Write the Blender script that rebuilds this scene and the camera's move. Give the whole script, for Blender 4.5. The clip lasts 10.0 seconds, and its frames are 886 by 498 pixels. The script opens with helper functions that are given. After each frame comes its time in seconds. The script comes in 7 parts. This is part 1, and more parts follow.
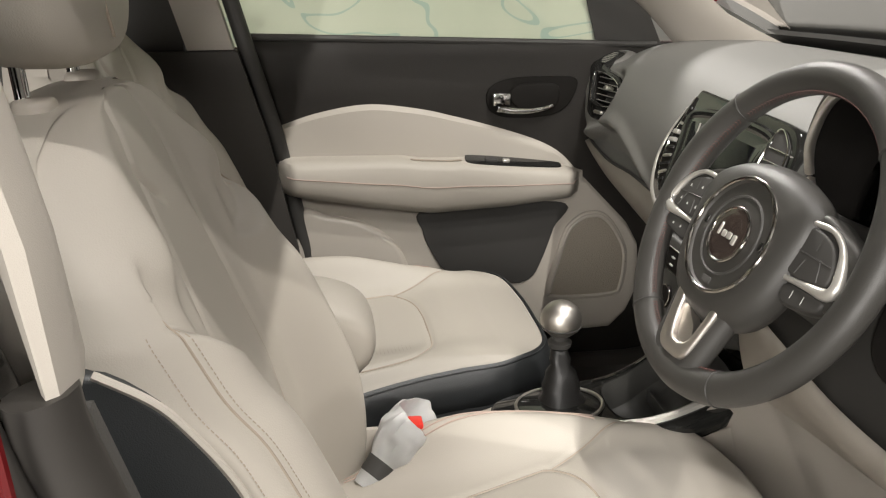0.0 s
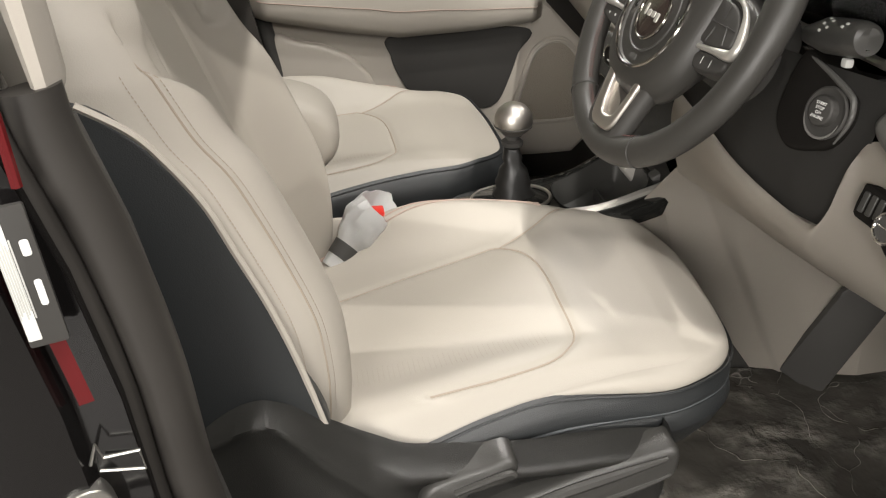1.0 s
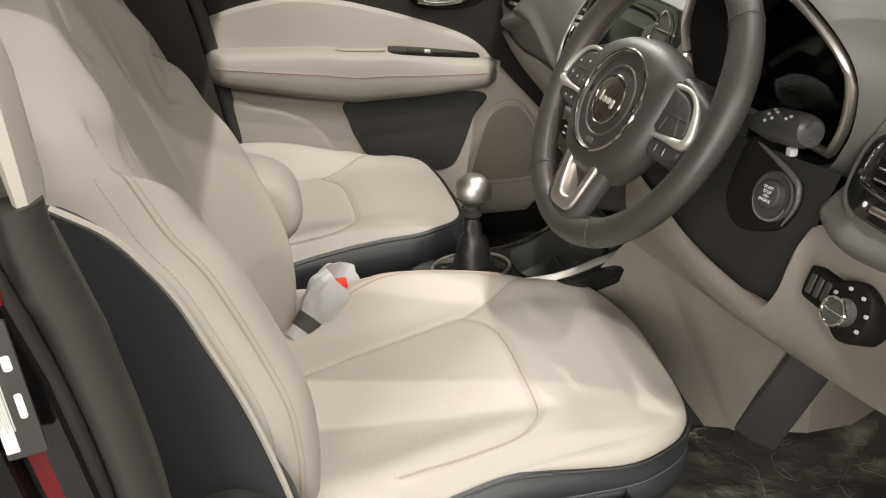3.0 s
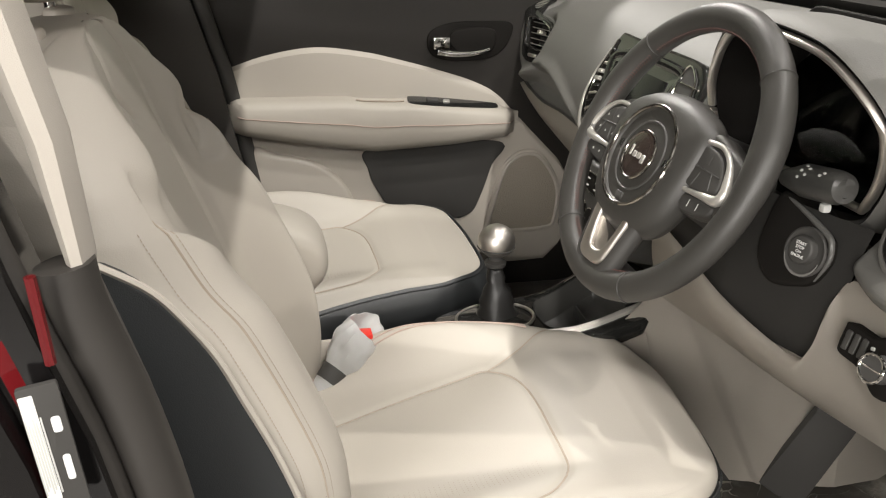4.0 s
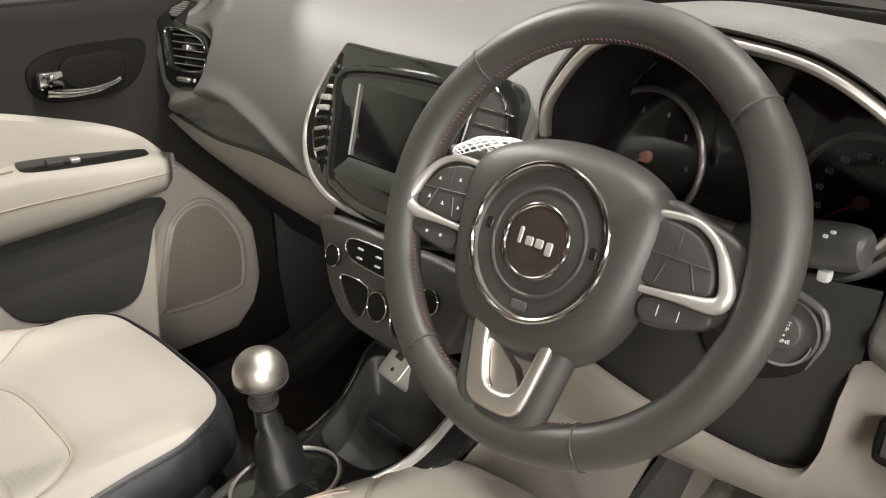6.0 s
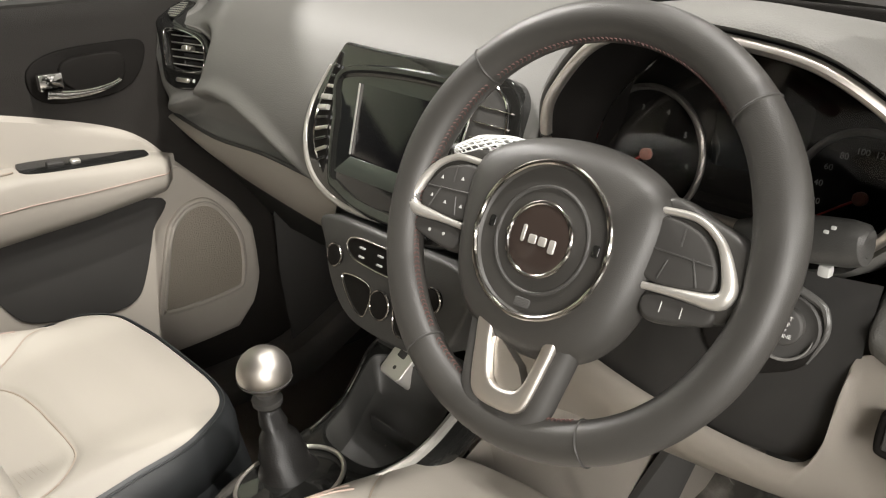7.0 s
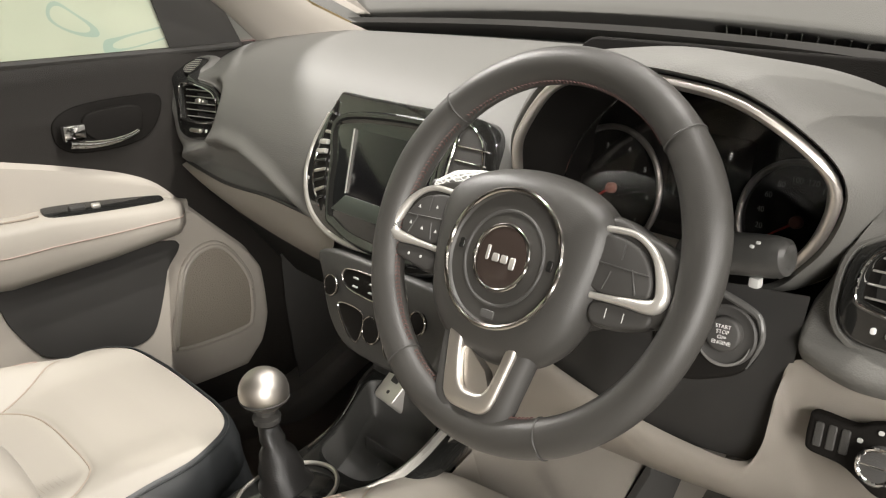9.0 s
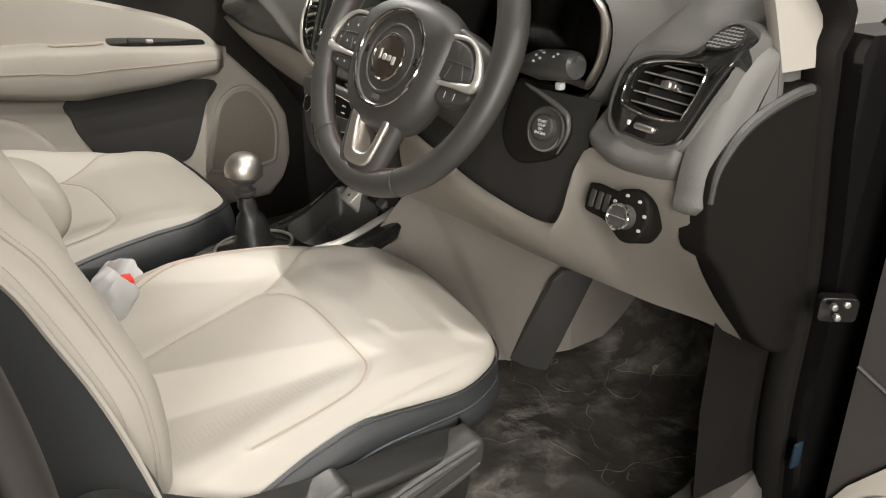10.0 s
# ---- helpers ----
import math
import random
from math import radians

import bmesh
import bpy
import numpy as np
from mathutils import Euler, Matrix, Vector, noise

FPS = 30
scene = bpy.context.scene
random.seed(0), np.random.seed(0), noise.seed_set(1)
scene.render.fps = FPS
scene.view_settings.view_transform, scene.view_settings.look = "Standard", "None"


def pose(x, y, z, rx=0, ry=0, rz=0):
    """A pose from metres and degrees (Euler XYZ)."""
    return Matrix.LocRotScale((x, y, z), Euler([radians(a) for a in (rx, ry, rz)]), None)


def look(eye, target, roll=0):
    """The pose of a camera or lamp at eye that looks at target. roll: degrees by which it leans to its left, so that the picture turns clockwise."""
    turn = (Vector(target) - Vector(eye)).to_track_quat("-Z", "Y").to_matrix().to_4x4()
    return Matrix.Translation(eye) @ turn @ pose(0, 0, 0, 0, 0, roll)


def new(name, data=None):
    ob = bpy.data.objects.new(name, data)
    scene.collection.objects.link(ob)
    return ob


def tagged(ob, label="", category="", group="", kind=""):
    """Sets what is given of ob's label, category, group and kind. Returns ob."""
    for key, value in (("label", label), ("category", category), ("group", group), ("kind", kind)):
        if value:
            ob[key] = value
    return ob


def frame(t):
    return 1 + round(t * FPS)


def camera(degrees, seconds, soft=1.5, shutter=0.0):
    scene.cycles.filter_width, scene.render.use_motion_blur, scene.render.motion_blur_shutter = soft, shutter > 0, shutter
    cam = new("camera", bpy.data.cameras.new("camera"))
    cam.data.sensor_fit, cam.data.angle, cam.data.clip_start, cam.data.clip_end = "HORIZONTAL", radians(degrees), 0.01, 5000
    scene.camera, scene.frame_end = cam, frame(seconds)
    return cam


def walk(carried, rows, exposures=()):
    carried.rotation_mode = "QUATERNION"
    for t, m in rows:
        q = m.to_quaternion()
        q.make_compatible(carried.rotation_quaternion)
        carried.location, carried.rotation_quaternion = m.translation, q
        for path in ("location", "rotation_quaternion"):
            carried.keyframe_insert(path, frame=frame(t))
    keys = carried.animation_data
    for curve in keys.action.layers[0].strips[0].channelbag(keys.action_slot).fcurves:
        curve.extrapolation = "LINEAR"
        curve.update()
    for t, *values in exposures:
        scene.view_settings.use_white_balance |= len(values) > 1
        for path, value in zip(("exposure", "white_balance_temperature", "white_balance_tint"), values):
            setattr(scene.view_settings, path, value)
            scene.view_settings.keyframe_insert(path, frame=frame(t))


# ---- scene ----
cam = camera(53.4, 10.0, soft=1.2)
PATH = [
    (0, (-0.4202, -1.1610, 1.3537), (-0.1418, 0.7083, 0.6993), 0.39),
    (0.5, (-0.4138, -1.2691, 1.3276), (-0.1448, 0.5578, 0.5594), 0.21),
    (1, (-0.3980, -1.3043, 1.2923), (-0.1075, 0.4463, 0.3697), 0.27),
    (1.5, (-0.3985, -1.3114, 1.2623), (-0.0729, 0.3621, 0.2166), 0.52),
    (1.8, (-0.3987, -1.3123, 1.2494), (-0.0566, 0.3486, 0.1891), 0.51),
    (2, (-0.3911, -1.3181, 1.2517), (-0.0463, 0.3302, 0.1728), 0.67),
    (2.5, (-0.3984, -1.3051, 1.2999), (-0.0159, 0.3804, 0.2935), 0.98),
    (3, (-0.4135, -1.3012, 1.3448), (-0.0102, 0.4685, 0.5049), 1.10),
    (3.2, (-0.4179, -1.3043, 1.3585), (-0.0176, 0.4865, 0.5631), 1.14),
    (4.3, (-0.4486, -1.2695, 1.3513), (-0.0429, 0.5406, 0.6037), 1.37),
    (4.5, (-0.4454, -1.2246, 1.3377), (0.0299, 0.5665, 0.5853), 1.44),
    (5, (-0.4683, -0.9592, 1.3247), (0.3711, 0.6837, 0.5524), 1.10),
    (5.5, (-0.4795, -0.7914, 1.3409), (0.6980, 0.6239, 0.5598), 0.76),
    (6, (-0.4765, -0.7666, 1.3419), (0.7380, 0.6091, 0.5465), -0.81),
    (7.5, (-0.4858, -0.7650, 1.3455), (0.7279, 0.6057, 0.5404), -1.34),
    (8, (-0.4857, -0.7600, 1.3406), (0.7128, 0.6155, 0.5211), -1.66),
    (8.5, (-0.4987, -0.7847, 1.3588), (0.7097, 0.6147, 0.5963), -1.71),
    (9, (-0.5177, -0.8646, 1.3474), (0.7039, 0.5651, 0.6664), -2.02),
    (9.3, (-0.5268, -0.9907, 1.3178), (0.6415, 0.4420, 0.5547), -1.56),
    (9.5, (-0.5390, -1.1045, 1.3069), (0.5913, 0.3507, 0.5293), -0.82),
    (10, (-0.5616, -1.3010, 1.3115), (0.4629, 0.2024, 0.4808), 1.32),
]
walk(cam, [(t, look(eye, target, roll)) for t, eye, target, roll in PATH], exposures=[(0, 0.50), (0.7, 0.42), (1.3, 0.44), (2.2, 0.42), (3.0, 0.44), (4.5, 0.54), (5.0, 0.42), (5.5, 0.80), (9.0, 0.92), (9.4, 0.50), (10, 0.46)])

import functools

# ---- world and light: an exhibition hall under rows of ceiling spots, with added fill ----
world = bpy.data.worlds.new("hall_air")
scene.world = world
world.use_nodes = True
world.node_tree.nodes["Background"].inputs[0].default_value = (0.9, 0.92, 0.85, 1)
world.node_tree.nodes["Background"].inputs[1].default_value = 0.02
scene.view_settings.exposure = 0.5


def spot_lamp(name, place, target, watts, size, warm=(1.0, 0.958, 0.905)):
    data = bpy.data.lights.new(name, "AREA")
    data.shape, data.size, data.energy, data.color = "DISK", size, watts, warm
    ob = new(name, data)
    ob.matrix_world = look(place, target)
    return ob


LAMPS = [
    ((0.57, -0.95, 4.6), 50, 0.03),
    ((0.57, -2.05, 4.6), 54, 0.03),
    ((0.57, -3.15, 4.6), 52, 0.03),
    ((0.20, 0.35, 4.6), 15, 0.04),
    # last two: unseen fill, behind the door film and ahead of the windshield
    ((0.4, 3.6, 4.2), 150, 0.6),
    ((2.6, 0.8, 4.6), 30, 0.5),
]
for spot, watts, size in LAMPS:
    spot_lamp("hall_spot", spot, (spot[0] * 0.25, spot[1] * 0.25, 0.8), watts, size)
# unseen fill, added: broad overhead on the side of the open door, and low beyond it; then a side spot
spot_lamp("hall_panel_light", (0.2, -4.0, 5.0), (0.0, -0.4, 0.7), 30, 5.0)
spot_lamp("stand_wall_light", (-2.5, -4.7, 2.4), (0.1, -0.4, 0.9), 235, 2.8)
spot_lamp("stand_spot", (0.85, -4.4, 2.9), (-0.1, 0.0, 0.8), 38, 0.3)


# ---- materials ----
def material(name, color, rough=0.5, metal=0.0, grain=0.0, grain_size=900.0, vary=0.0, vary_size=6.0, coat=0.0, sheen=0.0, gloss=0.5):
    """A surface with fine relief (grain) and a soft change of tone (vary)."""
    m = bpy.data.materials.new(name)
    m.use_nodes = True
    tree = m.node_tree
    b = tree.nodes["Principled BSDF"]
    b.inputs["Base Color"].default_value = (*color, 1)
    b.inputs["Roughness"].default_value = rough
    b.inputs["Metallic"].default_value = metal
    b.inputs["Coat Weight"].default_value = coat
    b.inputs["Specular IOR Level"].default_value = gloss
    b.inputs["Sheen Weight"].default_value = sheen
    at = tree.nodes.new("ShaderNodeTexCoord")
    if vary:
        n = tree.nodes.new("ShaderNodeTexNoise")
        n.inputs["Scale"].default_value, n.inputs["Detail"].default_value = vary_size, 6
        tree.links.new(at.outputs["Object"], n.inputs["Vector"])
        ramp = tree.nodes.new("ShaderNodeMix")
        ramp.data_type = "RGBA"
        ramp.inputs["A"].default_value = (*[c * (1 - vary) for c in color], 1)
        ramp.inputs["B"].default_value = (*[min(1, c * (1 + vary)) for c in color], 1)
        tree.links.new(n.outputs["Fac"], ramp.inputs["Factor"])
        tree.links.new(ramp.outputs["Result"], b.inputs["Base Color"])
        wear = tree.nodes.new("ShaderNodeMapRange")
        wear.inputs["To Min"].default_value, wear.inputs["To Max"].default_value = max(0.02, rough - 0.07), min(1, rough + 0.07)
        tree.links.new(n.outputs["Fac"], wear.inputs["Value"])
        tree.links.new(wear.outputs["Result"], b.inputs["Roughness"])
    if grain:
        v = tree.nodes.new("ShaderNodeTexVoronoi")
        v.inputs["Scale"].default_value = grain_size
        tree.links.new(at.outputs["Object"], v.inputs["Vector"])
        fine = tree.nodes.new("ShaderNodeTexNoise")
        fine.inputs["Scale"].default_value = grain_size * 0.12
        tree.links.new(at.outputs["Object"], fine.inputs["Vector"])
        add = tree.nodes.new("ShaderNodeMath")
        add.operation = "ADD"
        tree.links.new(v.outputs["Distance"], add.inputs[0])
        tree.links.new(fine.outputs["Fac"], add.inputs[1])
        bump = tree.nodes.new("ShaderNodeBump")
        bump.inputs["Strength"].default_value, bump.inputs["Distance"].default_value = grain, 0.0012
        tree.links.new(add.outputs[0], bump.inputs["Height"])
        tree.links.new(bump.outputs["Normal"], b.inputs["Normal"])
    return m


CREAM = material("cream_leather", (0.40, 0.369, 0.322), 0.56, grain=0.10, grain_size=700, vary=0.05, vary_size=5)
CREAM_TRIM = material("cream_plastic", (0.40, 0.365, 0.316), 0.5, grain=0.10, grain_size=900, vary=0.04, vary_size=4)
CAP_BLACK = material("end_cap_black", (0.011, 0.010, 0.009), 0.6, grain=0.2, grain_size=700, gloss=0.06)
CREAM_PILLAR = material("pale_pillar_trim", (0.37, 0.34, 0.30), 0.7, grain=0.15, grain_size=1200, vary=0.04)
HOLE = material("perforation_shadow", (0.36, 0.32, 0.27), 0.8)
SEAM = material("seam_shadow_thread", (0.34, 0.29, 0.235), 0.8)
STITCH = material("red_beige_stitch", (0.43, 0.33, 0.28), 0.7)
RED_STITCH = material("dark_red_stitch", (0.10, 0.045, 0.038), 0.7)
BLACK_LEATHER = material("black_leather", (0.026, 0.028, 0.029), 0.42, grain=0.18, grain_size=800, vary=0.2)
WHEEL_LEATHER = material("dark_grey_leather", (0.040, 0.038, 0.0345), 0.45, grain=0.12, grain_size=1100, vary=0.1)
DASH = material("grey_soft_dash", (0.128, 0.125, 0.115), 0.6, grain=0.24, grain_size=600, vary=0.05, vary_size=3)
DARK = material("charcoal_plastic", (0.055, 0.053, 0.050), 0.5, grain=0.25, grain_size=700, vary=0.12)
TRIM_GREY = material("grey_seat_trim_plastic", (0.042, 0.041, 0.038), 0.36, grain=0.2, grain_size=800, vary=0.1)
DOOR_DARK = material("brown_black_door_trim", (0.034, 0.030, 0.026), 0.6, grain=0.25, grain_size=700, vary=0.08)
PIANO = material("piano_black", (0.014, 0.014, 0.013), 0.06, coat=0.4)
SCREEN = material("screen_glass", (0.008, 0.009, 0.009), 0.09, coat=0.5)
BLACK = material("matt_black", (0.048, 0.046, 0.043), 0.55, vary=0.2, gloss=0.3)
DARK_CHROME = material("dark_chrome", (0.42, 0.40, 0.37), 0.18, metal=1)
TRAY_GREY = material("tray_charcoal", (0.042, 0.041, 0.038), 0.5, grain=0.3, grain_size=800, vary=0.1)
CHROME = material("chrome", (0.75, 0.74, 0.72), 0.08, metal=1)
SATIN = material("satin_silver", (0.62, 0.585, 0.54), 0.42, metal=1, vary=0.05, vary_size=12)
PALE_SILVER = material("silver_paint", (0.55, 0.53, 0.49), 0.35, metal=0.6)
RUBBER = material("rubber_seal", (0.034, 0.031, 0.028), 0.5, vary=0.25, vary_size=9, gloss=0.35)
CARPET = material("black_carpet", (0.19, 0.166, 0.142), 0.95, grain=0.9, grain_size=1500, vary=0.3)
RED = material("red_car_paint", (0.11, 0.007, 0.009), 0.18, coat=0.8)
BLACK_PAINT = material("black_jamb_paint", (0.007, 0.0065, 0.0065), 0.14, coat=0.0)
ZINC = material("zinc_plated_steel", (0.46, 0.45, 0.42), 0.34, metal=0.9, vary=0.15, vary_size=40)
WHITE_BAG = material("white_plastic_bag", (0.72, 0.72, 0.71), 0.4)
WHITE_NET = material("white_foam_net", (0.78, 0.78, 0.75), 0.6)
RED_BUTTON = material("red_plastic", (0.62, 0.03, 0.02), 0.35)
WHITE_MARK = material("white_print", (0.75, 0.75, 0.73), 0.5)
GREY_MARK = material("grey_print", (0.46, 0.46, 0.44), 0.5)
AMBER = material("orange_marker", (0.75, 0.16, 0.03), 0.4)
PAPER = material("white_label_paper", (0.70, 0.69, 0.66), 0.6)
COWL = material("pale_grey_cowl", (0.30, 0.29, 0.26), 0.5, vary=0.2, vary_size=9)
BONNET = material("grey_bonnet", (0.10, 0.105, 0.095), 0.35, vary=0.2, vary_size=4)
HALL_FLOOR = material("grey_hall_floor", (0.16, 0.15, 0.14), 0.35, vary=0.15, vary_size=1.5)
HALL_WALL = material("pale_hall_wall", (0.62, 0.62, 0.58), 0.8, vary=0.05, vary_size=0.8)
BLUE_PANEL = material("pale_blue_panel", (0.16, 0.45, 0.55), 0.4, vary=0.3, vary_size=3)
TAN_PANEL = material("tan_display_panel", (0.55, 0.42, 0.22), 0.6, vary=0.35, vary_size=5)
SLATE_PANEL = material("slate_display_panel", (0.13, 0.15, 0.145), 0.5, vary=0.25, vary_size=3)
GRILLE_BLACK = material("black_lattice", (0.02, 0.02, 0.02), 0.4)


def glass(name, color=(1, 1, 1), rough=0.0):
    m = bpy.data.materials.new(name)
    m.use_nodes = True
    t = m.node_tree
    t.nodes.remove(t.nodes["Principled BSDF"])
    clear, gloss, mix = t.nodes.new("ShaderNodeBsdfTransparent"), t.nodes.new("ShaderNodeBsdfGlossy"), t.nodes.new("ShaderNodeMixShader")
    fres = t.nodes.new("ShaderNodeFresnel")
    fres.inputs[0].default_value = 1.45
    clear.inputs[0].default_value = (*color, 1)
    gloss.inputs["Roughness"].default_value = rough
    t.links.new(fres.outputs[0], mix.inputs[0])
    t.links.new(clear.outputs[0], mix.inputs[1])
    t.links.new(gloss.outputs[0], mix.inputs[2])
    t.links.new(mix.outputs[0], t.nodes["Material Output"].inputs[0])
    return m


WINDSHIELD = glass("windshield_glass", (0.86, 0.90, 0.87))
CLUSTER_LENS = glass("cluster_lens", (0.85, 0.85, 0.85), 0.02)


def film_glass():
    """Side glass under a milky green protective film with faint folds."""
    m = bpy.data.materials.new("milky_film_glass")
    m.use_nodes = True
    t = m.node_tree
    b = t.nodes["Principled BSDF"]
    at, n = t.nodes.new("ShaderNodeTexCoord"), t.nodes.new("ShaderNodeTexNoise")
    n.inputs["Scale"].default_value, n.inputs["Detail"].default_value, n.inputs["Distortion"].default_value = 2.2, 3, 1.5
    t.links.new(at.outputs["Object"], n.inputs["Vector"])
    mix = t.nodes.new("ShaderNodeMix")
    mix.data_type = "RGBA"
    mix.inputs["A"].default_value, mix.inputs["B"].default_value = (0.62, 0.66, 0.56, 1), (0.80, 0.82, 0.72, 1)
    t.links.new(n.outputs["Fac"], mix.inputs["Factor"])
    t.links.new(mix.outputs["Result"], b.inputs["Base Color"])
    fold = t.nodes.new("ShaderNodeTexNoise")
    fold.inputs["Scale"].default_value, fold.inputs["Detail"].default_value, fold.inputs["Distortion"].default_value = 2.6, 1, 2.5
    t.links.new(at.outputs["Object"], fold.inputs["Vector"])
    off = t.nodes.new("ShaderNodeMath")
    off.operation = "COMPARE"
    off.inputs[1].default_value, off.inputs[2].default_value = 0.56, 0.012
    t.links.new(fold.outputs["Fac"], off.inputs[0])
    teal = t.nodes.new("ShaderNodeMix")
    teal.data_type = "RGBA"
    teal.inputs["B"].default_value = (0.42, 0.56, 0.52, 1)
    dim = t.nodes.new("ShaderNodeMath")
    dim.operation = "MULTIPLY"
    dim.inputs[1].default_value = 0.6
    t.links.new(off.outputs[0], dim.inputs[0])
    t.links.new(dim.outputs[0], teal.inputs["Factor"])
    t.links.new(mix.outputs["Result"], teal.inputs["A"])
    mix = teal
    t.links.new(mix.outputs["Result"], b.inputs["Base Color"])
    b.inputs["Roughness"].default_value = 0.25
    see = t.nodes.new("ShaderNodeBsdfTranslucent")
    t.links.new(mix.outputs["Result"], see.inputs[0])
    both = t.nodes.new("ShaderNodeMixShader")
    both.inputs[0].default_value = 0.7
    t.links.new(b.outputs[0], both.inputs[1])
    t.links.new(see.outputs[0], both.inputs[2])
    t.links.new(both.outputs[0], t.nodes["Material Output"].inputs[0])
    return m


FILM_GLASS = film_glass()


def floor_film():
    """Crinkled, scuffed clear plastic film over a dark carpet."""
    m = bpy.data.materials.new("crinkled_floor_film")
    m.use_nodes = True
    t = m.node_tree
    b = t.nodes["Principled BSDF"]
    at = t.nodes.new("ShaderNodeTexCoord")

    def node(kind, **sockets):
        n = t.nodes.new(kind)
        for k, v in sockets.items():
            n.inputs[k].default_value = v
        return n

    big = node("ShaderNodeTexNoise", Scale=5.5, Detail=5.0, Roughness=0.55, Distortion=0.2)
    fine = node("ShaderNodeTexNoise", Scale=16.0, Detail=6.0, Roughness=0.55, Distortion=0.2)
    warp = node("ShaderNodeTexNoise", Scale=4.0, Detail=3.0)
    cells = node("ShaderNodeTexVoronoi", Scale=7.0)
    cells.feature = "DISTANCE_TO_EDGE"
    bent = t.nodes.new("ShaderNodeMix")
    bent.data_type = "RGBA"
    bent.inputs["Factor"].default_value = 0.35
    for n in (big, fine, warp):
        t.links.new(at.outputs["Object"], n.inputs["Vector"])
    t.links.new(at.outputs["Object"], bent.inputs["A"])
    t.links.new(warp.outputs["Color"], bent.inputs["B"])
    t.links.new(bent.outputs["Result"], cells.inputs["Vector"])
    crease = node("ShaderNodeMapRange")
    for k, v in (("From Min", 0.0), ("From Max", 0.010), ("To Min", 0.9), ("To Max", 0.0)):
        crease.inputs[k].default_value = v
    t.links.new(cells.outputs["Distance"], crease.inputs["Value"])
    scuff = node("ShaderNodeMapRange")
    for k, v in (("From Min", 0.46), ("From Max", 0.66), ("To Min", 0.0), ("To Max", 0.6)):
        scuff.inputs[k].default_value = v
    t.links.new(big.outputs["Fac"], scuff.inputs["Value"])
    rub = node("ShaderNodeMapRange")
    for k, v in (("From Min", 0.42), ("From Max", 0.66)):
        rub.inputs[k].default_value = v
    t.links.new(fine.outputs["Fac"], rub.inputs["Value"])

    def math_node(op, a, c):
        n = t.nodes.new("ShaderNodeMath")
        n.operation = op
        t.links.new(a, n.inputs[0])
        t.links.new(c, n.inputs[1])
        return n.outputs[0]

    lines = math_node("MULTIPLY", crease.outputs["Result"], rub.outputs["Result"])
    patch = math_node("MULTIPLY", scuff.outputs["Result"], rub.outputs["Result"])
    total = math_node("ADD", lines, patch)
    mix = t.nodes.new("ShaderNodeMix")
    mix.data_type = "RGBA"
    mix.inputs["A"].default_value, mix.inputs["B"].default_value = (0.13, 0.12, 0.105, 1), (0.80, 0.75, 0.66, 1)
    t.links.new(total, mix.inputs["Factor"])
    t.links.new(mix.outputs["Result"], b.inputs["Base Color"])
    b.inputs["Roughness"].default_value = 0.16
    height = math_node("ADD", big.outputs["Fac"], math_node("ADD", lines, patch))
    bump = node("ShaderNodeBump", Strength=0.45, Distance=0.02)
    t.links.new(height, bump.inputs["Height"])
    t.links.new(bump.outputs["Normal"], b.inputs["Normal"])
    return m


FLOOR_FILM = floor_film()


# ---- mesh helpers ----
def part(name, bm, mat, parent=None, label="", sharp=40, solid=0.0):
    """Links a bmesh as one mesh object, under a thing or a part."""
    if solid:
        bmesh.ops.solidify(bm, geom=bm.faces[:], thickness=solid)
    bmesh.ops.recalc_face_normals(bm, faces=bm.faces[:])
    me = bpy.data.meshes.new(name)
    bm.to_mesh(me)
    bm.free()
    me.materials.append(mat)
    me.polygons.foreach_set("use_smooth", [True] * len(me.polygons))
    me.set_sharp_from_angle(angle=radians(sharp))
    ob = new(name, me)
    if parent:
        ob.parent = parent
    if label:
        ob["label"] = label
    return ob


def thing(name, place, label, category, group="", kind=""):
    """An empty at a thing's base, to hold its parts; they are built in world places."""
    ob = new(name)
    ob.location = place
    ob.empty_display_size = 0.05
    return tagged(ob, label, category, group, kind)


def settle(ob):
    """Keeps the parts, built in world places, where they are under a thing that has a place of its own."""
    bpy.context.view_layer.update()
    for child in ob.children:
        child.matrix_parent_inverse = ob.matrix_world.inverted()


def curve_through(points, n=60, closed=False):
    """Evenly spaced points of a smooth curve through the given ones."""
    p = np.array(points, float)
    m = len(p)
    out = []
    seg = m if closed else m - 1
    for i in range(seg):
        if closed:
            a, b, c, d = (p[(i + k) % m] for k in (-1, 0, 1, 2))
        else:
            a, b, c, d = p[max(i - 1, 0)], p[i], p[i + 1], p[min(i + 2, m - 1)]
        for t in np.linspace(0, 1, 16, endpoint=False):
            out.append(0.5 * (2 * b + (c - a) * t + (2 * a - 5 * b + 4 * c - d) * t * t + (3 * b - a - 3 * c + d) * t**3))
    out.append(p[0] if closed else p[-1])
    out = np.array(out)
    s = np.r_[0, np.cumsum(np.linalg.norm(np.diff(out, axis=0), axis=1))]
    want = np.linspace(0, s[-1], n, endpoint=not closed)
    return np.stack([np.interp(want, s, out[:, k]) for k in range(out.shape[1])], 1)


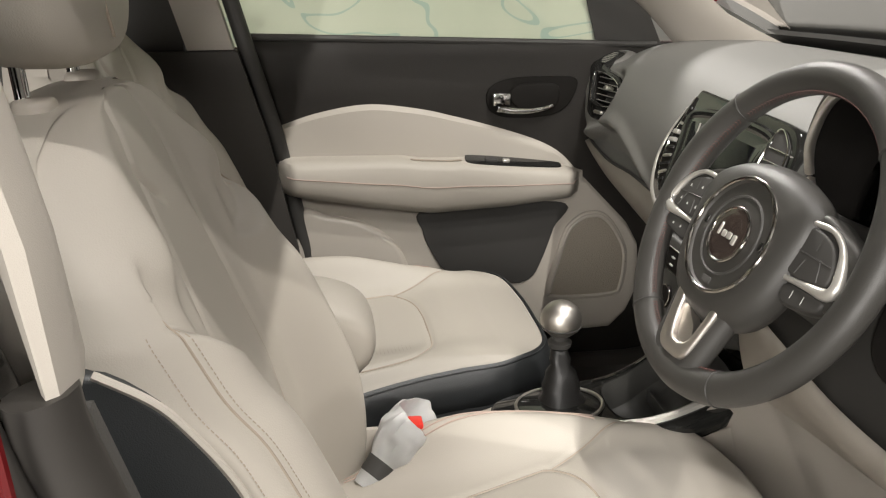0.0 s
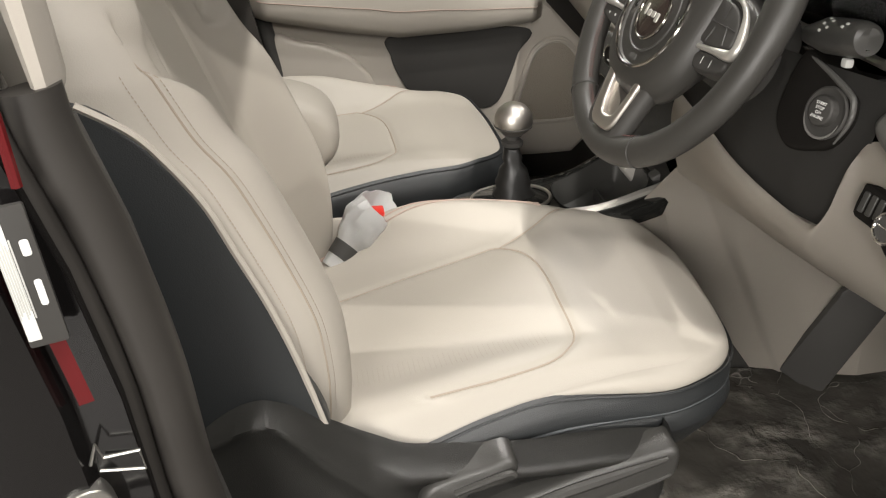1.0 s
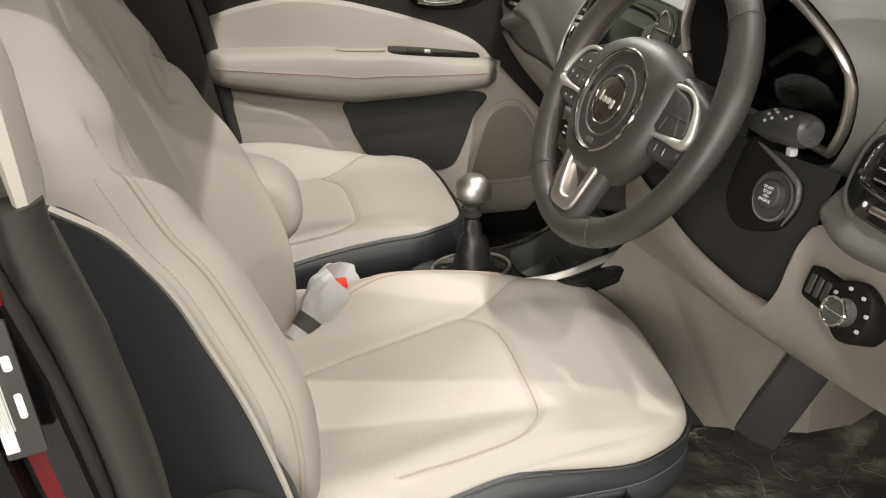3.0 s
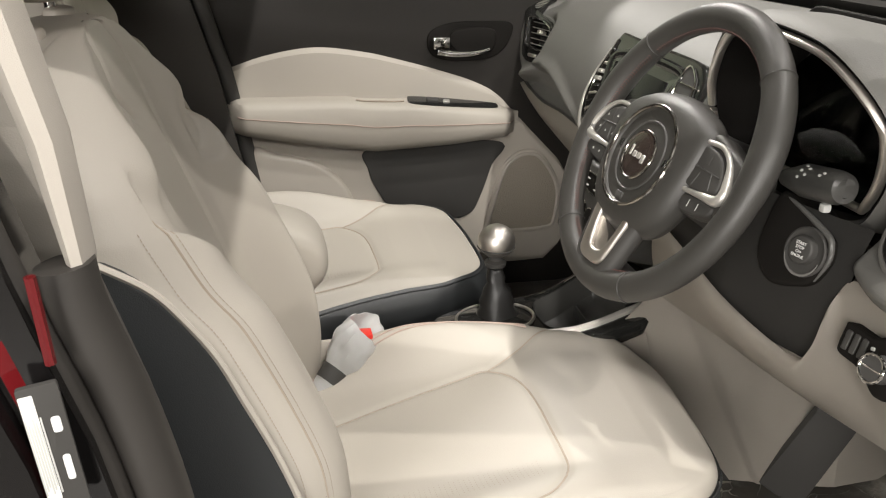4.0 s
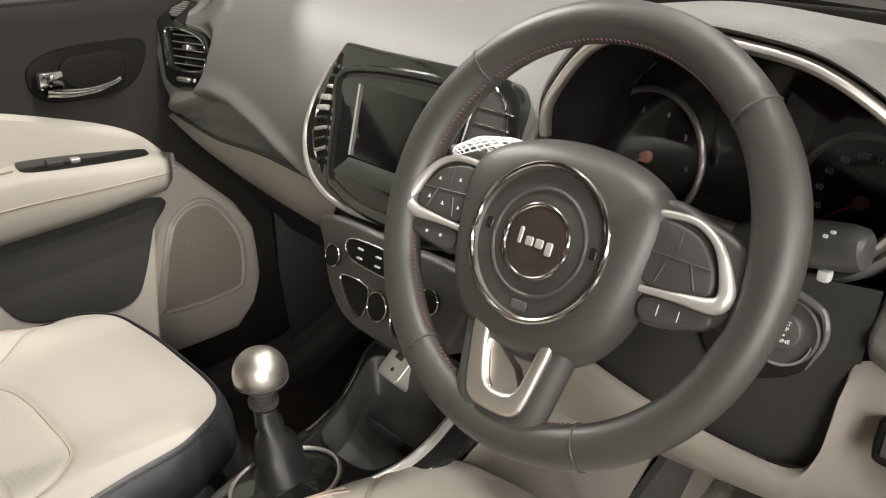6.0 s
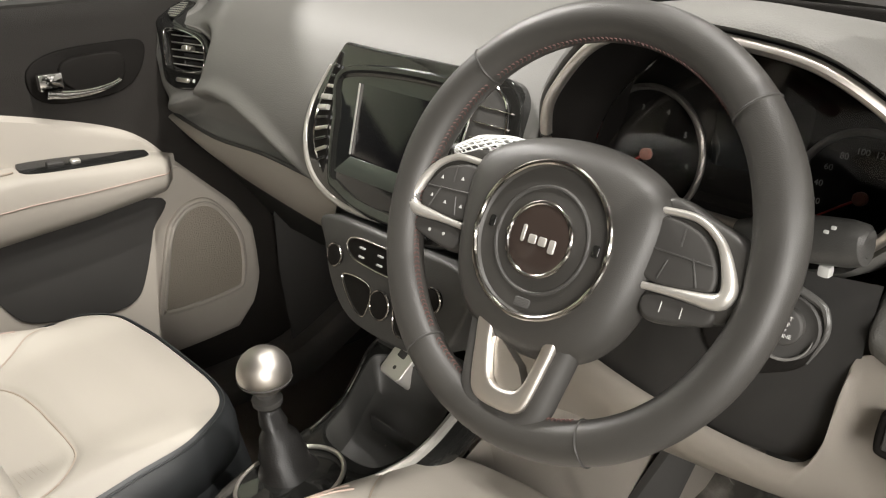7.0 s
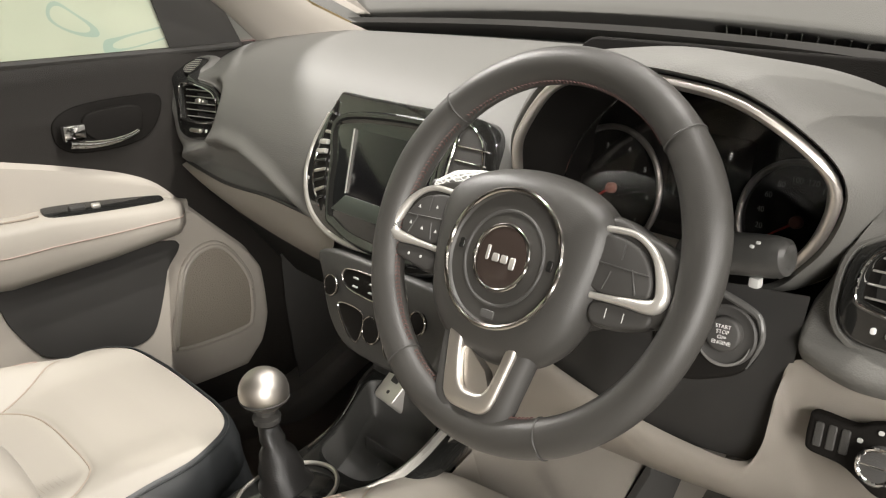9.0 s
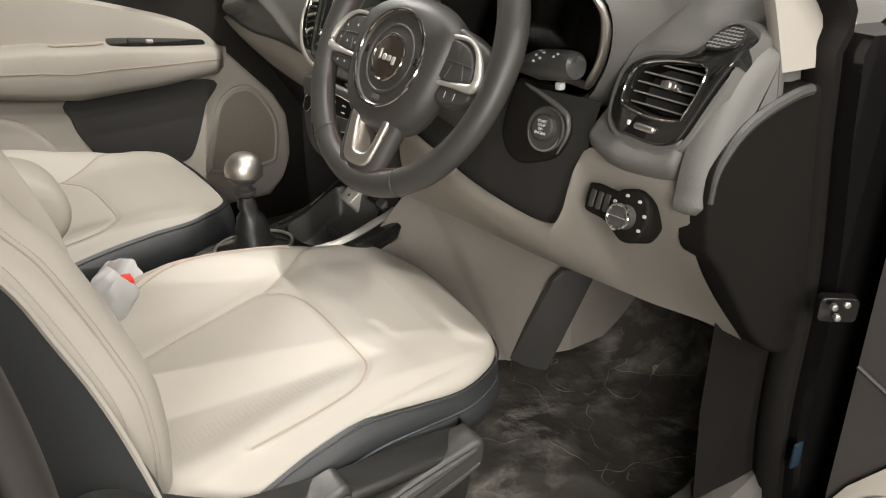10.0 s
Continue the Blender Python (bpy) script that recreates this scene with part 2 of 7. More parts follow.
def grid(fn, nu, nv, wrap_u=False, wrap_v=False, caps=False):
    """A sheet of nu by nv points fn(u, v), u and v from 0 to 1."""
    bm = bmesh.new()
    vs = [[bm.verts.new(fn(i / (nu if wrap_u else nu - 1), j / (nv if wrap_v else nv - 1))) for j in range(nv)] for i in range(nu)]
    for i in range(nu if wrap_u else nu - 1):
        for j in range(nv if wrap_v else nv - 1):
            bm.faces.new((vs[i][j], vs[(i + 1) % nu][j], vs[(i + 1) % nu][(j + 1) % nv], vs[i][(j + 1) % nv]))
    if caps and wrap_v:
        bm.faces.new(vs[0])
        bm.faces.new(vs[-1][::-1])
    return bm


def loft(loops, closed=True, caps=True):
    """A skin over loops of equally many points."""
    bm = bmesh.new()
    vs = [[bm.verts.new(tuple(p)) for p in loop] for loop in loops]
    n = len(vs[0])
    for a, b in zip(vs, vs[1:]):
        for j in range(n if closed else n - 1):
            bm.faces.new((a[j], a[(j + 1) % n], b[(j + 1) % n], b[j]))
    if caps and closed:
        bm.faces.new(vs[0][::-1])
        bm.faces.new(vs[-1])
    return bm


def tube(points, radius, sides=8, closed=False, flat=1.0, up=(0, 0, 1)):
    """A round bar along points; radius may be a list, flat squeezes it along up."""
    p = [Vector(q) for q in points]
    n = len(p)
    loops = []
    for i, q in enumerate(p):
        d = (p[(i + 1) % n] - p[i - 1]) if closed else (p[min(i + 1, n - 1)] - p[max(i - 1, 0)])
        d.normalize()
        a = d.cross(Vector(up))
        if a.length < 1e-4:
            a = d.cross(Vector((1, 0, 0)))
        a.normalize()
        b = a.cross(d)
        r = float(radius[i]) if isinstance(radius, (list, np.ndarray)) else radius
        loops.append([q + r * (math.cos(t) * a + flat * math.sin(t) * b) for t in np.linspace(0, 2 * math.pi, sides, endpoint=False)])
    if closed:
        bm = bmesh.new()
        vs = [[bm.verts.new(c) for c in loop] for loop in loops]
        for i in range(n):
            for j in range(sides):
                bm.faces.new((vs[i][j], vs[(i + 1) % n][j], vs[(i + 1) % n][(j + 1) % sides], vs[i][(j + 1) % sides]))
        return bm
    return loft(loops)


def plane_at(origin, right, up):
    """A frame whose x and y lie in a plane, z out of it."""
    r = Vector(right).normalized()
    u = (Vector(up) - Vector(up).dot(r) * r).normalized()
    n = r.cross(u)
    m = Matrix((r, u, n)).transposed().to_4x4()
    m.translation = origin
    return m


def inset_loop(p, d):
    """The outline p (n by 2, counter-clockwise) moved inwards by d."""
    t = np.roll(p, -1, 0) - np.roll(p, 1, 0)
    t /= np.linalg.norm(t, axis=1)[:, None] + 1e-9
    return p + d * np.stack([-t[:, 1], t[:, 0]], 1)


def slab(outline, front, back=0.0, bevel=0.002, m=None, dome=0.0):
    """A plate of that outline from height back to front with a rounded rim; dome lifts its middle."""
    p = np.array(outline, float)
    area = (p[:, 0] * np.roll(p[:, 1], -1) - np.roll(p[:, 0], -1) * p[:, 1]).sum()
    if area < 0:
        p = p[::-1]
    rows = [(p, back)]
    for a in (0, 30, 60, 90):
        rows.append((inset_loop(p, bevel * (1 - math.cos(radians(a)))), front - bevel + bevel * math.sin(radians(a))))
    if dome:
        c = p.mean(0)
        inner = inset_loop(p, bevel)
        for k in (0.75, 0.5, 0.25, 0.06):
            rows.append((c + (inner - c) * k, front + dome * (1 - k * k)))
    m = m or Matrix()
    return loft([[m @ Vector((x, y, z)) for x, y in q] for q, z in rows])


def rounded(w, h, r, n=5, cx=0.0, cy=0.0):
    out = []
    for sx, sy, a in ((1, -1, -90), (1, 1, 0), (-1, 1, 90), (-1, -1, 180)):
        for k in range(n):
            t = radians(a + 90 * k / (n - 1))
            out.append((cx + sx * (w / 2 - r) + r * math.cos(t), cy + sy * (h / 2 - r) + r * math.sin(t)))
    return out


def circle(r, n=32, cx=0.0, cy=0.0):
    return [(cx + r * math.cos(t), cy + r * math.sin(t)) for t in np.linspace(0, 2 * math.pi, n, endpoint=False)]


def box(x0, x1, y0, y1, z0, z1, bevel=0.004):
    bm = bmesh.new()
    bmesh.ops.create_cube(bm, size=1)
    for v in bm.verts:
        v.co = ((x0 + x1) / 2 + v.co.x * (x1 - x0), (y0 + y1) / 2 + v.co.y * (y1 - y0), (z0 + z1) / 2 + v.co.z * (z1 - z0))
    if bevel:
        bmesh.ops.bevel(bm, geom=bm.edges[:], offset=bevel, segments=2, affect="EDGES", profile=0.6)
    return bm


def merge(*bms):
    """Several pieces as one bmesh."""
    out = bmesh.new()
    for bm in bms:
        me = bpy.data.meshes.new("piece")
        bm.to_mesh(me)
        bm.free()
        out.from_mesh(me)
        bpy.data.meshes.remove(me)
    return out


def smooth(a, b, x):
    t = min(1.0, max(0.0, (x - a) / (b - a)))
    return t * t * (3 - 2 * t)


def near(x, xs, ys):
    return float(np.interp(x, xs, ys))


def line_gap(px, py, line):
    """The distance from a point to a polyline."""
    p = np.array(line, float)
    a, d = p[:-1], p[1:] - p[:-1]
    t = np.clip(((px - a[:, 0]) * d[:, 0] + (py - a[:, 1]) * d[:, 1]) / (d**2).sum(1), 0, 1)
    return float(np.hypot(a[:, 0] + t * d[:, 0] - px, a[:, 1] + t * d[:, 1] - py).min())


def nest(ob):
    """Sets a thing's parts and their sub-parts at their world places."""
    settle(ob)
    bpy.context.view_layer.update()
    for c in ob.children:
        for d in c.children:
            d.matrix_parent_inverse = c.matrix_world.inverted()


# ---- the hall round the car ----
def hall():
    floor = part("ground", box(-9, 11, -9, 9, -0.1, 0.0, 0), HALL_FLOOR)
    tagged(floor, "grey polished exhibition hall floor under the car", "floor", kind="structure")
    ceiling = part("ceiling", box(-9, 11, -9, 9, 5.6, 5.7, 0), BLACK)
    tagged(ceiling, "black hall ceiling", "ceiling", kind="structure")
    for name, b in (("wall_north", (10.9, 11, -9, 9)), ("wall_south", (-9, -8.9, -9, 9)), ("wall_east", (-9, 11, -9, -8.9)), ("wall_west", (-9, 11, 8.9, 9))):
        tagged(part(name, box(*b, 0, 5.6, 0), HALL_WALL), "pale grey exhibition hall wall", "wall", kind="structure")


hall()


def exhibits():
    """Neighbouring stands ahead of the car, seen low over the dash."""
    stand = thing("exhibit_wall", (4.0, 5.2, 0), "white exhibition partition with tan and blue-grey panels", "partition")
    for y0, y1, z1, mat, label in ((3.95, 4.75, 1.7, TAN_PANEL, "tan graphic panel"), (4.755, 5.14, 1.9, HALL_WALL, "white panel"), (5.145, 5.40, 1.5, SLATE_PANEL, "blue-grey panel"), (5.405, 6.9, 1.8, TAN_PANEL, "tan graphic panel"), (6.905, 8.2, 1.9, HALL_WALL, "white panel")):
        part("wall_panel", box(4.0, 4.06, y0, y1, 0.02, z1, 0.01), mat, stand, label)
    part("plinth", box(3.9, 4.2, 3.9, 8.25, 0.0, 0.30, 0.01), HALL_WALL, stand, "low white plinth")
    part("panel_post", box(3.97, 4.0, 4.26, 4.31, 0.3, 1.6, 0.004), GRILLE_BLACK, stand, "dark upright")
    settle(stand)
    rack = thing("exhibit_screen", (4.0, 2.2, 0), "dark slatted display screen with a cyan light panel", "display screen")
    part("screen_back", box(4.05, 4.10, 0.2, 3.9, 0.0, 1.6, 0.01), SLATE_PANEL, rack, "grey-green back panel")
    part("screen_rail", box(3.98, 4.05, 0.2, 3.9, 0.58, 0.66, 0.01), GRILLE_BLACK, rack, "dark lower rail")
    part("cyan_panel", box(4.02, 4.05, 1.68, 2.24, 0.70, 1.3, 0.006), BLUE_PANEL, rack, "cyan graphic panel")
    for k in range(34):
        y = 0.28 + 0.108 * k
        part("screen_fin", box(3.96, 4.02, y, y + 0.022, 0.66, 1.5, 0.004), HALL_WALL if k < 16 else SLATE_PANEL, rack)
    settle(rack)


exhibits()

# ---- car body round the cabin ----
body = thing("vehicle_shell", (0, 0, 0.3), "red car shell with black jambs, cream pillar trim and windshield", "car body")

FLOOR_Z = 0.385


def floor_height(x, y):
    ripple = 0.006 * noise.noise(Vector((x * 9, y * 9, 1))) + 0.004 * noise.noise(Vector((x * 25, y * 25, 4)))
    return FLOOR_Z - 0.012 + ripple + 0.33 * smooth(0.52, 0.95, x) ** 1.3


part("floor_film", grid(lambda u, v: (-1.2 + 2.15 * u, -0.68 + 0.58 * v, floor_height(-1.2 + 2.15 * u, -0.68 + 0.58 * v)), 120, 46), FLOOR_FILM, body, "crinkled clear film over black carpet", solid=0.004)
part("passenger_carpet", grid(lambda u, v: (-1.2 + 2.15 * u, 0.10 + 0.56 * v, floor_height(-1.2 + 2.15 * u, 0.1 + 0.56 * v) - 0.002), 60, 30), CARPET, body, "black carpet", solid=0.004)
part("floor_pan", box(-1.25, 1.0, -0.72, 0.72, 0.27, 0.362, 0.01), BLACK, body)
part("firewall", box(0.95, 1.0, -0.70, 0.70, 0.36, 1.08, 0.01), BLACK, body)


SILL_GREY = material("grey_sill_plastic", (0.15, 0.14, 0.125), 0.38, grain=0.2, grain_size=500, vary=0.25, vary_size=14)


def sill(side):
    def f(u, v):
        x = -1.3 + 1.95 * u
        prof = [(0.605, 0.36), (0.610, 0.40), (0.625, 0.422), (0.665, 0.432), (0.69, 0.43), (0.705, 0.41), (0.71, 0.30)]
        y = np.interp(v, np.linspace(0, 1, len(prof)), [p[0] for p in prof])
        z = np.interp(v, np.linspace(0, 1, len(prof)), [p[1] for p in prof])
        rise = 0.10 * smooth(0.30, 0.60, x)
        return (x, side * y, z + rise)
    part("sill_trim", grid(f, 40, 25), SILL_GREY, body, "scuffed grey sill trim", solid=0.01)


sill(-1)
sill(1)
part("sill_panel", box(-1.3, 0.75, -0.86, -0.70, 0.22, 0.40, 0.02), BLACK_PAINT, body)
part("sill_panel", box(-1.3, 0.75, 0.72, 0.86, 0.22, 0.40, 0.02), RED, body)


def upright(name, pts, mat, label=""):
    """A pillar skin from rows of (x, y, z) section points, bottom to top."""
    return part(name, loft(pts), mat, body, label)


# driver side: pillar between the doors, its rubber seal, jamb and cream upper trim
BP = [(0.40, -0.435), (0.61, -0.470), (0.75, -0.500), (0.885, -0.514), (0.99, -0.534), (1.08, -0.560), (1.25, -0.610), (1.55, -0.685)]


def pillar_rows(x_front, x_back, y_in, y_out):
    rows = []
    for z, x in BP:
        tilt = 0.10 * max(0, z - 1.1)
        rows.append([(x + x_front, y_in + tilt, z), (x + x_front, y_out + tilt, z), (x + x_back, y_out + tilt, z), (x + x_back, y_in + tilt, z)])
    return rows


part("b_pillar_jamb", loft(pillar_rows(-0.035, -0.20, -0.66, -0.735)), BLACK_PAINT, body, "glossy black painted door jamb")
part("b_pillar_lower_trim", loft([[(x - 0.005, -0.64, z), (x - 0.005, -0.69, z), (x - 0.16, -0.69, z), (x - 0.16, -0.64, z)] for z, x in BP if z < 1.2]), DARK, body)
part("b_pillar_seal", tube([(x - 0.012, -0.695 + 0.10 * max(0, z - 1.1), z) for x, z in curve_through([(b, a) for a, b in BP if a < 1.1] + [(-0.566, 1.115)], 40)], 0.021, 12, up=(0, 1, 0), flat=1.25), RUBBER, body, "grey rubber door seal")
part("b_pillar_seal_lip", tube([(x - 0.040, -0.712 + 0.10 * max(0, z - 1.1), z) for x, z in curve_through([(b, a) for a, b in BP], 40)], 0.012, 10), RUBBER, body)
part("b_pillar_upper_trim", loft([[(x + 0.016 - k * (0.016 - dx), y + 0.10 * (z - 1.1), z) for dx, y in ((0.016, -0.684), (0.004, -0.706), (-0.012, -0.710), (-0.026, -0.700), (-0.05, -0.62), (-0.01, -0.63), (0.010, -0.665))] for z, x, k in ((1.110, -0.575, 0.38), (1.20, -0.582, 0.62), (1.35, -0.615, 0.85), (1.55, -0.665, 1.0))]), CREAM_PILLAR, body, "cream upper pillar trim")
part("rear_door_edge", loft([[(x - 0.070, -0.735, z), (x - 0.074, -0.752, z), (x - 0.20, -0.775, z), (x - 0.20, -0.735, z)] for z, x in BP if z > 0.5 and z < 1.5]), BLACK_PAINT, body, "black taped rear door edge")
part("red_flange", loft([[(x - 0.052, -0.722, z), (x - 0.052, -0.734, z), (x - 0.064, -0.740, z), (x - 0.064, -0.722, z)] for z, x in BP if 0.8 < z < 1.1]), RED, body, "dark red painted flange")
part("red_edge", tube([(-0.590, -0.738, 1.125), (-0.586, -0.738, 1.062)], 0.004, 8), RED, body, "red painted flange")
part("red_edge", tube([(-0.622, -0.748, 0.93), (-0.622, -0.748, 0.84)], 0.005, 8), RED, body, "red painted flange")
part("rear_quarter", box(-2.2, -0.72, -0.80, -0.72, 0.3, 1.15, 0.02), BLACK_PAINT, body)
part("far_pillar_lower", loft([[(x, 0.655, z), (x, 0.71, z), (x - 0.22, 0.72, z), (x - 0.22, 0.655, z)] for z, x in ((0.40, -0.43), (0.72, -0.462), (0.98, -0.515), (1.15, -0.565))]), DOOR_DARK, body, "dark lower pillar trim")
part("far_pillar_seal", tube([(x + 0.012, 0.690, z) for x, z in ((-0.43, 0.45), (-0.458, 0.72), (-0.512, 0.98), (-0.56, 1.15), (-0.60, 1.30), (-0.66, 1.52))], 0.017, 10), BLACK, body, "black rubber door seal")
part("far_pillar_upper", loft([[(x, 0.66 - k, z), (x, 0.70 - k, z), (x - 0.088, 0.71 - k, z), (x - 0.088, 0.65 - k, z)] for z, x, k in ((1.153, -0.572, 0.0), (1.30, -0.61, 0.02), (1.53, -0.67, 0.07))]), CREAM_PILLAR, body, "cream upper pillar trim")
part("far_rear_trim", box(-1.4, -0.66, 0.66, 0.715, 0.40, 1.14, 0.02), DOOR_DARK, body, "dark rear door trim")
part("far_rear_glass", box(-1.9, -0.668, 0.665, 0.70, 1.14, 1.52, 0.004), BLACK, body, "dark rear side glass")
part("rear_quarter_far", box(-2.2, -0.72, 0.72, 0.80, 0.3, 1.15, 0.02), RED, body)
part("cabin_back", box(-2.25, -2.2, -0.8, 0.8, 0.3, 1.2, 0.02), DARK, body)


# roof, header and windshield
def roof_xyz(u, v, z0):
    x = -2.2 + 1.90 * u
    y = -0.56 + 1.12 * v
    return (x, y, z0 - 0.05 * (2 * v - 1) ** 2 - 0.06 * (1 - u) ** 2 - 0.02 * u)


part("roof", grid(lambda u, v: roof_xyz(u, v, 1.64), 16, 16), RED, body, solid=0.02)
part("headliner", grid(lambda u, v: roof_xyz(u, v, 1.60), 16, 16), CREAM_PILLAR, body, "pale headliner", solid=0.01)


def base_x(y):
    """Where the windshield meets the dash top."""
    return 0.735 - 0.36 * abs(y - 0.06) ** 2.1


def shield(u, v):
    y = (-0.66 + 1.32 * u) * (1 - 0.17 * v)
    foot, head = Vector((base_x(y) + 0.03, y, 1.135)), Vector((-0.31 - 0.08 * (y / 0.55) ** 2, y, 1.59 - 0.04 * (y / 0.55) ** 2))
    p = foot.lerp(head, v)
    p.z += 0.03 * math.sin(math.pi * v)
    return p


pane = part("windshield", grid(shield, 24, 16), WINDSHIELD, body, "clear laminated windshield")
pane.visible_shadow = False
part("windshield_band", grid(lambda u, v: Vector(shield(u, 0.105 * v - 0.01)) + Vector((-0.004, 0, -0.004)), 40, 5), BLACK, body, "black ceramic band")
# the pale colour stands in for what the cowl reflects
part("cowl", grid(lambda u, v: (base_x(-0.8 + 1.6 * u) + 0.05 + 0.28 * v, -0.8 + 1.6 * u, 1.128 + 0.018 * math.sin(9 * v) - 0.01 * v), 40, 24), COWL, body, "cowl with its reflections put into a pale grey", solid=0.01)
part("bonnet", grid(lambda u, v: (base_x(-0.85 + 1.7 * u) + 0.30 + 0.95 * v, -0.85 + 1.7 * u, 1.085 - 0.10 * v * v - 0.05 * (2 * u - 1) ** 4 + 0.02 * math.exp(-(((abs(2 * u - 1) - 0.45) / 0.08) ** 2))), 60, 20), BONNET, body, "grey bonnet", solid=0.01)


def wiper(y0, y1):
    pts = [(base_x(y) + 0.10 + 0.03 * t, y, 1.145 + 0.012 * math.sin(3.1 * t)) for t, y in zip(np.linspace(0, 1, 14), np.linspace(y0, y1, 14))]
    part("wiper", tube(pts, 0.012, 8, flat=0.6), COWL, body, "pale wrapped wiper arm")


wiper(0.55, -0.02)
wiper(0.02, -0.55)


def a_pillar(side):
    """Pale trim from the dash corner up along the windshield's edge: a broad inner face and a narrow outer one."""
    rows = []
    for t in np.linspace(0, 1, 18):
        ts = (0, 0.12, 0.22, 0.30, 0.5, 1)
        back = Vector((near(t, ts, (0.405, 0.358, 0.302, 0.262, 0.10, -0.26)), near(t, ts, (0.682, 0.682, 0.678, 0.672, 0.640, 0.545)), near(t, ts, (1.082, 1.155, 1.210, 1.243, 1.33, 1.53))))
        fore = Vector((near(t, ts, (0.640, 0.570, 0.440, 0.38, 0.22, -0.18)), near(t, ts, (0.635, 0.612, 0.602, 0.594, 0.565, 0.50)), near(t, ts, (1.085, 1.160, 1.215, 1.260, 1.36, 1.55))))
        if side < 0:
            back = Vector((near(t, ts, (0.290, 0.268, 0.250, 0.230, 0.09, -0.26)), near(t, ts, (0.694, 0.692, 0.686, 0.676, 0.640, 0.545)), near(t, ts, (1.092, 1.150, 1.205, 1.243, 1.33, 1.53))))
        bulge = Vector((0, -0.022, 0))
        mid = back.lerp(fore, 0.5)
        ring = [back, back.lerp(fore, 0.12) + bulge * 0.7, back.lerp(fore, 0.3) + bulge, mid + bulge, back.lerp(fore, 0.75) + bulge * 0.8, fore, fore + Vector((0.0, 0.02, 0)), mid + Vector((0, 0.035, 0)), back + Vector((0, 0.015, 0))]
        rows.append([(p.x, side * p.y, p.z) for p in ring])
    part("a_pillar_trim", loft(rows), CREAM_PILLAR, body, "pale cream windshield pillar trim", sharp=60)


a_pillar(1)
a_pillar(-1)
# driver side lower pillar, door seal and jamb
AP = [(0.40, 0.44), (0.58, 0.41), (0.80, 0.405), (1.0, 0.368), (1.10, 0.352), (1.20, 0.318), (1.55, -0.2)]
apc = curve_through([(b, a) for a, b in AP], 60)
part("a_pillar_seal", tube([(x + 0.018, -0.70 + 0.22 * max(0, z - 1.2), z) for x, z in apc], 0.020, 10, up=(0, 1, 0), flat=1.2), CAP_BLACK, body, "black rubber door seal")
part("a_pillar_jamb", loft([[(x + 0.03, -0.67, z), (x + 0.03, -0.745, z), (x + 0.22, -0.775, z), (x + 0.22, -0.67, z)] for x, z in apc if z < 1.15]), BLACK_PAINT, body, "black painted hinge jamb")
part("cowl_side_trim", loft([[(x - 0.08, -0.655, z), (x + 0.02, -0.685, z), (x + 0.3, -0.69, z), (x + 0.3, -0.655, z)] for x, z in ((0.42, 0.42), (0.40, 0.6), (0.40, 0.8), (0.42, 0.98))]), CAP_BLACK, body)
part("cowl_side_trim", loft([[(x, 0.655, z), (x + 0.1, 0.690, z), (x + 0.5, 0.70, z), (x + 0.5, 0.655, z)] for x, z in ((0.36, 0.37), (0.34, 0.6), (0.34, 0.8), (0.38, 1.0))]), BLACK, body, "black kick panel")
for x in (1.05, -1.55):
    for side in (-1, 1):
        tyre = part("tyre", tube([(x + 0.27 * math.cos(a), side * 0.80, 0.335 + 0.27 * math.sin(a)) for a in np.linspace(0, 2 * math.pi, 40, endpoint=False)], 0.065, 10, closed=True, flat=1.4, up=(0, 1, 0)), RUBBER, body, "black rubber tyre")
        part("wheel_rim", slab(circle(0.215, 40), 0.07, -0.05, 0.02, plane_at((x, side * 0.80, 0.335), (1, 0, 0), (0, 0, 1)) if side < 0 else plane_at((x, 0.80, 0.335), (-1, 0, 0), (0, 0, 1))), ZINC, body, "silver wheel rim")
part("roof_rail", tube([(x, -0.585, z) for x, z in ((-2.1, 1.48), (-1.2, 1.55), (-0.65, 1.565), (-0.25, 1.55), (-0.12, 1.50))], 0.028, 8), RED, body)
part("roof_rail", tube([(x, 0.585, z) for x, z in ((-2.1, 1.48), (-1.2, 1.55), (-0.65, 1.565), (-0.25, 1.55), (0.1, 1.38))], 0.035, 8), RED, body)
settle(body)


# ---- seats ----
SEAT_Y = 0.30
INSERT = [tuple(p) for p in curve_through([(-0.40, -0.050), (-0.368, -0.058), (-0.254, -0.090), (-0.160, -0.104), (-0.134, -0.103), (-0.110, -0.080), (-0.096, -0.045), (-0.090, 0.0), (-0.088, 0.055), (-0.088, 0.110), (-0.092, 0.140), (-0.106, 0.166), (-0.134, 0.188), (-0.20, 0.203), (-0.28, 0.212)], 60)]
FRONT_SEAM_IN = [(0.030, -0.215), (-0.010, -0.180), (-0.066, -0.137), (-0.105, -0.115), (-0.131, -0.103)]


HALF = curve_through([(-0.44, 0.262), (-0.32, 0.257), (-0.22, 0.236), (-0.12, 0.222), (-0.02, 0.214), (0.06, 0.204), (0.12, 0.190)], 80)


def half_width(x):
    return near(x, HALF[:, 0], HALF[:, 1])


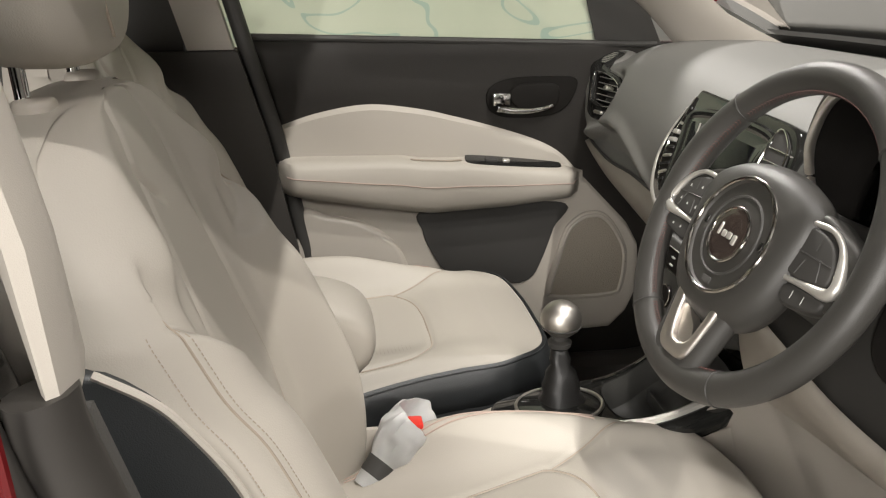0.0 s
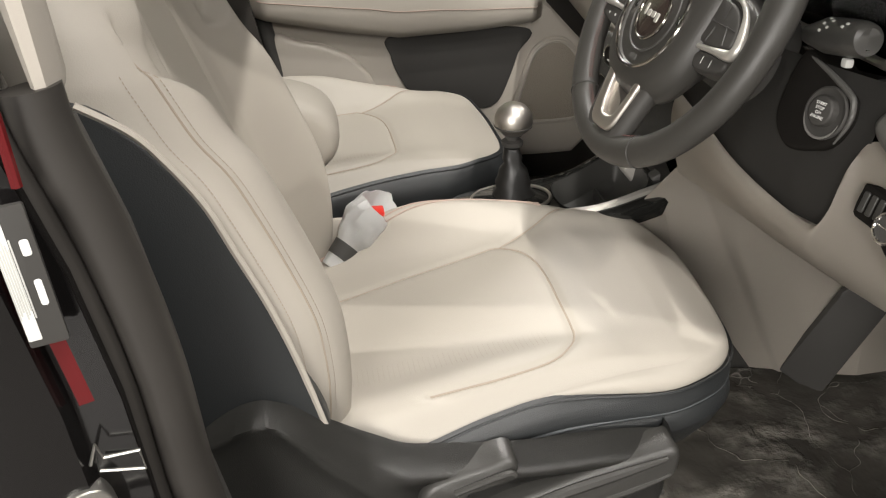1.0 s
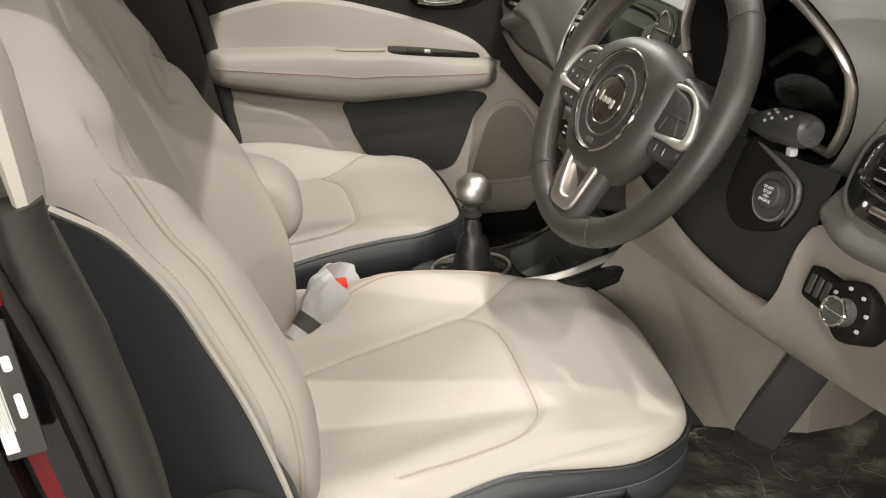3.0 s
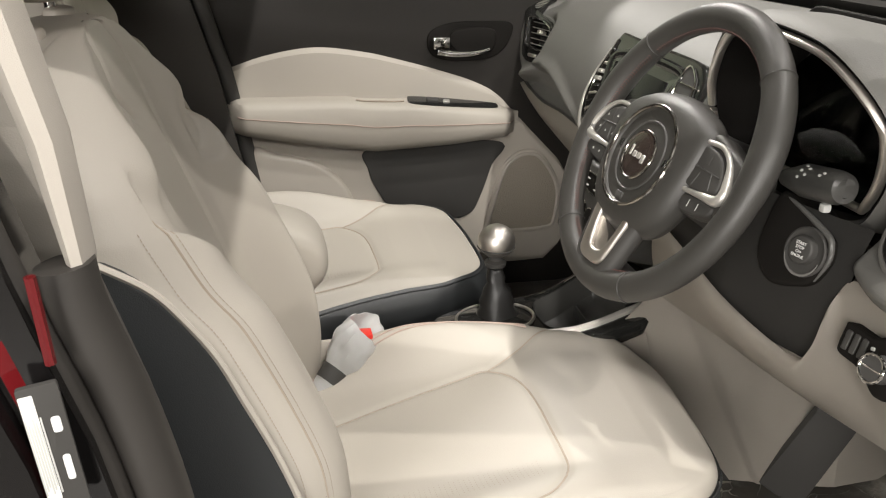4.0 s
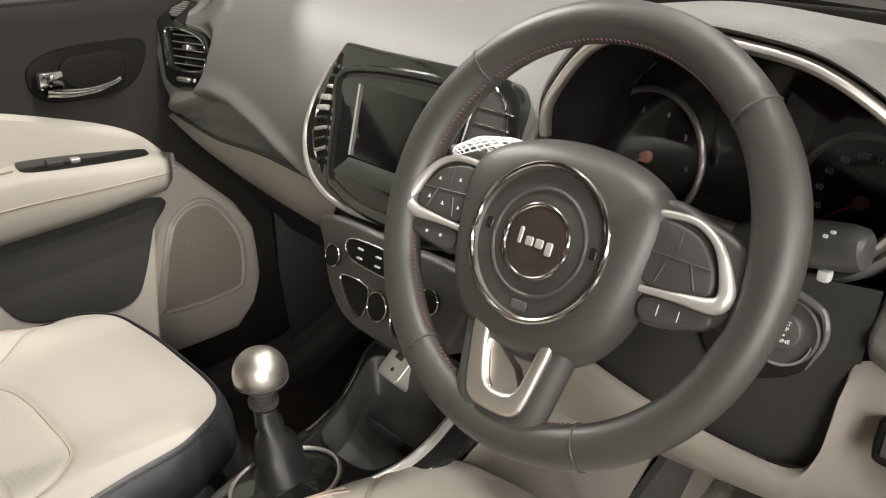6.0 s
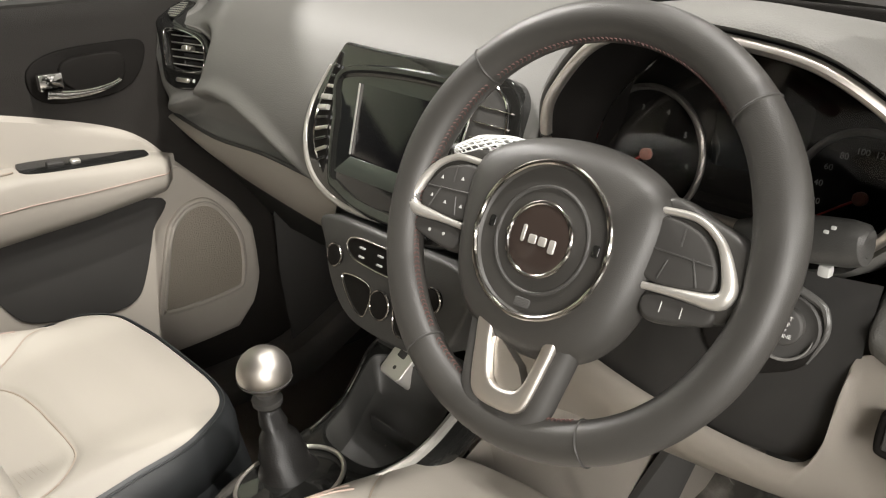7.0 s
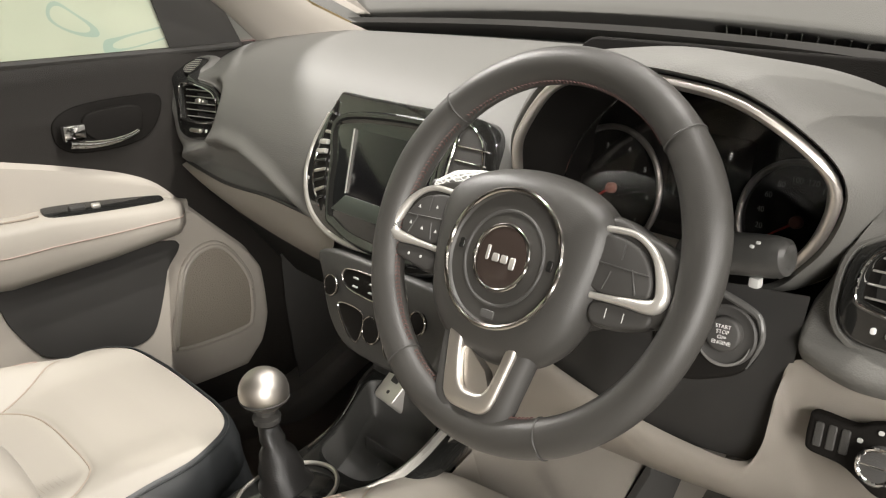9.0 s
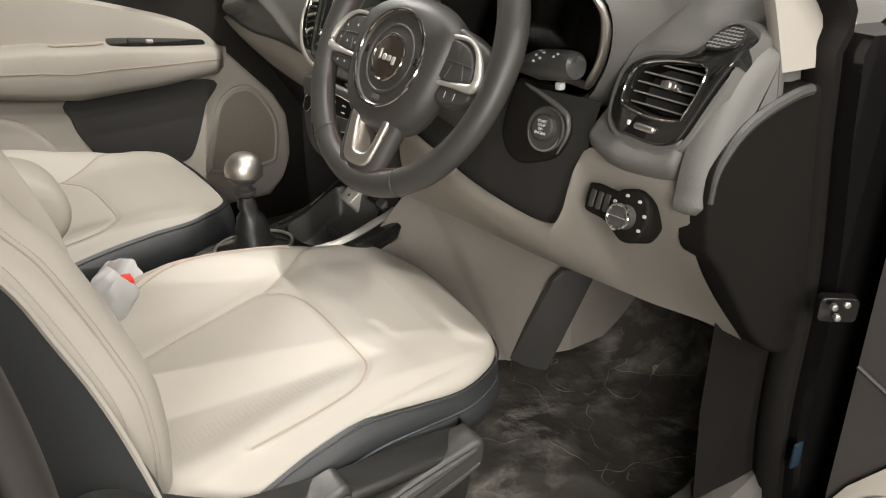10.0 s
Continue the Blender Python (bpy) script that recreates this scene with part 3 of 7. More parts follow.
def cushion(s, v, narrow=1.0):
    """A point of the cushion top: forward, lateral (outboard plus), height."""
    front = 0.112 - 0.12 * (1 - math.sqrt(max(0.0, 1 - abs(s) ** 4)))
    x = -0.44 + (front + 0.44) * v
    lat = s * (half_width(x) if narrow == 1 or s > 0 else 0.205)
    a = abs(s)
    z = near(x, (-0.44, -0.34, -0.24, -0.14, -0.05, 0.03, 0.12), (0.655, 0.668, 0.683, 0.696, 0.708, 0.712, 0.706))
    bol = 0.058 if s < 0 else 0.016
    if narrow == 1 and s < 0:
        bol *= smooth(-0.44, -0.24, x)
        z -= 0.024 * smooth(-0.28, -0.40, x) * smooth(0.55, 0.95, a)
    if narrow == 1:
        z += 0.019 * math.exp(-(((s + 0.28) / 0.60) ** 2)) * smooth(-0.26, -0.02, x)
    z += bol * math.exp(-(((a - 0.80) / 0.17) ** 2)) * (1 - 0.85 * smooth(0.40, 0.92, v))
    depth = (0.030 - 0.018 * smooth(0.1, 0.8, v)) if s > 0 else 0.030 if narrow == 1 else 0.010
    side_drop = depth * smooth(0.86, 1.0, a) ** 1.5
    front_drop = (0.024 if narrow == 1 else 0.018) * max(0.0, (x + 0.12) / 0.232) ** 2.2
    z -= (side_drop ** 3 + front_drop ** 3) ** (1 / 3)
    if narrow != 1 and s < 0:
        z += 0.036 * smooth(-0.08, -0.34, x) * a
    g = min(line_gap(x, lat, INSERT), line_gap(x, lat, FRONT_SEAM_IN))
    z -= 0.0034 * math.exp(-((g / 0.0045) ** 2)) + 0.0012 * math.exp(-((g / 0.022) ** 2))
    return x, lat, z


def back_x(z):
    return near(z, (0.60, 0.75, 0.90, 1.00, 1.10, 1.20, 1.26), (-0.435, -0.455, -0.488, -0.520, -0.556, -0.588, -0.606))


def back_w(z):
    return near(z, (0.60, 0.80, 0.95, 1.02, 1.07, 1.11, 1.14, 1.17, 1.195, 1.208, 1.216), (0.248, 0.257, 0.258, 0.257, 0.252, 0.240, 0.224, 0.200, 0.176, 0.155, 0.128))


ROLL = curve_through([(0.60, -0.380), (0.66, -0.370), (0.72, -0.366), (0.77, -0.368), (0.82, -0.376), (0.88, -0.398), (0.94, -0.424), (0.98, -0.444), (1.015, -0.470), (1.06, -0.494), (1.11, -0.520), (1.15, -0.553), (1.19, -0.580), (1.26, -0.610)], 80)


def crease(z):
    """Half the width of the middle field of the backrest."""
    return near(z, (0.65, 0.77, 0.87, 0.99, 1.08, 1.17, 1.22), (0.158, 0.147, 0.125, 0.095, 0.080, 0.074, 0.05))


def roll_end(lat):
    """Height of the fold at which the side roll ends under the shoulder."""
    return 1.030 + 0.052 * smooth(0.165, 0.245, lat)


def back_front(s, z):
    w = back_w(z)
    a = abs(s) * w
    inner = crease(z)
    x = back_x(z)
    proud = max(0.004, near(z, ROLL[:, 0], ROLL[:, 1]) - x)
    crown = max(inner + 0.05, min(0.200, w - 0.045))
    x += proud * (0.35 * smooth(inner - 0.012, crown, a) + 0.65 * smooth(inner + 0.35 * (crown - inner), crown, a))
    x -= 0.056 * max(0.0, (a - w + 0.054) / 0.054) ** 2.2
    x += 0.012 * math.exp(-(((z - 0.86) / 0.09) ** 2)) * (1 - smooth(0.3 * inner, inner, a))
    x -= 0.0045 * math.exp(-(((a - inner) / 0.006) ** 2))
    x -= 0.0026 * math.exp(-(((a - w + 0.018) / 0.004) ** 2)) * (z < 1.10)
    if a > 0.14 and 0.98 < z < 1.16:
        end = roll_end(a)
        k = smooth(0.14, 0.18, a) * (1 - smooth(w - 0.028, w - 0.012, a))
        x -= 0.026 * k * smooth(end - 0.004, end + 0.008, z) * (1 - smooth(end + 0.03, 1.15, z))
        x -= 0.009 * k * math.exp(-(((z - end) / 0.005) ** 2))
    fold = z - 1.118 - 0.05 * (a / max(inner, 0.01)) ** 2
    x -= 0.007 * math.exp(-((fold / 0.006) ** 2)) * smooth(0.2 * inner, 0.55 * inner, a) * (1 - smooth(0.9 * inner, 1.1 * inner, a)) * (s > 0)
    return x


def back_ring(z):
    w = back_w(z)
    thin = near(z, (0.6, 1.14, 1.195, 1.216), (1.0, 1.0, 0.92, 0.75))
    ring = [(back_front(s, z) - (1 - thin) * 0.03, s * w * (1 + 0.0 * s)) for s in np.linspace(-1, 1, 141)]
    c = back_x(z)
    for dx, k in ((-0.045, 1.01), (-0.085, 0.985), (-0.112, 0.90), (-0.125, 0.70), (-0.130, 0.35), (-0.130, 0.0), (-0.130, -0.35), (-0.125, -0.70), (-0.112, -0.90), (-0.085, -0.985), (-0.045, -1.01)):
        ring.append((c + dx * thin, k * w))
    return [(x, lat, z) for x, lat in ring]


def seat(side, shift, lift_z, label):
    """side: -1 for the seat on the right of the car, +1 on its left; shift moves it along the car."""
    def at(x, lat, z):
        return (x + shift, side * SEAT_Y - lat, z + lift_z)

    slim = 1.0 if side < 0 else 0.68
    top = functools.partial(cushion, narrow=slim)
    ob = thing("bucket_seat", (-0.2 + shift, side * SEAT_Y, FLOOR_Z), label, "car seat", "front seats")
    part("cushion", grid(lambda u, v: at(*top(math.sin((u - 0.5) * math.pi), v)), 170, 130), CREAM, ob, "cream leather seat cushion", sharp=70)
    rim = [top(1, v) for v in np.linspace(0, 1, 50)] + [top(s, 1) for s in np.sin(np.linspace(1.52, -1.52, 110))] + [top(-1, v) for v in np.linspace(1, 0, 50)]
    flat = np.array([(x, lat) for x, lat, z in rim])
    t = np.gradient(flat, axis=0)
    t /= np.linalg.norm(t, axis=1)[:, None]
    out = np.stack([t[:, 1], -t[:, 0]], 1) * -1.0
    if (out[0] @ np.array([0, 1])) < 0:
        out = -out
    for k in range(14):
        out[1:-1] = (out[:-2] + out[1:-1] + out[2:]) / 3
    out /= np.linalg.norm(out, axis=1)[:, None]
    over = [(smooth(-0.18, 0.0, x) if lat > 0 else smooth(-0.30, -0.06, x)) if side < 0 else 0.0 for x, lat, z in rim]
    loops = []
    for o, dz in ((-0.004, 0.002), (0.004, -0.001), (0.015, -0.012), (0.022, -0.024), (0.0215, -0.032), (0.0165, -0.036), (0.0215, -0.040), (0.026, -0.056), (0.025, -0.078), (0.016, -0.100), (0.0, -0.125), (-0.04, -0.135)) if side < 0 else ((-0.004, 0.002), (0.004, -0.001), (0.013, -0.012), (0.018, -0.030), (0.020, -0.060), (0.019, -0.062), (0.021, -0.066), (0.030, -0.11), (0.030, -0.19), (0.01, -0.25)):
        loops.append([at(x + max(o, 0.012 * w if dz > -0.05 else o) * n[0], lat + max(o, 0.012 * w if dz > -0.05 else o) * n[1], z + dz - 0.018 * w * (dz > -0.06)) for (x, lat, z), n, w in zip(rim, out, over)])
    part("cushion_side", loft(loops, closed=False), BLACK_LEATHER, ob, "black leather cushion skirt")
    if side < 0:
        roll = [[at(x + o * w * n[0], lat + o * w * n[1], z + 0.0006 + dz * w) for (x, lat, z), n, w in zip(rim, out, over)] for o, dz in ((-0.003, 0.0), (0.005, -0.001), (0.0100, -0.0045), (0.0140, -0.011), (0.0160, -0.018), (0.0150, -0.023))]
        part("cushion_roll", loft(roll, closed=False), CREAM, ob, "cream leather rolled front edge")
        part("piping", tube([at(x + 0.0190 * n[0], lat + 0.0190 * n[1], z - 0.036 - 0.014 * w) for (x, lat, z), n, w in zip(rim, out, over)], 0.0030, 6), material("grey_piping", (0.10, 0.11, 0.115), 0.4), ob, "grey piping")
    part("edge_stitch", tube([at(x + (0.006 + 0.0145 * w) * n[0], lat + (0.006 + 0.0145 * w) * n[1], z - 0.0015 - 0.0195 * w) for (x, lat, z), n, w in zip(rim, out, over)], 0.0016, 5), BLACK_LEATHER, ob)
    part("cushion_pan", box(-0.42 + shift, 0.0 + shift, side * SEAT_Y - 0.155, side * SEAT_Y + 0.155, 0.50, 0.630, 0.02), BLACK, ob)

    def on_cushion(x, lat, lift=0.0012):
        w = half_width(x)
        s = max(-1, min(1, lat / (w if slim == 1 or lat > 0 else 0.205)))
        front = 0.112 - 0.12 * (1 - math.sqrt(max(0.0, 1 - abs(s) ** 4)))
        p = top(s, (x + 0.44) / (front + 0.44))
        return at(p[0], p[1], p[2] + lift)

    for line in (INSERT, FRONT_SEAM_IN):
        part("seam", tube([on_cushion(x, lat, 0.0002) for x, lat in curve_through(line, 60)], 0.0016, 5), SEAM, ob)
    for sign in (-1,):
        for off in (0.0, 0.009):
            run = [(-0.40, sign * (0.178 + off)), (-0.25, sign * (0.186 + off)), (-0.15, sign * (0.186 + off)), (-0.10, sign * (0.180 + off)), (-0.055, sign * (0.166 + off))]
            pts = curve_through(run, 70)
            part("stitching", tube([on_cushion(x, lat, 0.0008) for x, lat in pts], 0.0013, 5), STITCH, ob, "red-beige double stitching")
    # perforations of the insert beside its outboard seam
    bm = bmesh.new()
    for i in range(46):
        for j in range(7):
            x, lat = -0.40 + 0.0062 * i, 0.120 + 0.0052 * j + (0.0026 if i % 2 else 0)
            if x > -0.125 or lat > 0.168 - 0.012 * smooth(-0.4, -0.1, x):
                continue
            c = Vector(on_cushion(x, lat, 0.0006))
            vs = [bm.verts.new(c + Vector((0.0008 * math.cos(q), 0.0008 * math.sin(q), 0))) for q in np.linspace(0, 2 * math.pi, 6, endpoint=False)]
            bm.faces.new(vs)
    holes = part("perforation", bm, HOLE, ob, "rows of tiny perforations")
    holes["kind"] = "stuff"

    # backrest
    zs = np.r_[np.linspace(0.645, 0.99, 40), np.linspace(0.995, 1.17, 72), 1.180, 1.188, 1.196, 1.204, 1.211, 1.216]
    rings = [[at(*p) for p in back_ring(z)] for z in zs]
    crown = np.array(rings[-1])
    middle = crown.mean(0)
    rings += [[tuple(q) for q in middle + (crown - middle) * [k, k, 1] + [0, 0, h]] for k, h in ((0.9, 0.003), (0.7, 0.006), (0.4, 0.008), (0.05, 0.009))]
    part("backrest", loft(rings), CREAM, ob, "cream leather backrest", sharp=70)
    for sign in (-1, 1):
        part("bolster_seam", tube([at(back_front((back_w(z) - 0.018) / back_w(z), z) + 0.0004, sign * (back_w(z) - 0.018), z) for z in np.linspace(0.69, 1.085, 60)], 0.0012, 5), SEAM, ob)
        part("field_seam", tube([at(back_front(crease(z) / back_w(z), z) + 0.0002, sign * crease(z), z) for z in np.linspace(0.70, 1.16, 60)], 0.0012, 5), SEAM, ob)
        dashes = bmesh.new()
        for z in np.linspace(0.70, 1.075, 96):
            for off, lift in ((0.021, 0.0012), (0.004, 0.0010)) if sign > 0 else ((0.030, 0.0012),):
                f = lambda q: Vector(at(back_front((back_w(q) - off) / back_w(q), q) + lift, sign * (back_w(q) - off), q))
                p, q = f(z), f(z + 0.0026)
                wide = Vector((0.0003, 0.0007, 0.0))
                dashes.faces.new([dashes.verts.new(c) for c in (p - wide, p + wide, q + wide, q - wide)])
        sewn = part("bolster_stitching", dashes, STITCH if sign < 0 else SEAM, ob, "dashed stitching")
        sewn["kind"] = "stuff"
        edge = [(-0.394, 0.69), (-0.419, 0.781), (-0.443, 0.852), (-0.469, 0.913), (-0.491, 0.963), (-0.518, 1.004), (-0.544, 1.034), (-0.585, 1.060)]
        rest = [(-0.628, 1.052), (-0.640, 1.00), (-0.615, 0.86), (-0.575, 0.68), (-0.47, 0.66)]
        y = side * SEAT_Y - sign * 0.256
        outline = [(x, z) for x, z in curve_through(edge + rest, 70, closed=True)]
        m = plane_at((shift, y, lift_z), (1, 0, 0), (0, 0, 1)) if sign > 0 else plane_at((shift, y, lift_z), (-1, 0, 0), (0, 0, 1))
        if sign < 0:
            outline = [(-x, z) for x, z in outline]
        part("back_side_panel", slab(outline, 0.0105, -0.01, 0.006, m), BLACK_LEATHER, ob, "black leather backrest side")
        part("side_piping", tube([at(x, sign * 0.2645, z) for x, z in curve_through(edge, 50)], 0.0036, 6), CREAM, ob, "cream piping")
    # headrest on two posts
    rings = []
    for t in np.linspace(0, 1, 26):
        a = math.pi * t
        k = math.sin(a) ** 0.42 if 0 < t < 1 else 0.05
        z = 1.365 - 0.115 * math.cos(a)
        lean = -0.035 * (z - 1.25) / 0.2
        rings.append([at(-0.645 + lean + 0.066 * k * math.copysign(abs(math.cos(b)) ** 0.7, math.cos(b)), 0.150 * k * math.copysign(abs(math.sin(b)) ** 0.6, math.sin(b)), z) for b in np.linspace(0, 2 * math.pi, 36, endpoint=False)])
    part("headrest", loft(rings), CREAM, ob, "cream leather headrest", sharp=70)
    part("headrest_seam", tube([at(-0.585 - 0.035 * (z - 1.25) / 0.2 - 0.0 * z, 0.04, z) for z in np.linspace(1.275, 1.44, 12)], 0.0016, 5), SEAM, ob)
    for sign in (-1, 1):
        part("headrest_post", tube([at(-0.655, sign * 0.085, 1.17), at(-0.662, sign * 0.085, 1.28)], 0.0065, 12), CHROME, ob, "chrome headrest post")
        part("post_guide", slab(rounded(0.042, 0.034, 0.016), 0.018, -0.02, 0.006, plane_at(at(-0.650, sign * 0.085, 1.212), (0, 1, 0), (-1, 0, 0))), CREAM_TRIM, ob, "cream post guide")

    # plastic side trim with levers, and rails
    if side < 0:
        trim_top = curve_through([(-0.60, 0.62), (-0.555, 0.690), (-0.51, 0.728), (-0.465, 0.748), (-0.43, 0.736), (-0.385, 0.702), (-0.345, 0.676), (-0.30, 0.662), (-0.20, 0.656), (-0.10, 0.655), (-0.03, 0.650), (0.000, 0.640), (0.012, 0.622)], 90)
        trim_low = curve_through([(-0.60, 0.44), (-0.45, 0.440), (-0.32, 0.455), (-0.238, 0.487), (-0.160, 0.482), (-0.098, 0.490), (-0.055, 0.505), (-0.029, 0.522), (-0.005, 0.570), (0.012, 0.618)], 90)
        ridge = curve_through([(-0.60, 0.70), (-0.51, 0.722), (-0.460, 0.738), (-0.433, 0.716), (-0.40, 0.678), (-0.348, 0.629), (-0.308, 0.580), (-0.244, 0.515), (-0.21, 0.470)], 80)

        def trim_skin(u, v):
            x = -0.60 + 0.611 * u
            hi, lo = near(x, trim_top[:, 0], trim_top[:, 1]), near(x, trim_low[:, 0], trim_low[:, 1])
            z = lo + (hi - lo) * v
            out = 0.030
            gap = line_gap(x, z, ridge)
            above = z > near(x, ridge[:, 0], ridge[:, 1]) if x < -0.21 else True
            face = 0.026 if not above else 0.026 * math.exp(-((gap / 0.030) ** 2))
            out += 0.02 * (0.60 - z) * (not above) + face * smooth(-0.60, -0.52, x) + 0.004 * math.exp(-((gap / 0.010) ** 2))
            shelf = smooth(-0.36, -0.30, x) * (1 - smooth(-0.03, 0.005, x))
            out += 0.024 * shelf * math.exp(-(((hi - 0.016 - z) / 0.020) ** 2))
            out -= 0.028 * smooth(0.016, 0.0, hi - z) ** 2 + 0.022 * smooth(0.02, 0.0, z - lo) ** 2
            out += 0.03 * (0.62 - z) + 0.002 * math.sin(26 * x)
            out -= 0.050 * smooth(-0.03, 0.011, x) ** 2
            return (x + shift, side * (SEAT_Y + 0.245 + out), z)

        trim = part("side_trim", grid(trim_skin, 130, 60), TRIM_GREY, ob, "dark grey plastic seat side trim", sharp=60, solid=0.004)
        m = plane_at((shift, side * (SEAT_Y + 0.245), 0), (1, 0, 0), (0, 0, 1))
        part("trim_scratch", tube([m @ Vector(p) for p in ((-0.142, 0.640, 0.0365), (-0.132, 0.628, 0.035))], 0.0014, 5), BLACK, trim)

        def lever_part(name, outline, height, label, tilt):
            """A moulded lever: full at its hub, hollowed along the grip."""
            bm = slab(curve_through(outline, 110, True), height, 0.015, 0.008, None, 0.004)
            for v in bm.verts:
                v.co.z += tilt * smooth(0.0, 0.20, v.co.x - outline[0][0]) * (v.co.z > 0.02)
                v.co = m @ v.co
            return part(name, bm, TRIM_GREY, ob, label, sharp=50)

        small = [(-0.305, 0.610), (-0.296, 0.634), (-0.272, 0.645), (-0.24, 0.653), (-0.209, 0.661), (-0.198, 0.654), (-0.197, 0.636), (-0.206, 0.628), (-0.235, 0.622), (-0.256, 0.614), (-0.263, 0.597), (-0.283, 0.587)]
        lever = lever_part("recline_lever", small, 0.058, "grey plastic recline lever", -0.006)
        part("lever_cap", slab(circle(0.0145, 32, -0.283, 0.609), 0.066, 0.05, 0.003, m), TRIM_GREY, lever)
        part("grip_edge", tube([m @ Vector((x, z, 0.061 - 0.02 * (x + 0.26))) for x, z in curve_through([(-0.268, 0.630), (-0.24, 0.640), (-0.210, 0.649), (-0.203, 0.645)], 24)], 0.004, 8), TRIM_GREY, lever)
        big = [(-0.252, 0.545), (-0.243, 0.576), (-0.210, 0.598), (-0.14, 0.624), (-0.08, 0.640), (-0.030, 0.652), (-0.016, 0.650), (-0.013, 0.632), (-0.020, 0.610), (-0.06, 0.596), (-0.12, 0.580), (-0.158, 0.566), (-0.166, 0.545), (-0.18, 0.514), (-0.21, 0.500), (-0.240, 0.512)]
        lever = lever_part("height_lever", big, 0.060, "long grey height adjustment lever", -0.004)
        part("lever_cap", slab(circle(0.0300, 40, -0.209, 0.545), 0.0675, 0.05, 0.003, m), TRIM_GREY, lever)
        part("cap_groove", tube([m @ Vector((x, z, 0.0655)) for x, z in circle(0.0315, 40, -0.209, 0.545)], 0.0014, 6, closed=True), BLACK, lever)
        part("grip_edge", tube([m @ Vector((x, z, 0.060 - 0.014 * (x + 0.2))) for x, z in curve_through([(-0.235, 0.575), (-0.20, 0.593), (-0.14, 0.614), (-0.08, 0.630), (-0.03, 0.643)], 40)], [0.003 + 0.004 * math.sin(math.pi * k / 39) for k in range(40)], 8), TRIM_GREY, lever)
        part("grip_edge", tube([m @ Vector((x, z, 0.058 - 0.014 * (x + 0.2))) for x, z in curve_through([(-0.15, 0.580), (-0.10, 0.594), (-0.05, 0.608), (-0.022, 0.618)], 40)], [0.002 + 0.0035 * math.sin(math.pi * k / 39) for k in range(40)], 8), TRIM_GREY, lever)
    for sign in (-1, 1):
        y = side * (SEAT_Y + sign * 0.215)
        part("seat_rail", box(-0.55 + shift, -0.045 + shift, y - 0.022, y + 0.022, 0.385, 0.412, 0.004), BLACK_PAINT, ob, "black steel seat rail")
        part("rail_slider", box(-0.58 + shift, -0.10 + shift, y - 0.012, y + 0.012, 0.41, 0.44, 0.003), ZINC, ob, "bare steel slider")
        part("rail_end", tube([(-0.05 + shift, y, 0.402), (-0.028 + shift, y, 0.402)], 0.011, 10), BLACK, ob)
    part("seat_base", box(-0.50 + shift, -0.05 + shift, side * SEAT_Y - 0.20, side * SEAT_Y + 0.20, 0.43, 0.56, 0.03), BLACK, ob)
    part("adjust_bar", tube([(-0.03 + shift, side * SEAT_Y - 0.16, 0.47), (0.045 + shift, side * SEAT_Y - 0.15, 0.445), (0.05 + shift, side * SEAT_Y + 0.15, 0.445), (-0.03 + shift, side * SEAT_Y + 0.16, 0.47)], 0.007, 8), BLACK, ob)
    nest(ob)
    return ob


seat(-1, 0.0, 0.0, "cream leather driver seat with black sides and red stitching")
seat(1, -0.150, 0.018, "cream leather passenger seat with black sides")


# ---- dashboard ----
dash = thing("dashboard", (0.35, 0, 0.72), "grey soft-touch dashboard with cream trim, vents and screen", "dashboard")
FACE = [(0.34, 0.920), (0.22, 0.925), (0.168, 0.940), (0.154, 0.965), (0.151, 0.995), (0.157, 1.030), (0.172, 1.065), (0.198, 1.100), (0.236, 1.133), (0.285, 1.154), (0.36, 1.166), (0.50, 1.168), (0.62, 1.160), (0.74, 1.148)]
CLUSTER_END = -0.175


def arch(y):
    """Upper edge of the scooped field over the passenger knees."""
    return near(y, (0.20, 0.26, 0.34, 0.42, 0.49, 0.56, 0.63, 0.70), (0.935, 0.962, 0.995, 1.017, 1.022, 1.010, 0.975, 0.948))


FACE_CURVE = curve_through(FACE, 160)
VENT_SHAPE = np.array([(-0.042, 0.028), (-0.022, 0.038), (0.0244, 0.047), (0.052, 0.044), (0.0645, 0.030), (0.0535, 0.0002), (0.0425, -0.0285), (0.0341, -0.041), (0.013, -0.0494), (-0.0185, -0.0487), (-0.0427, -0.0451), (-0.056, -0.0318), (-0.0577, -0.0018), (-0.053, 0.0182)])
VENT_LOOP = curve_through(VENT_SHAPE, 60, True)


def vent_frame(side):
    """The plane of a corner vent, seen from the seats."""
    if side < 0:
        return plane_at((0.203, -0.622, 1.056), (0.06, -1, 0), (0.28, 0.017, 0.96))
    return plane_at((0.196, 0.634, 1.054), (0.26, -0.965, 0), (0.28, 0.07, 0.96))


VENT_INV = {s: vent_frame(s).inverted() for s in (-1, 1)}


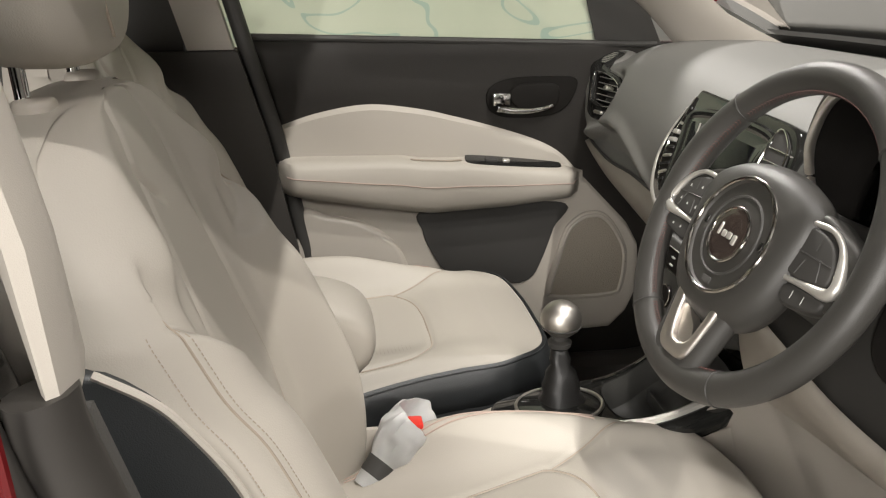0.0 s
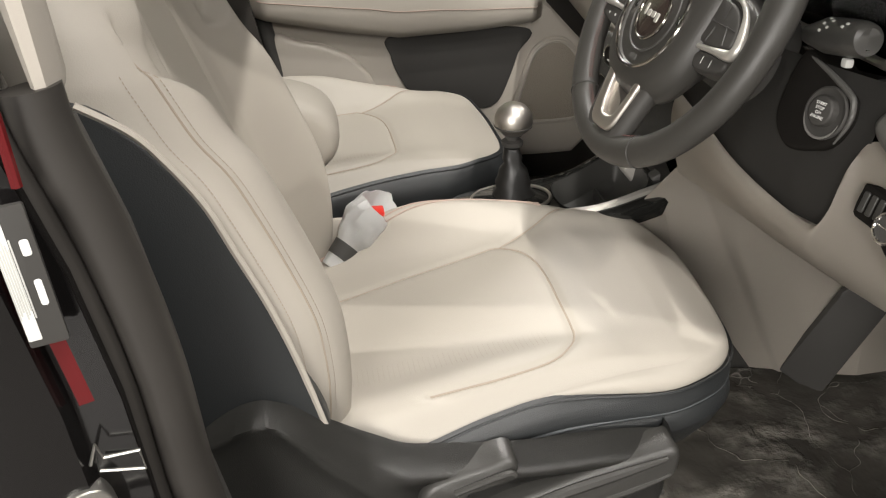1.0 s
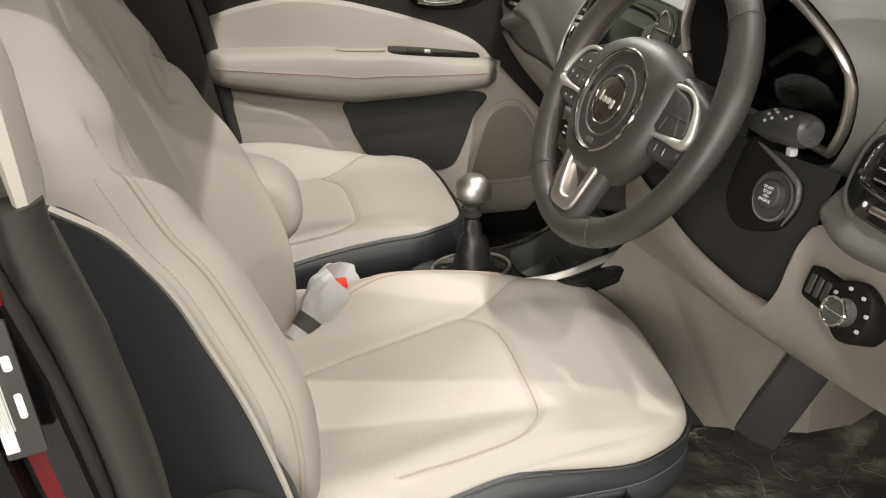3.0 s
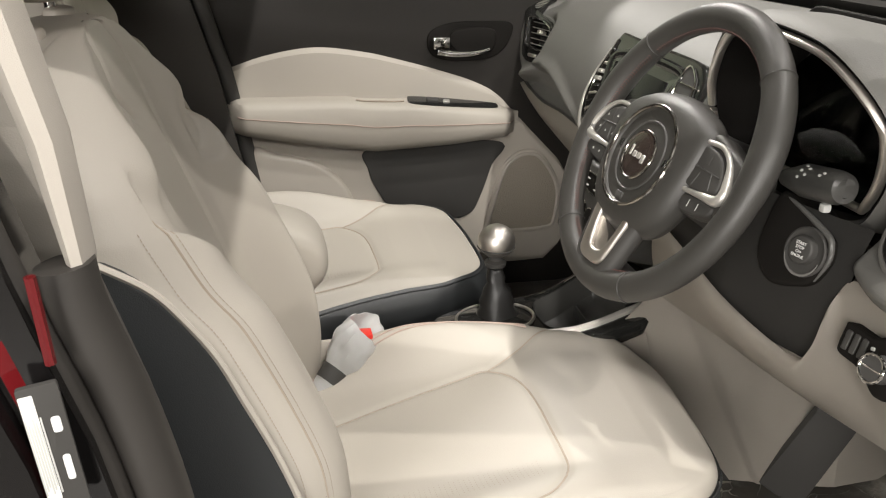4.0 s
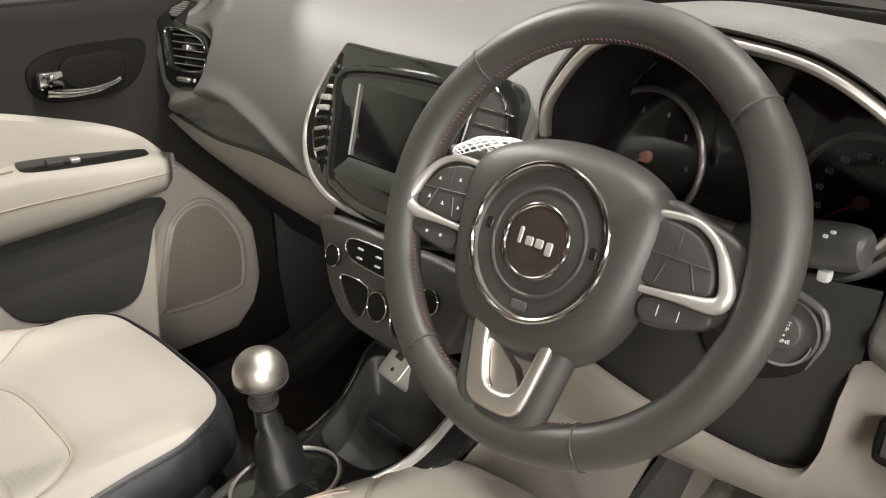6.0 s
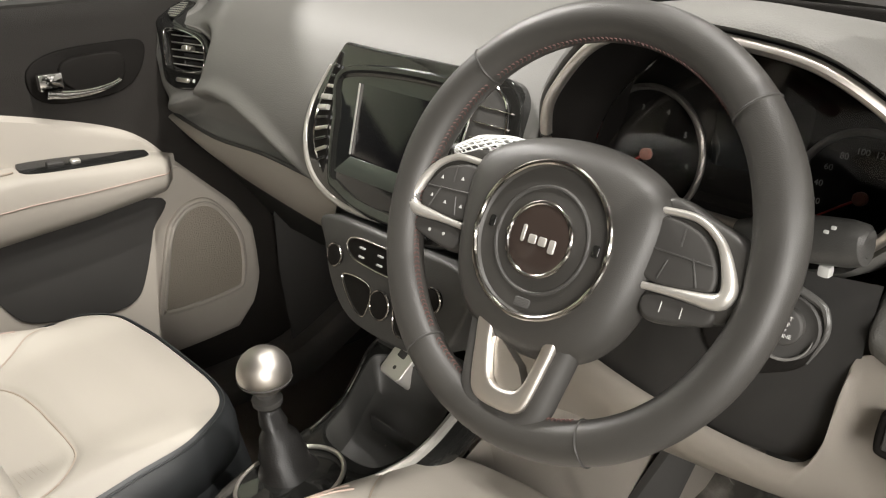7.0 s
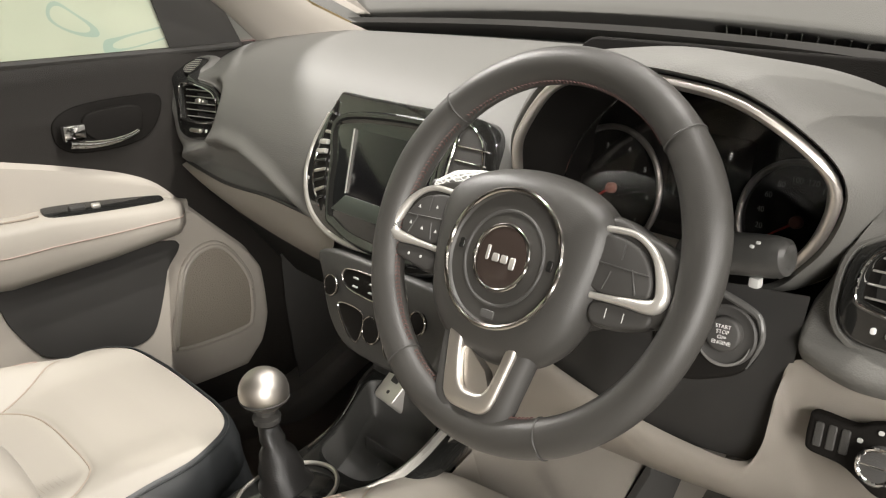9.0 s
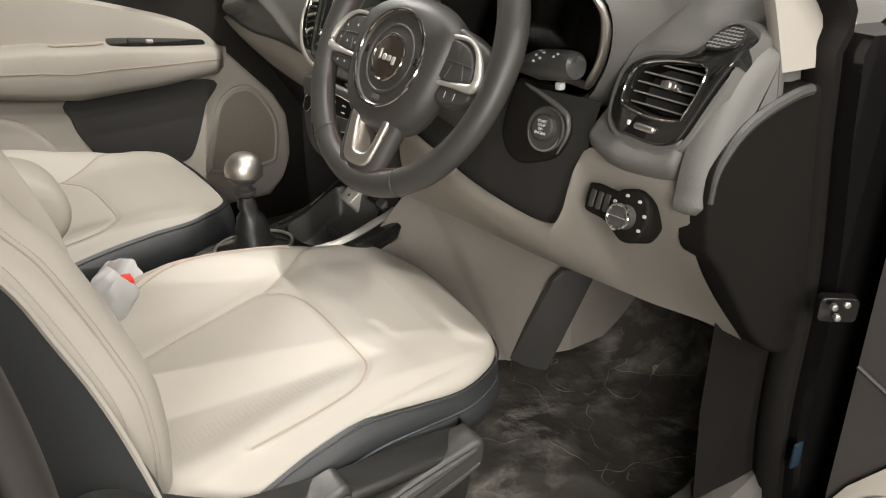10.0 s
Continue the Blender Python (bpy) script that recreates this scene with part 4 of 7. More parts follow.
def vent_dent(x, y, z):
    """The dash skin falls into a round-edged seat for the corner vent."""
    s = -1 if y < 0 else 1
    m, inv = vent_frame(s), VENT_INV[s]
    q = inv @ Vector((x, y, z))
    a, b = (q.x if s < 0 else -q.x), q.y
    gap = line_gap(a, b, np.vstack([VENT_LOOP, VENT_LOOP[:1]]))
    cross = 0
    for (x0, y0), (x1, y1) in zip(VENT_LOOP, np.roll(VENT_LOOP, -1, 0)):
        if (y0 > b) != (y1 > b) and a < x0 + (b - y0) * (x1 - x0) / (y1 - y0):
            cross += 1
    n = m.to_3x3() @ Vector((0, 0, 1))
    flush = x + (0.006 - q.z) * n.x / (n.x**2) if abs(n.x) > 0.1 else x
    if cross % 2:
        return flush + 0.004 + 0.14 * smooth(0.0005, 0.006, gap)
    away = smooth(0.655, 0.68, -y)
    return flush + (x - flush) * max(away, smooth(0.008, 0.038, gap))


def dash_skin(u, v):
    y = -0.695 + 1.425 * u
    k = v * (len(FACE_CURVE) - 1)
    i = min(int(k), len(FACE_CURVE) - 2)
    x, z = FACE_CURVE[i] + (FACE_CURVE[i + 1] - FACE_CURVE[i]) * (k - i)
    end = max(0.0, abs(y - 0.015) - 0.56) / 0.155
    x += (0.05 * end**2 + 0.20 * smooth(0.76, 1.0, end) * (y < 0)) * (1 - smooth(0.4, 0.7, x))
    z -= 0.012 * end**2 * smooth(1.05, 1.15, z)
    if x > 0.5:
        x = 0.5 + (x - 0.5) * (base_x(y) + 0.02 - 0.5) / 0.24
    if 0.16 < y < 0.72 and x < 0.2 and z < 1.06:
        a = arch(y)
        x += 0.036 * smooth(-0.006, 0.024, a - z) * smooth(0.935, 0.965, z)
        x -= 0.010 * math.exp(-(((z - a - 0.006) / 0.013) ** 2))
    if y < -0.48 and z < 1.0:
        k = 1 - smooth(-0.56, -0.50, y)
        z += k * 0.024 * smooth(1.0, 0.92, z)
        x += k * 0.016 * smooth(1.0, 0.94, z)
    if 0.53 < abs(y) < 0.72 and 0.97 < z < 1.16:
        x = vent_dent(x, y, z)
    if -0.62 < y < -0.48 and x < 0.3:
        x += 0.032 * smooth(-0.605, -0.535, y) * (1 - smooth(1.05, 1.09, z))
    inside = smooth(-0.560, -0.532, y) * (1 - smooth(CLUSTER_END - 0.012, CLUSTER_END + 0.012, y))
    if inside and x < 0.40:
        x += inside * (0.40 - x) * (1 - smooth(1.17, 1.2, z))
    # the opening's outer edge leans with the height
    rim = near(z, (0.94, 0.99, 1.022, 1.062, 1.105, 1.15), (-0.522, -0.517, -0.515, -0.532, -0.556, -0.560))
    y += (rim + 0.546) * math.exp(-(((y + 0.546) / 0.05) ** 2)) * (x < 0.42)
    return (x, y, z)


part("dash_pad", grid(dash_skin, 340, 230), DASH, dash, "grey grained soft dash pad", sharp=60)


def on_dash(x, y, lift=0.0):
    """The point of the dash skin at that place of the plan."""
    u = (y + 0.695) / 1.425
    run = [dash_skin(u, v) for v in np.linspace(0.55, 1, 60)]
    k = int(np.argmin([abs(p[0] - x) for p in run]))
    return (run[k][0], run[k][1], run[k][2] + lift)


slot = [(on_dash(base_x(y) - 0.062, y, 0.0008), on_dash(base_x(y) - 0.044, y, 0.0008)) for y in np.linspace(-0.60, -0.10, 40)]
grille = part("defroster_grille", loft([[a, b] for a, b in slot], closed=False), DARK, dash, "dark defroster slot along the dash top", solid=0.003)
for a, b in slot[1:-1:2]:
    a, b = Vector(a), Vector(b)
    part("grille_tooth", tube([a + Vector((0, 0, 0.0015)), b + Vector((0, 0.006, 0.0015))], 0.0014, 5), DASH, grille)
for y in (-0.02, -0.045):
    c = on_dash(base_x(y) - 0.004, y)
    part("dash_clip", box(c[0] - 0.006, c[0] + 0.006, y - 0.005, y + 0.005, c[2] - 0.004, c[2] + (0.012 if y > -0.03 else 0.006), 0.002), PALE_SILVER if y > -0.03 else DASH, dash, "small pale clip")
part("dash_core", box(0.30, 0.72, -0.66, 0.69, 0.80, 1.10, 0.03), BLACK, dash)
part("glove_box", grid(lambda u, v: (0.185 + 0.16 * v + 0.03 * u, 0.16 + 0.53 * u, 0.915 - 0.22 * v - 0.01 * u), 14, 14), BLACK, dash, "black glove box front", solid=0.02)

# cream strip over the passenger knees
STRIP_TOP = [(0.187, 0.722, 0.947), (0.172, 0.62, 0.945), (0.162, 0.50, 0.943), (0.158, 0.36, 0.950), (0.156, 0.24, 0.946), (0.154, 0.155, 0.942)]
STRIP_LOW = [(0.190, 0.720, 0.943), (0.192, 0.62, 0.905), (0.184, 0.50, 0.886), (0.174, 0.36, 0.878), (0.164, 0.24, 0.876), (0.156, 0.155, 0.876)]
st, sl = curve_through(STRIP_TOP, 50), curve_through(STRIP_LOW, 50)


def strip_at(u, v):
    a, b = st[round(u * 49)], sl[round(u * 49)]
    p = a + (b - a) * v
    return (p[0] - 0.012 * math.sin(math.pi * v), p[1], p[2])


part("cream_strip", grid(strip_at, 50, 10), CREAM_TRIM, dash, "cream leaf-shaped trim strip", solid=0.008)
part("strip_gap", tube([(p[0] + 0.003, p[1], p[2] + 0.002) for p in st], 0.003, 6), BLACK, dash)


# side vents: each a gloss housing with slats, a tab and a thumb wheel
def side_vent(side):
    m, flip = vent_frame(side), -side
    shape = np.array([(-0.0461, 0.0326), (-0.024, 0.0433), (0.0244, 0.0523), (0.0352, 0.0632), (0.0325, 0.0844), (0.0404, 0.0931), (0.0634, 0.0893), (0.0768, 0.0784), (0.0803, 0.0554), (0.0701, 0.0302), (0.0585, 0.0002), (0.0475, -0.0305), (0.0381, -0.0453), (0.014, -0.0544), (-0.0195, -0.0537), (-0.0457, -0.0501), (-0.061, -0.0338), (-0.0627, -0.0018), (-0.058, 0.0202)])
    hole = np.array([(-0.0322, 0.0299), (0.002, 0.0398), (0.0397, 0.0433), (0.0506, 0.0404), (0.0516, 0.0319), (0.0485, 0.0125), (0.0403, -0.0123), (0.0345, -0.0195), (-0.0021, -0.0238), (-0.0407, -0.0194), (-0.049, -0.0118), (-0.0461, 0.0145)])
    speaker = np.array([(0.0349, 0.0601), (0.0346, 0.0825), (0.0457, 0.0903), (0.0626, 0.0853), (0.0691, 0.0707), (0.0545, 0.0599)])

    def loops(pts, n, grow=0.0):
        q = curve_through(pts * [flip, 1], n, True)
        if (q[:, 0] * np.roll(q[:, 1], -1) - np.roll(q[:, 0], -1) * q[:, 1]).sum() < 0:
            q = q[::-1]
        q = np.roll(q, -int(np.argmin(np.arctan2(q[:, 1], q[:, 0]))), 0)
        return inset_loop(q, grow) if grow else q

    def bent(x, y, h):
        """The plate follows the dash: flat round the vent, leaning back above it."""
        k = max(0.0, y - 0.052)
        return m @ Vector((x, y + 0.4 * h * (k > 0.004), h - 1.05 * k))

    def skin(rows):
        return loft([[bent(x, y, h) for x, y in q] for q, h in rows], caps=False)

    outer, inner = loops(shape, 110), loops(hole, 110)
    housing = part("side_vent", skin([(outer, -0.035), (outer, 0.008), (inset_loop(outer, 0.0015), 0.0105), (inset_loop(outer, 0.004), 0.0115), (inset_loop(inner, -0.005), 0.0105), (inset_loop(inner, -0.002), 0.0125), (inner, 0.0105), (inset_loop(inner, 0.002), 0.002)]), PIANO, dash, "gloss black corner air vent with a tail to the tweeter", sharp=50)
    part("duct_wall", skin([(inset_loop(inner, 0.0015), 0.003), (inset_loop(inner, 0.003), -0.03)]), CAP_BLACK, housing)
    lip = skin([(inset_loop(outer, -0.015), -0.016), (inset_loop(outer, -0.012), -0.002), (inset_loop(outer, -0.008), 0.006), (inset_loop(outer, -0.004), 0.007), (inset_loop(outer, -0.0005), 0.003), (outer, -0.012)])
    for vert in lip.verts:
        vert.co.y = max(vert.co.y, -0.700)
    part("vent_lip", lip, DASH, housing, "grey raised vent lip")
    part("vent_rim", tube([bent(x, y, 0.0122) for x, y in inset_loop(inner, -0.001)], 0.0012, 6, closed=True), CHROME, housing, "chrome vent rim")
    part("duct", loft([[m @ Vector((x, y, z)) for x, y in q] for q, z in ((inner, -0.05), (inner, -0.028))]), BLACK, housing)
    top, low = inner[:, 1].max(), inner[:, 1].min()
    for i in range(5):
        y = top - (top - low) * (i + 0.75) / 5.6
        row = inner[np.abs(inner[:, 1] - y) < 0.006]
        x0, x1 = row[:, 0].min() + 0.002, row[:, 0].max() - 0.002
        p = [m @ Vector((x, y, -0.003)) for x in (x0, x1)]
        q = [m @ Vector((x, y - 0.003, -0.026)) for x in (x0, x1)]
        up = Vector((0, 0, 0.0008))
        part("slat", loft([[p[0] + up, p[1] + up, p[1] - up, p[0] - up], [q[0] + up, q[1] + up, q[1] - up, q[0] - up]]), CAP_BLACK, housing)
        part("slat_edge", tube(p, 0.0011, 6), PALE_SILVER, housing, "pale slat edge")
    part("vent_tab", slab(rounded(0.022, 0.008, 0.003, cx=0.0038 * flip, cy=0.0143), 0.006, -0.006, 0.002, m), SATIN, housing, "silver vent tab")
    part("tab_grip", slab(rounded(0.010, 0.011, 0.004, cx=0.0038 * flip, cy=0.0143), 0.0085, -0.006, 0.003, m), SATIN, housing, "silver vent tab grip")
    part("thumb_wheel", slab(rounded(0.030, 0.0075, 0.0035, cx=-0.0046 * flip, cy=-0.0391), 0.0165, 0.0, 0.003, m), SATIN, housing, "ribbed silver thumb wheel")
    part("wheel_mark", slab(rounded(0.005, 0.006, 0.002, cx=-0.03 * flip, cy=-0.038), 0.0125, 0.0, 0.001, m), WHITE_MARK, housing)
    disc = loops(speaker, 50)
    part("tweeter_rim", tube([bent(x, y, 0.0115) for x, y in disc], 0.0016, 6, closed=True), PIANO, housing, "raised gloss tweeter rim")
    part("tweeter_mesh", skin([(disc, 0.0116), (disc.mean(0) + (disc - disc.mean(0)) * 0.5, 0.0120), (disc.mean(0) + (disc - disc.mean(0)) * 0.05, 0.0121)]), GRILLE_BLACK, housing, "black tweeter mesh")
    c, wide = disc.mean(0), disc[:, 0].max() - disc[:, 0].min()
    for j in range(7):
        for i in range(7):
            x, y = c[0] + (i - 3 + 0.5 * (j % 2)) * wide / 6.5, c[1] + (j - 3) * 0.0042
            near_edge = line_gap(x, y, np.vstack([disc, disc[:1]]))
            inside = sum((a[1] > y) != (b[1] > y) and x < a[0] + (y - a[1]) * (b[0] - a[0]) / (b[1] - a[1]) for a, b in zip(disc, np.roll(disc, -1, 0))) % 2
            if inside and near_edge > 0.0022:
                part("mesh_bar", tube([bent(x - 0.0026, y - 0.0008, 0.0126), bent(x + 0.0026, y + 0.0008, 0.0126)], 0.0007, 5), PALE_SILVER, housing)


side_vent(-1)
side_vent(1)
# end cap at the driver's door
SIDE = plane_at((0, -0.684, 0), (1, 0, 0), (0, 0, 1))
part("dash_end_panel", slab(curve_through([(0.186, 0.938), (0.182, 0.965), (0.187, 1.00), (0.203, 1.05), (0.222, 1.087), (0.250, 1.116), (0.278, 1.128), (0.297, 1.122), (0.308, 1.100), (0.318, 1.04), (0.33, 0.95), (0.25, 0.925)], 80, True), 0.026, -0.010, 0.026, SIDE), DASH, dash, "grey rounded end of the dash")
LIP = [(0.206, 0.890), (0.198, 0.920), (0.193, 0.960), (0.196, 0.992), (0.209, 1.016), (0.229, 1.037), (0.262, 1.054), (0.310, 1.068), (0.340, 1.071)]
cap = part("dash_end_cap", slab(curve_through(LIP + [(0.385, 1.06), (0.47, 0.95), (0.47, 0.72), (0.40, 0.70), (0.33, 0.74), (0.235, 0.86)], 90, True), 0.031, -0.012, 0.008, SIDE), CAP_BLACK, dash, "near-black end cap")
part("cap_lip", tube([(x + 0.004, -0.7125, z - 0.003) for x, z in curve_through(LIP[2:], 40)], [0.0035 + 0.0035 * smooth(0.0, 0.5, k / 39) for k in range(40)], 8), DARK, cap, "raised lip round the cap")

# screen unit
MS = plane_at((0.167, 0.036, 1.035), (0, -1, 0), (0.40, 0, 0.917))


UNIT_LEFT = [(0.0258, -0.0958), (-0.0326, -0.098), (-0.0783, -0.0944), (-0.115, -0.0853), (-0.1473, -0.0683), (-0.1718, -0.0409), (-0.1831, -0.0102), (-0.1803, 0.0277), (-0.1647, 0.0709), (-0.1525, 0.0946), (-0.1469, 0.1043), (-0.1364, 0.1056)]
UNIT = UNIT_LEFT + [(-0.115, 0.1052), (-0.08, 0.1045), (-0.03, 0.1045), (0.03, 0.1045), (0.09, 0.1045), (0.135, 0.103), (0.156, 0.098), (0.176, 0.080), (0.186, 0.048), (0.196, -0.005), (0.192, -0.045), (0.166, -0.078), (0.116, -0.102), (0.05, -0.110)]
unit_outline = curve_through(UNIT, 170, True)
unit = part("screen_unit", slab(unit_outline, 0.012, -0.05, 0.005, MS), PIANO, dash, "gloss black infotainment surround")
GLASS = [(-0.1273, 0.0741), (-0.1269, 0.0005), (-0.105, -0.0707), (-0.0815, -0.0846)] + [(-0.02, -0.098), (0.09, -0.096), (0.110, -0.078), (0.108, 0.03), (0.104, 0.086)]
bezel = curve_through(GLASS, 110, True)
part("screen_bezel", loft([[MS @ Vector((x, y, h)) for x, y in q] for q, h in ((inset_loop(bezel, 0.004), 0.004), (bezel, 0.012), (inset_loop(bezel, 0.003), 0.0165), (inset_loop(bezel, 0.010), 0.0165), (inset_loop(bezel, 0.016), 0.013))], caps=False), PIANO, unit, "raised gloss bezel")
part("screen_glass", slab(inset_loop(bezel, 0.014), 0.0132, 0.0, 0.001, MS), SCREEN, unit, "dark touch screen, switched off")
part("display", slab([(-0.0909, 0.0567), (-0.0733, -0.032), (0.085, -0.0353), (0.085, 0.0567)], 0.0138, 0.01, 0.0003, MS), material("display_black", (0.004, 0.004, 0.005), 0.16), unit)
part("display_edge", tube([MS @ Vector((x, y, 0.0145)) for x, y in ((-0.0909, 0.0567), (-0.0733, -0.032))], 0.0013, 6), PALE_SILVER, unit, "thin silver display edge")
part("key_band", slab([(-0.0966, -0.0589), (-0.0721, -0.0347), (0.085, -0.0353), (0.085, -0.0594)], 0.0142, 0.01, 0.0004, MS), material("grey_key_band", (0.045, 0.052, 0.044), 0.3), unit, "grey strip of keys under the display")
edge = [(x - 0.002, y) for x, y in UNIT_LEFT[:9]]
part("unit_trim", tube([MS @ Vector((x, y, 0.008)) for x, y in curve_through(edge, 60)], [0.0030 + 0.0028 * math.sin(math.pi * k / 59) for k in range(60)], 8), PALE_SILVER, unit, "satin silver edge trim")
lv = [(-0.1471, 0.0908), (-0.1561, 0.0517), (-0.1639, 0.0058), (-0.1528, -0.033), (-0.1256, -0.0618), (-0.1202, -0.0651), (-0.124, -0.0369), (-0.1356, 0.0003), (-0.14, 0.0413), (-0.1417, 0.0788)]
part("left_vent_well", slab(curve_through(lv, 60, True), 0.0132, 0.0, 0.001, MS), CAP_BLACK, unit)
part("left_vent_rim", tube([MS @ Vector((x, y, 0.0138)) for x, y in curve_through(lv[:5], 40)], 0.0015, 6), CHROME, unit, "chrome vent rim")
outer_side, inner_side = curve_through(lv[:5], 12), curve_through(lv[:4:-1], 12)
for i in range(1, 11):
    a, b = outer_side[i], inner_side[i]
    d = b - a
    hgt = 0.0034 if i in (4, 5) else 0.0022
    blade = [a + d * 0.16 + [0, 0.001], a + d * 0.92 + [0, 0.0075], a + d * 0.92 + [0, 0.0075 - 2 * hgt], a + d * 0.16 + [0, 0.001 - 2 * hgt]]
    part("vent_fin", slab([tuple(q) for q in blade], 0.0165 + 0.003 * (i in (4, 5)), 0.008, 0.0008, MS), PALE_SILVER if i in (4, 5) else SATIN if i in (3, 7, 9) else PIANO, unit, "silver vent fin")
rv = [(0.118, 0.084), (0.154, 0.080), (0.168, 0.054), (0.178, -0.004), (0.174, -0.036), (0.120, -0.036)]
part("right_vent_well", slab(curve_through(rv, 60, True), 0.0150, 0.0, 0.002, MS), BLACK, unit)
part("right_vent_rim", tube([MS @ Vector((x, y, 0.0155)) for x, y in curve_through(rv, 60, True)], 0.0014, 6, closed=True), CHROME, unit)
for i in range(6):
    y = 0.066 - 0.0175 * i
    part("vent_fin", slab([(0.121, y), (0.121, y - 0.0016), (0.172, y - 0.0016), (0.172, y)], 0.0165, 0.004, 0.0005, MS), DARK_CHROME, unit)

# climate panel and lower stack
MH = plane_at((0.100, -0.012, 0.885), (0, -1, 0), (0.24, 0, 0.97))


def on_stack(pts):
    return [(-(y + 0.012), (z - 0.885) / 0.97) for y, z in pts]


stack = part("climate_panel", slab(curve_through(on_stack([(0.118, 0.936), (0.110, 0.90), (0.085, 0.855), (0.045, 0.826), (-0.012, 0.820), (-0.075, 0.824), (-0.125, 0.842), (-0.148, 0.88), (-0.150, 0.936), (-0.02, 0.942)]), 90, True), 0.012, -0.10, 0.006, MH), TRAY_GREY, dash, "charcoal climate control panel")
for (y, z), r in (((0.080, 0.895), 0.0135), ((-0.018, 0.862), 0.017), ((-0.104, 0.897), 0.0135)):
    c = on_stack([(y, z)])[0]
    knob = part("climate_knob", slab(circle(r, 32, *c), 0.018, 0.0, 0.003, MH), CAP_BLACK, stack, "black climate knob")
    part("knob_ring", tube([MH @ Vector((x, q, 0.0165)) for x, q in circle(r + 0.0005, 36, *c)], 0.0013, 6, closed=True), DARK_CHROME, stack, "chrome ring")
for pts in ([(0.050, 0.925), (0.046, 0.900), (-0.06, 0.900), (-0.066, 0.925)], [(0.062, 0.876), (0.040, 0.846), (0.012, 0.838), (0.008, 0.876)], [(-0.045, 0.876), (-0.048, 0.838), (-0.085, 0.846), (-0.105, 0.872)]):
    o = curve_through(on_stack(pts), 50, True)
    key = part("climate_key", slab(o, 0.0125, 0.0, 0.003, MH), CAP_BLACK, stack, "gloss black key plate")
    part("key_outline", tube([MH @ Vector((x, y, 0.0128)) for x, y in o], 0.0009, 5, closed=True), DARK_CHROME, stack)
for k in range(3):
    for j in range(2):
        c = on_stack([(0.030 - 0.035 * k, 0.917 - 0.011 * j)])[0]
        part("key_mark", slab(rounded(0.010, 0.0022, 0.001, cx=c[0], cy=c[1]), 0.0150, 0.013, 0.0003, MH), GREY_MARK, stack)

# instrument cluster: hood, silver arch, dials
MC = plane_at((0.172, -0.350, 1.125), (0, -1, 0), (-0.36, 0, 0.93))
HOOD = [(-0.182, 1.040), (-0.180, 1.078), (-0.194, 1.122), (-0.224, 1.158), (-0.266, 1.194), (-0.305, 1.211), (-0.365, 1.219), (-0.423, 1.217), (-0.480, 1.207), (-0.530, 1.178), (-0.555, 1.146), (-0.545, 1.105), (-0.515, 1.062), (-0.465, 1.022), (-0.35, 1.008), (-0.235, 1.012)]


def on_hood(pts):
    return [(-(y + 0.350), (z - 1.125) / 0.93) for y, z in pts]


hood = curve_through(on_hood(HOOD), 120, True)
if (hood[:, 0] * np.roll(hood[:, 1], -1) - np.roll(hood[:, 0], -1) * hood[:, 1]).sum() < 0:
    hood = hood[::-1]


def hood_ring(d, x_off, squash=0.0):
    """The opening widened by d and pushed along the car by x_off."""
    ring = []
    for x, y in inset_loop(hood, -d):
        p = MC @ Vector((x, y, 0))
        ring.append((p.x + x_off, p.y, max(p.z - squash * max(0, p.z - 1.16), 1.0)))
    return ring


part("cluster_hood", loft([hood_ring(0.004, 0.05), hood_ring(0.004, 0.004), hood_ring(0.010, -0.003), hood_ring(0.016, 0.004), hood_ring(0.022, 0.030), hood_ring(0.026, 0.09, 0.1), hood_ring(0.024, 0.18, 0.3), hood_ring(0.02, 0.30, 0.75)], caps=False), DASH, dash, "grey hood over the dials", sharp=60)
part("cluster_well", loft([hood_ring(0.004, 0.0), hood_ring(-0.002, 0.05), hood_ring(-0.012, 0.115)], caps=False), CAP_BLACK, dash)
first = int(np.argmin([abs(x - on_hood([(-0.18, 1.06)])[0][0]) + abs(y - on_hood([(-0.18, 1.06)])[0][1]) for x, y in hood]))
arch_pts = [MC @ Vector((x, y, 0.004)) for x, y in np.roll(hood, -first, 0)]
keep = [p for p in arch_pts if p.z > 1.04]
keep.sort(key=lambda p: math.atan2(p.z - 1.09, -(p.y + 0.36)) if p.z > 1.02 else 9)
part("cluster_arch", tube(keep, 0.0062, 10, flat=0.8), SATIN, dash, "satin silver arch round the dials")
MD = plane_at((0.300, -0.352, 1.075), (0, -1, 0), (0.20, 0, 0.98))
dials = part("dial_panel", slab(rounded(0.42, 0.26, 0.03, cy=0.02), 0.0, -0.02, 0.004, MD), CAP_BLACK, dash, "black instrument panel")


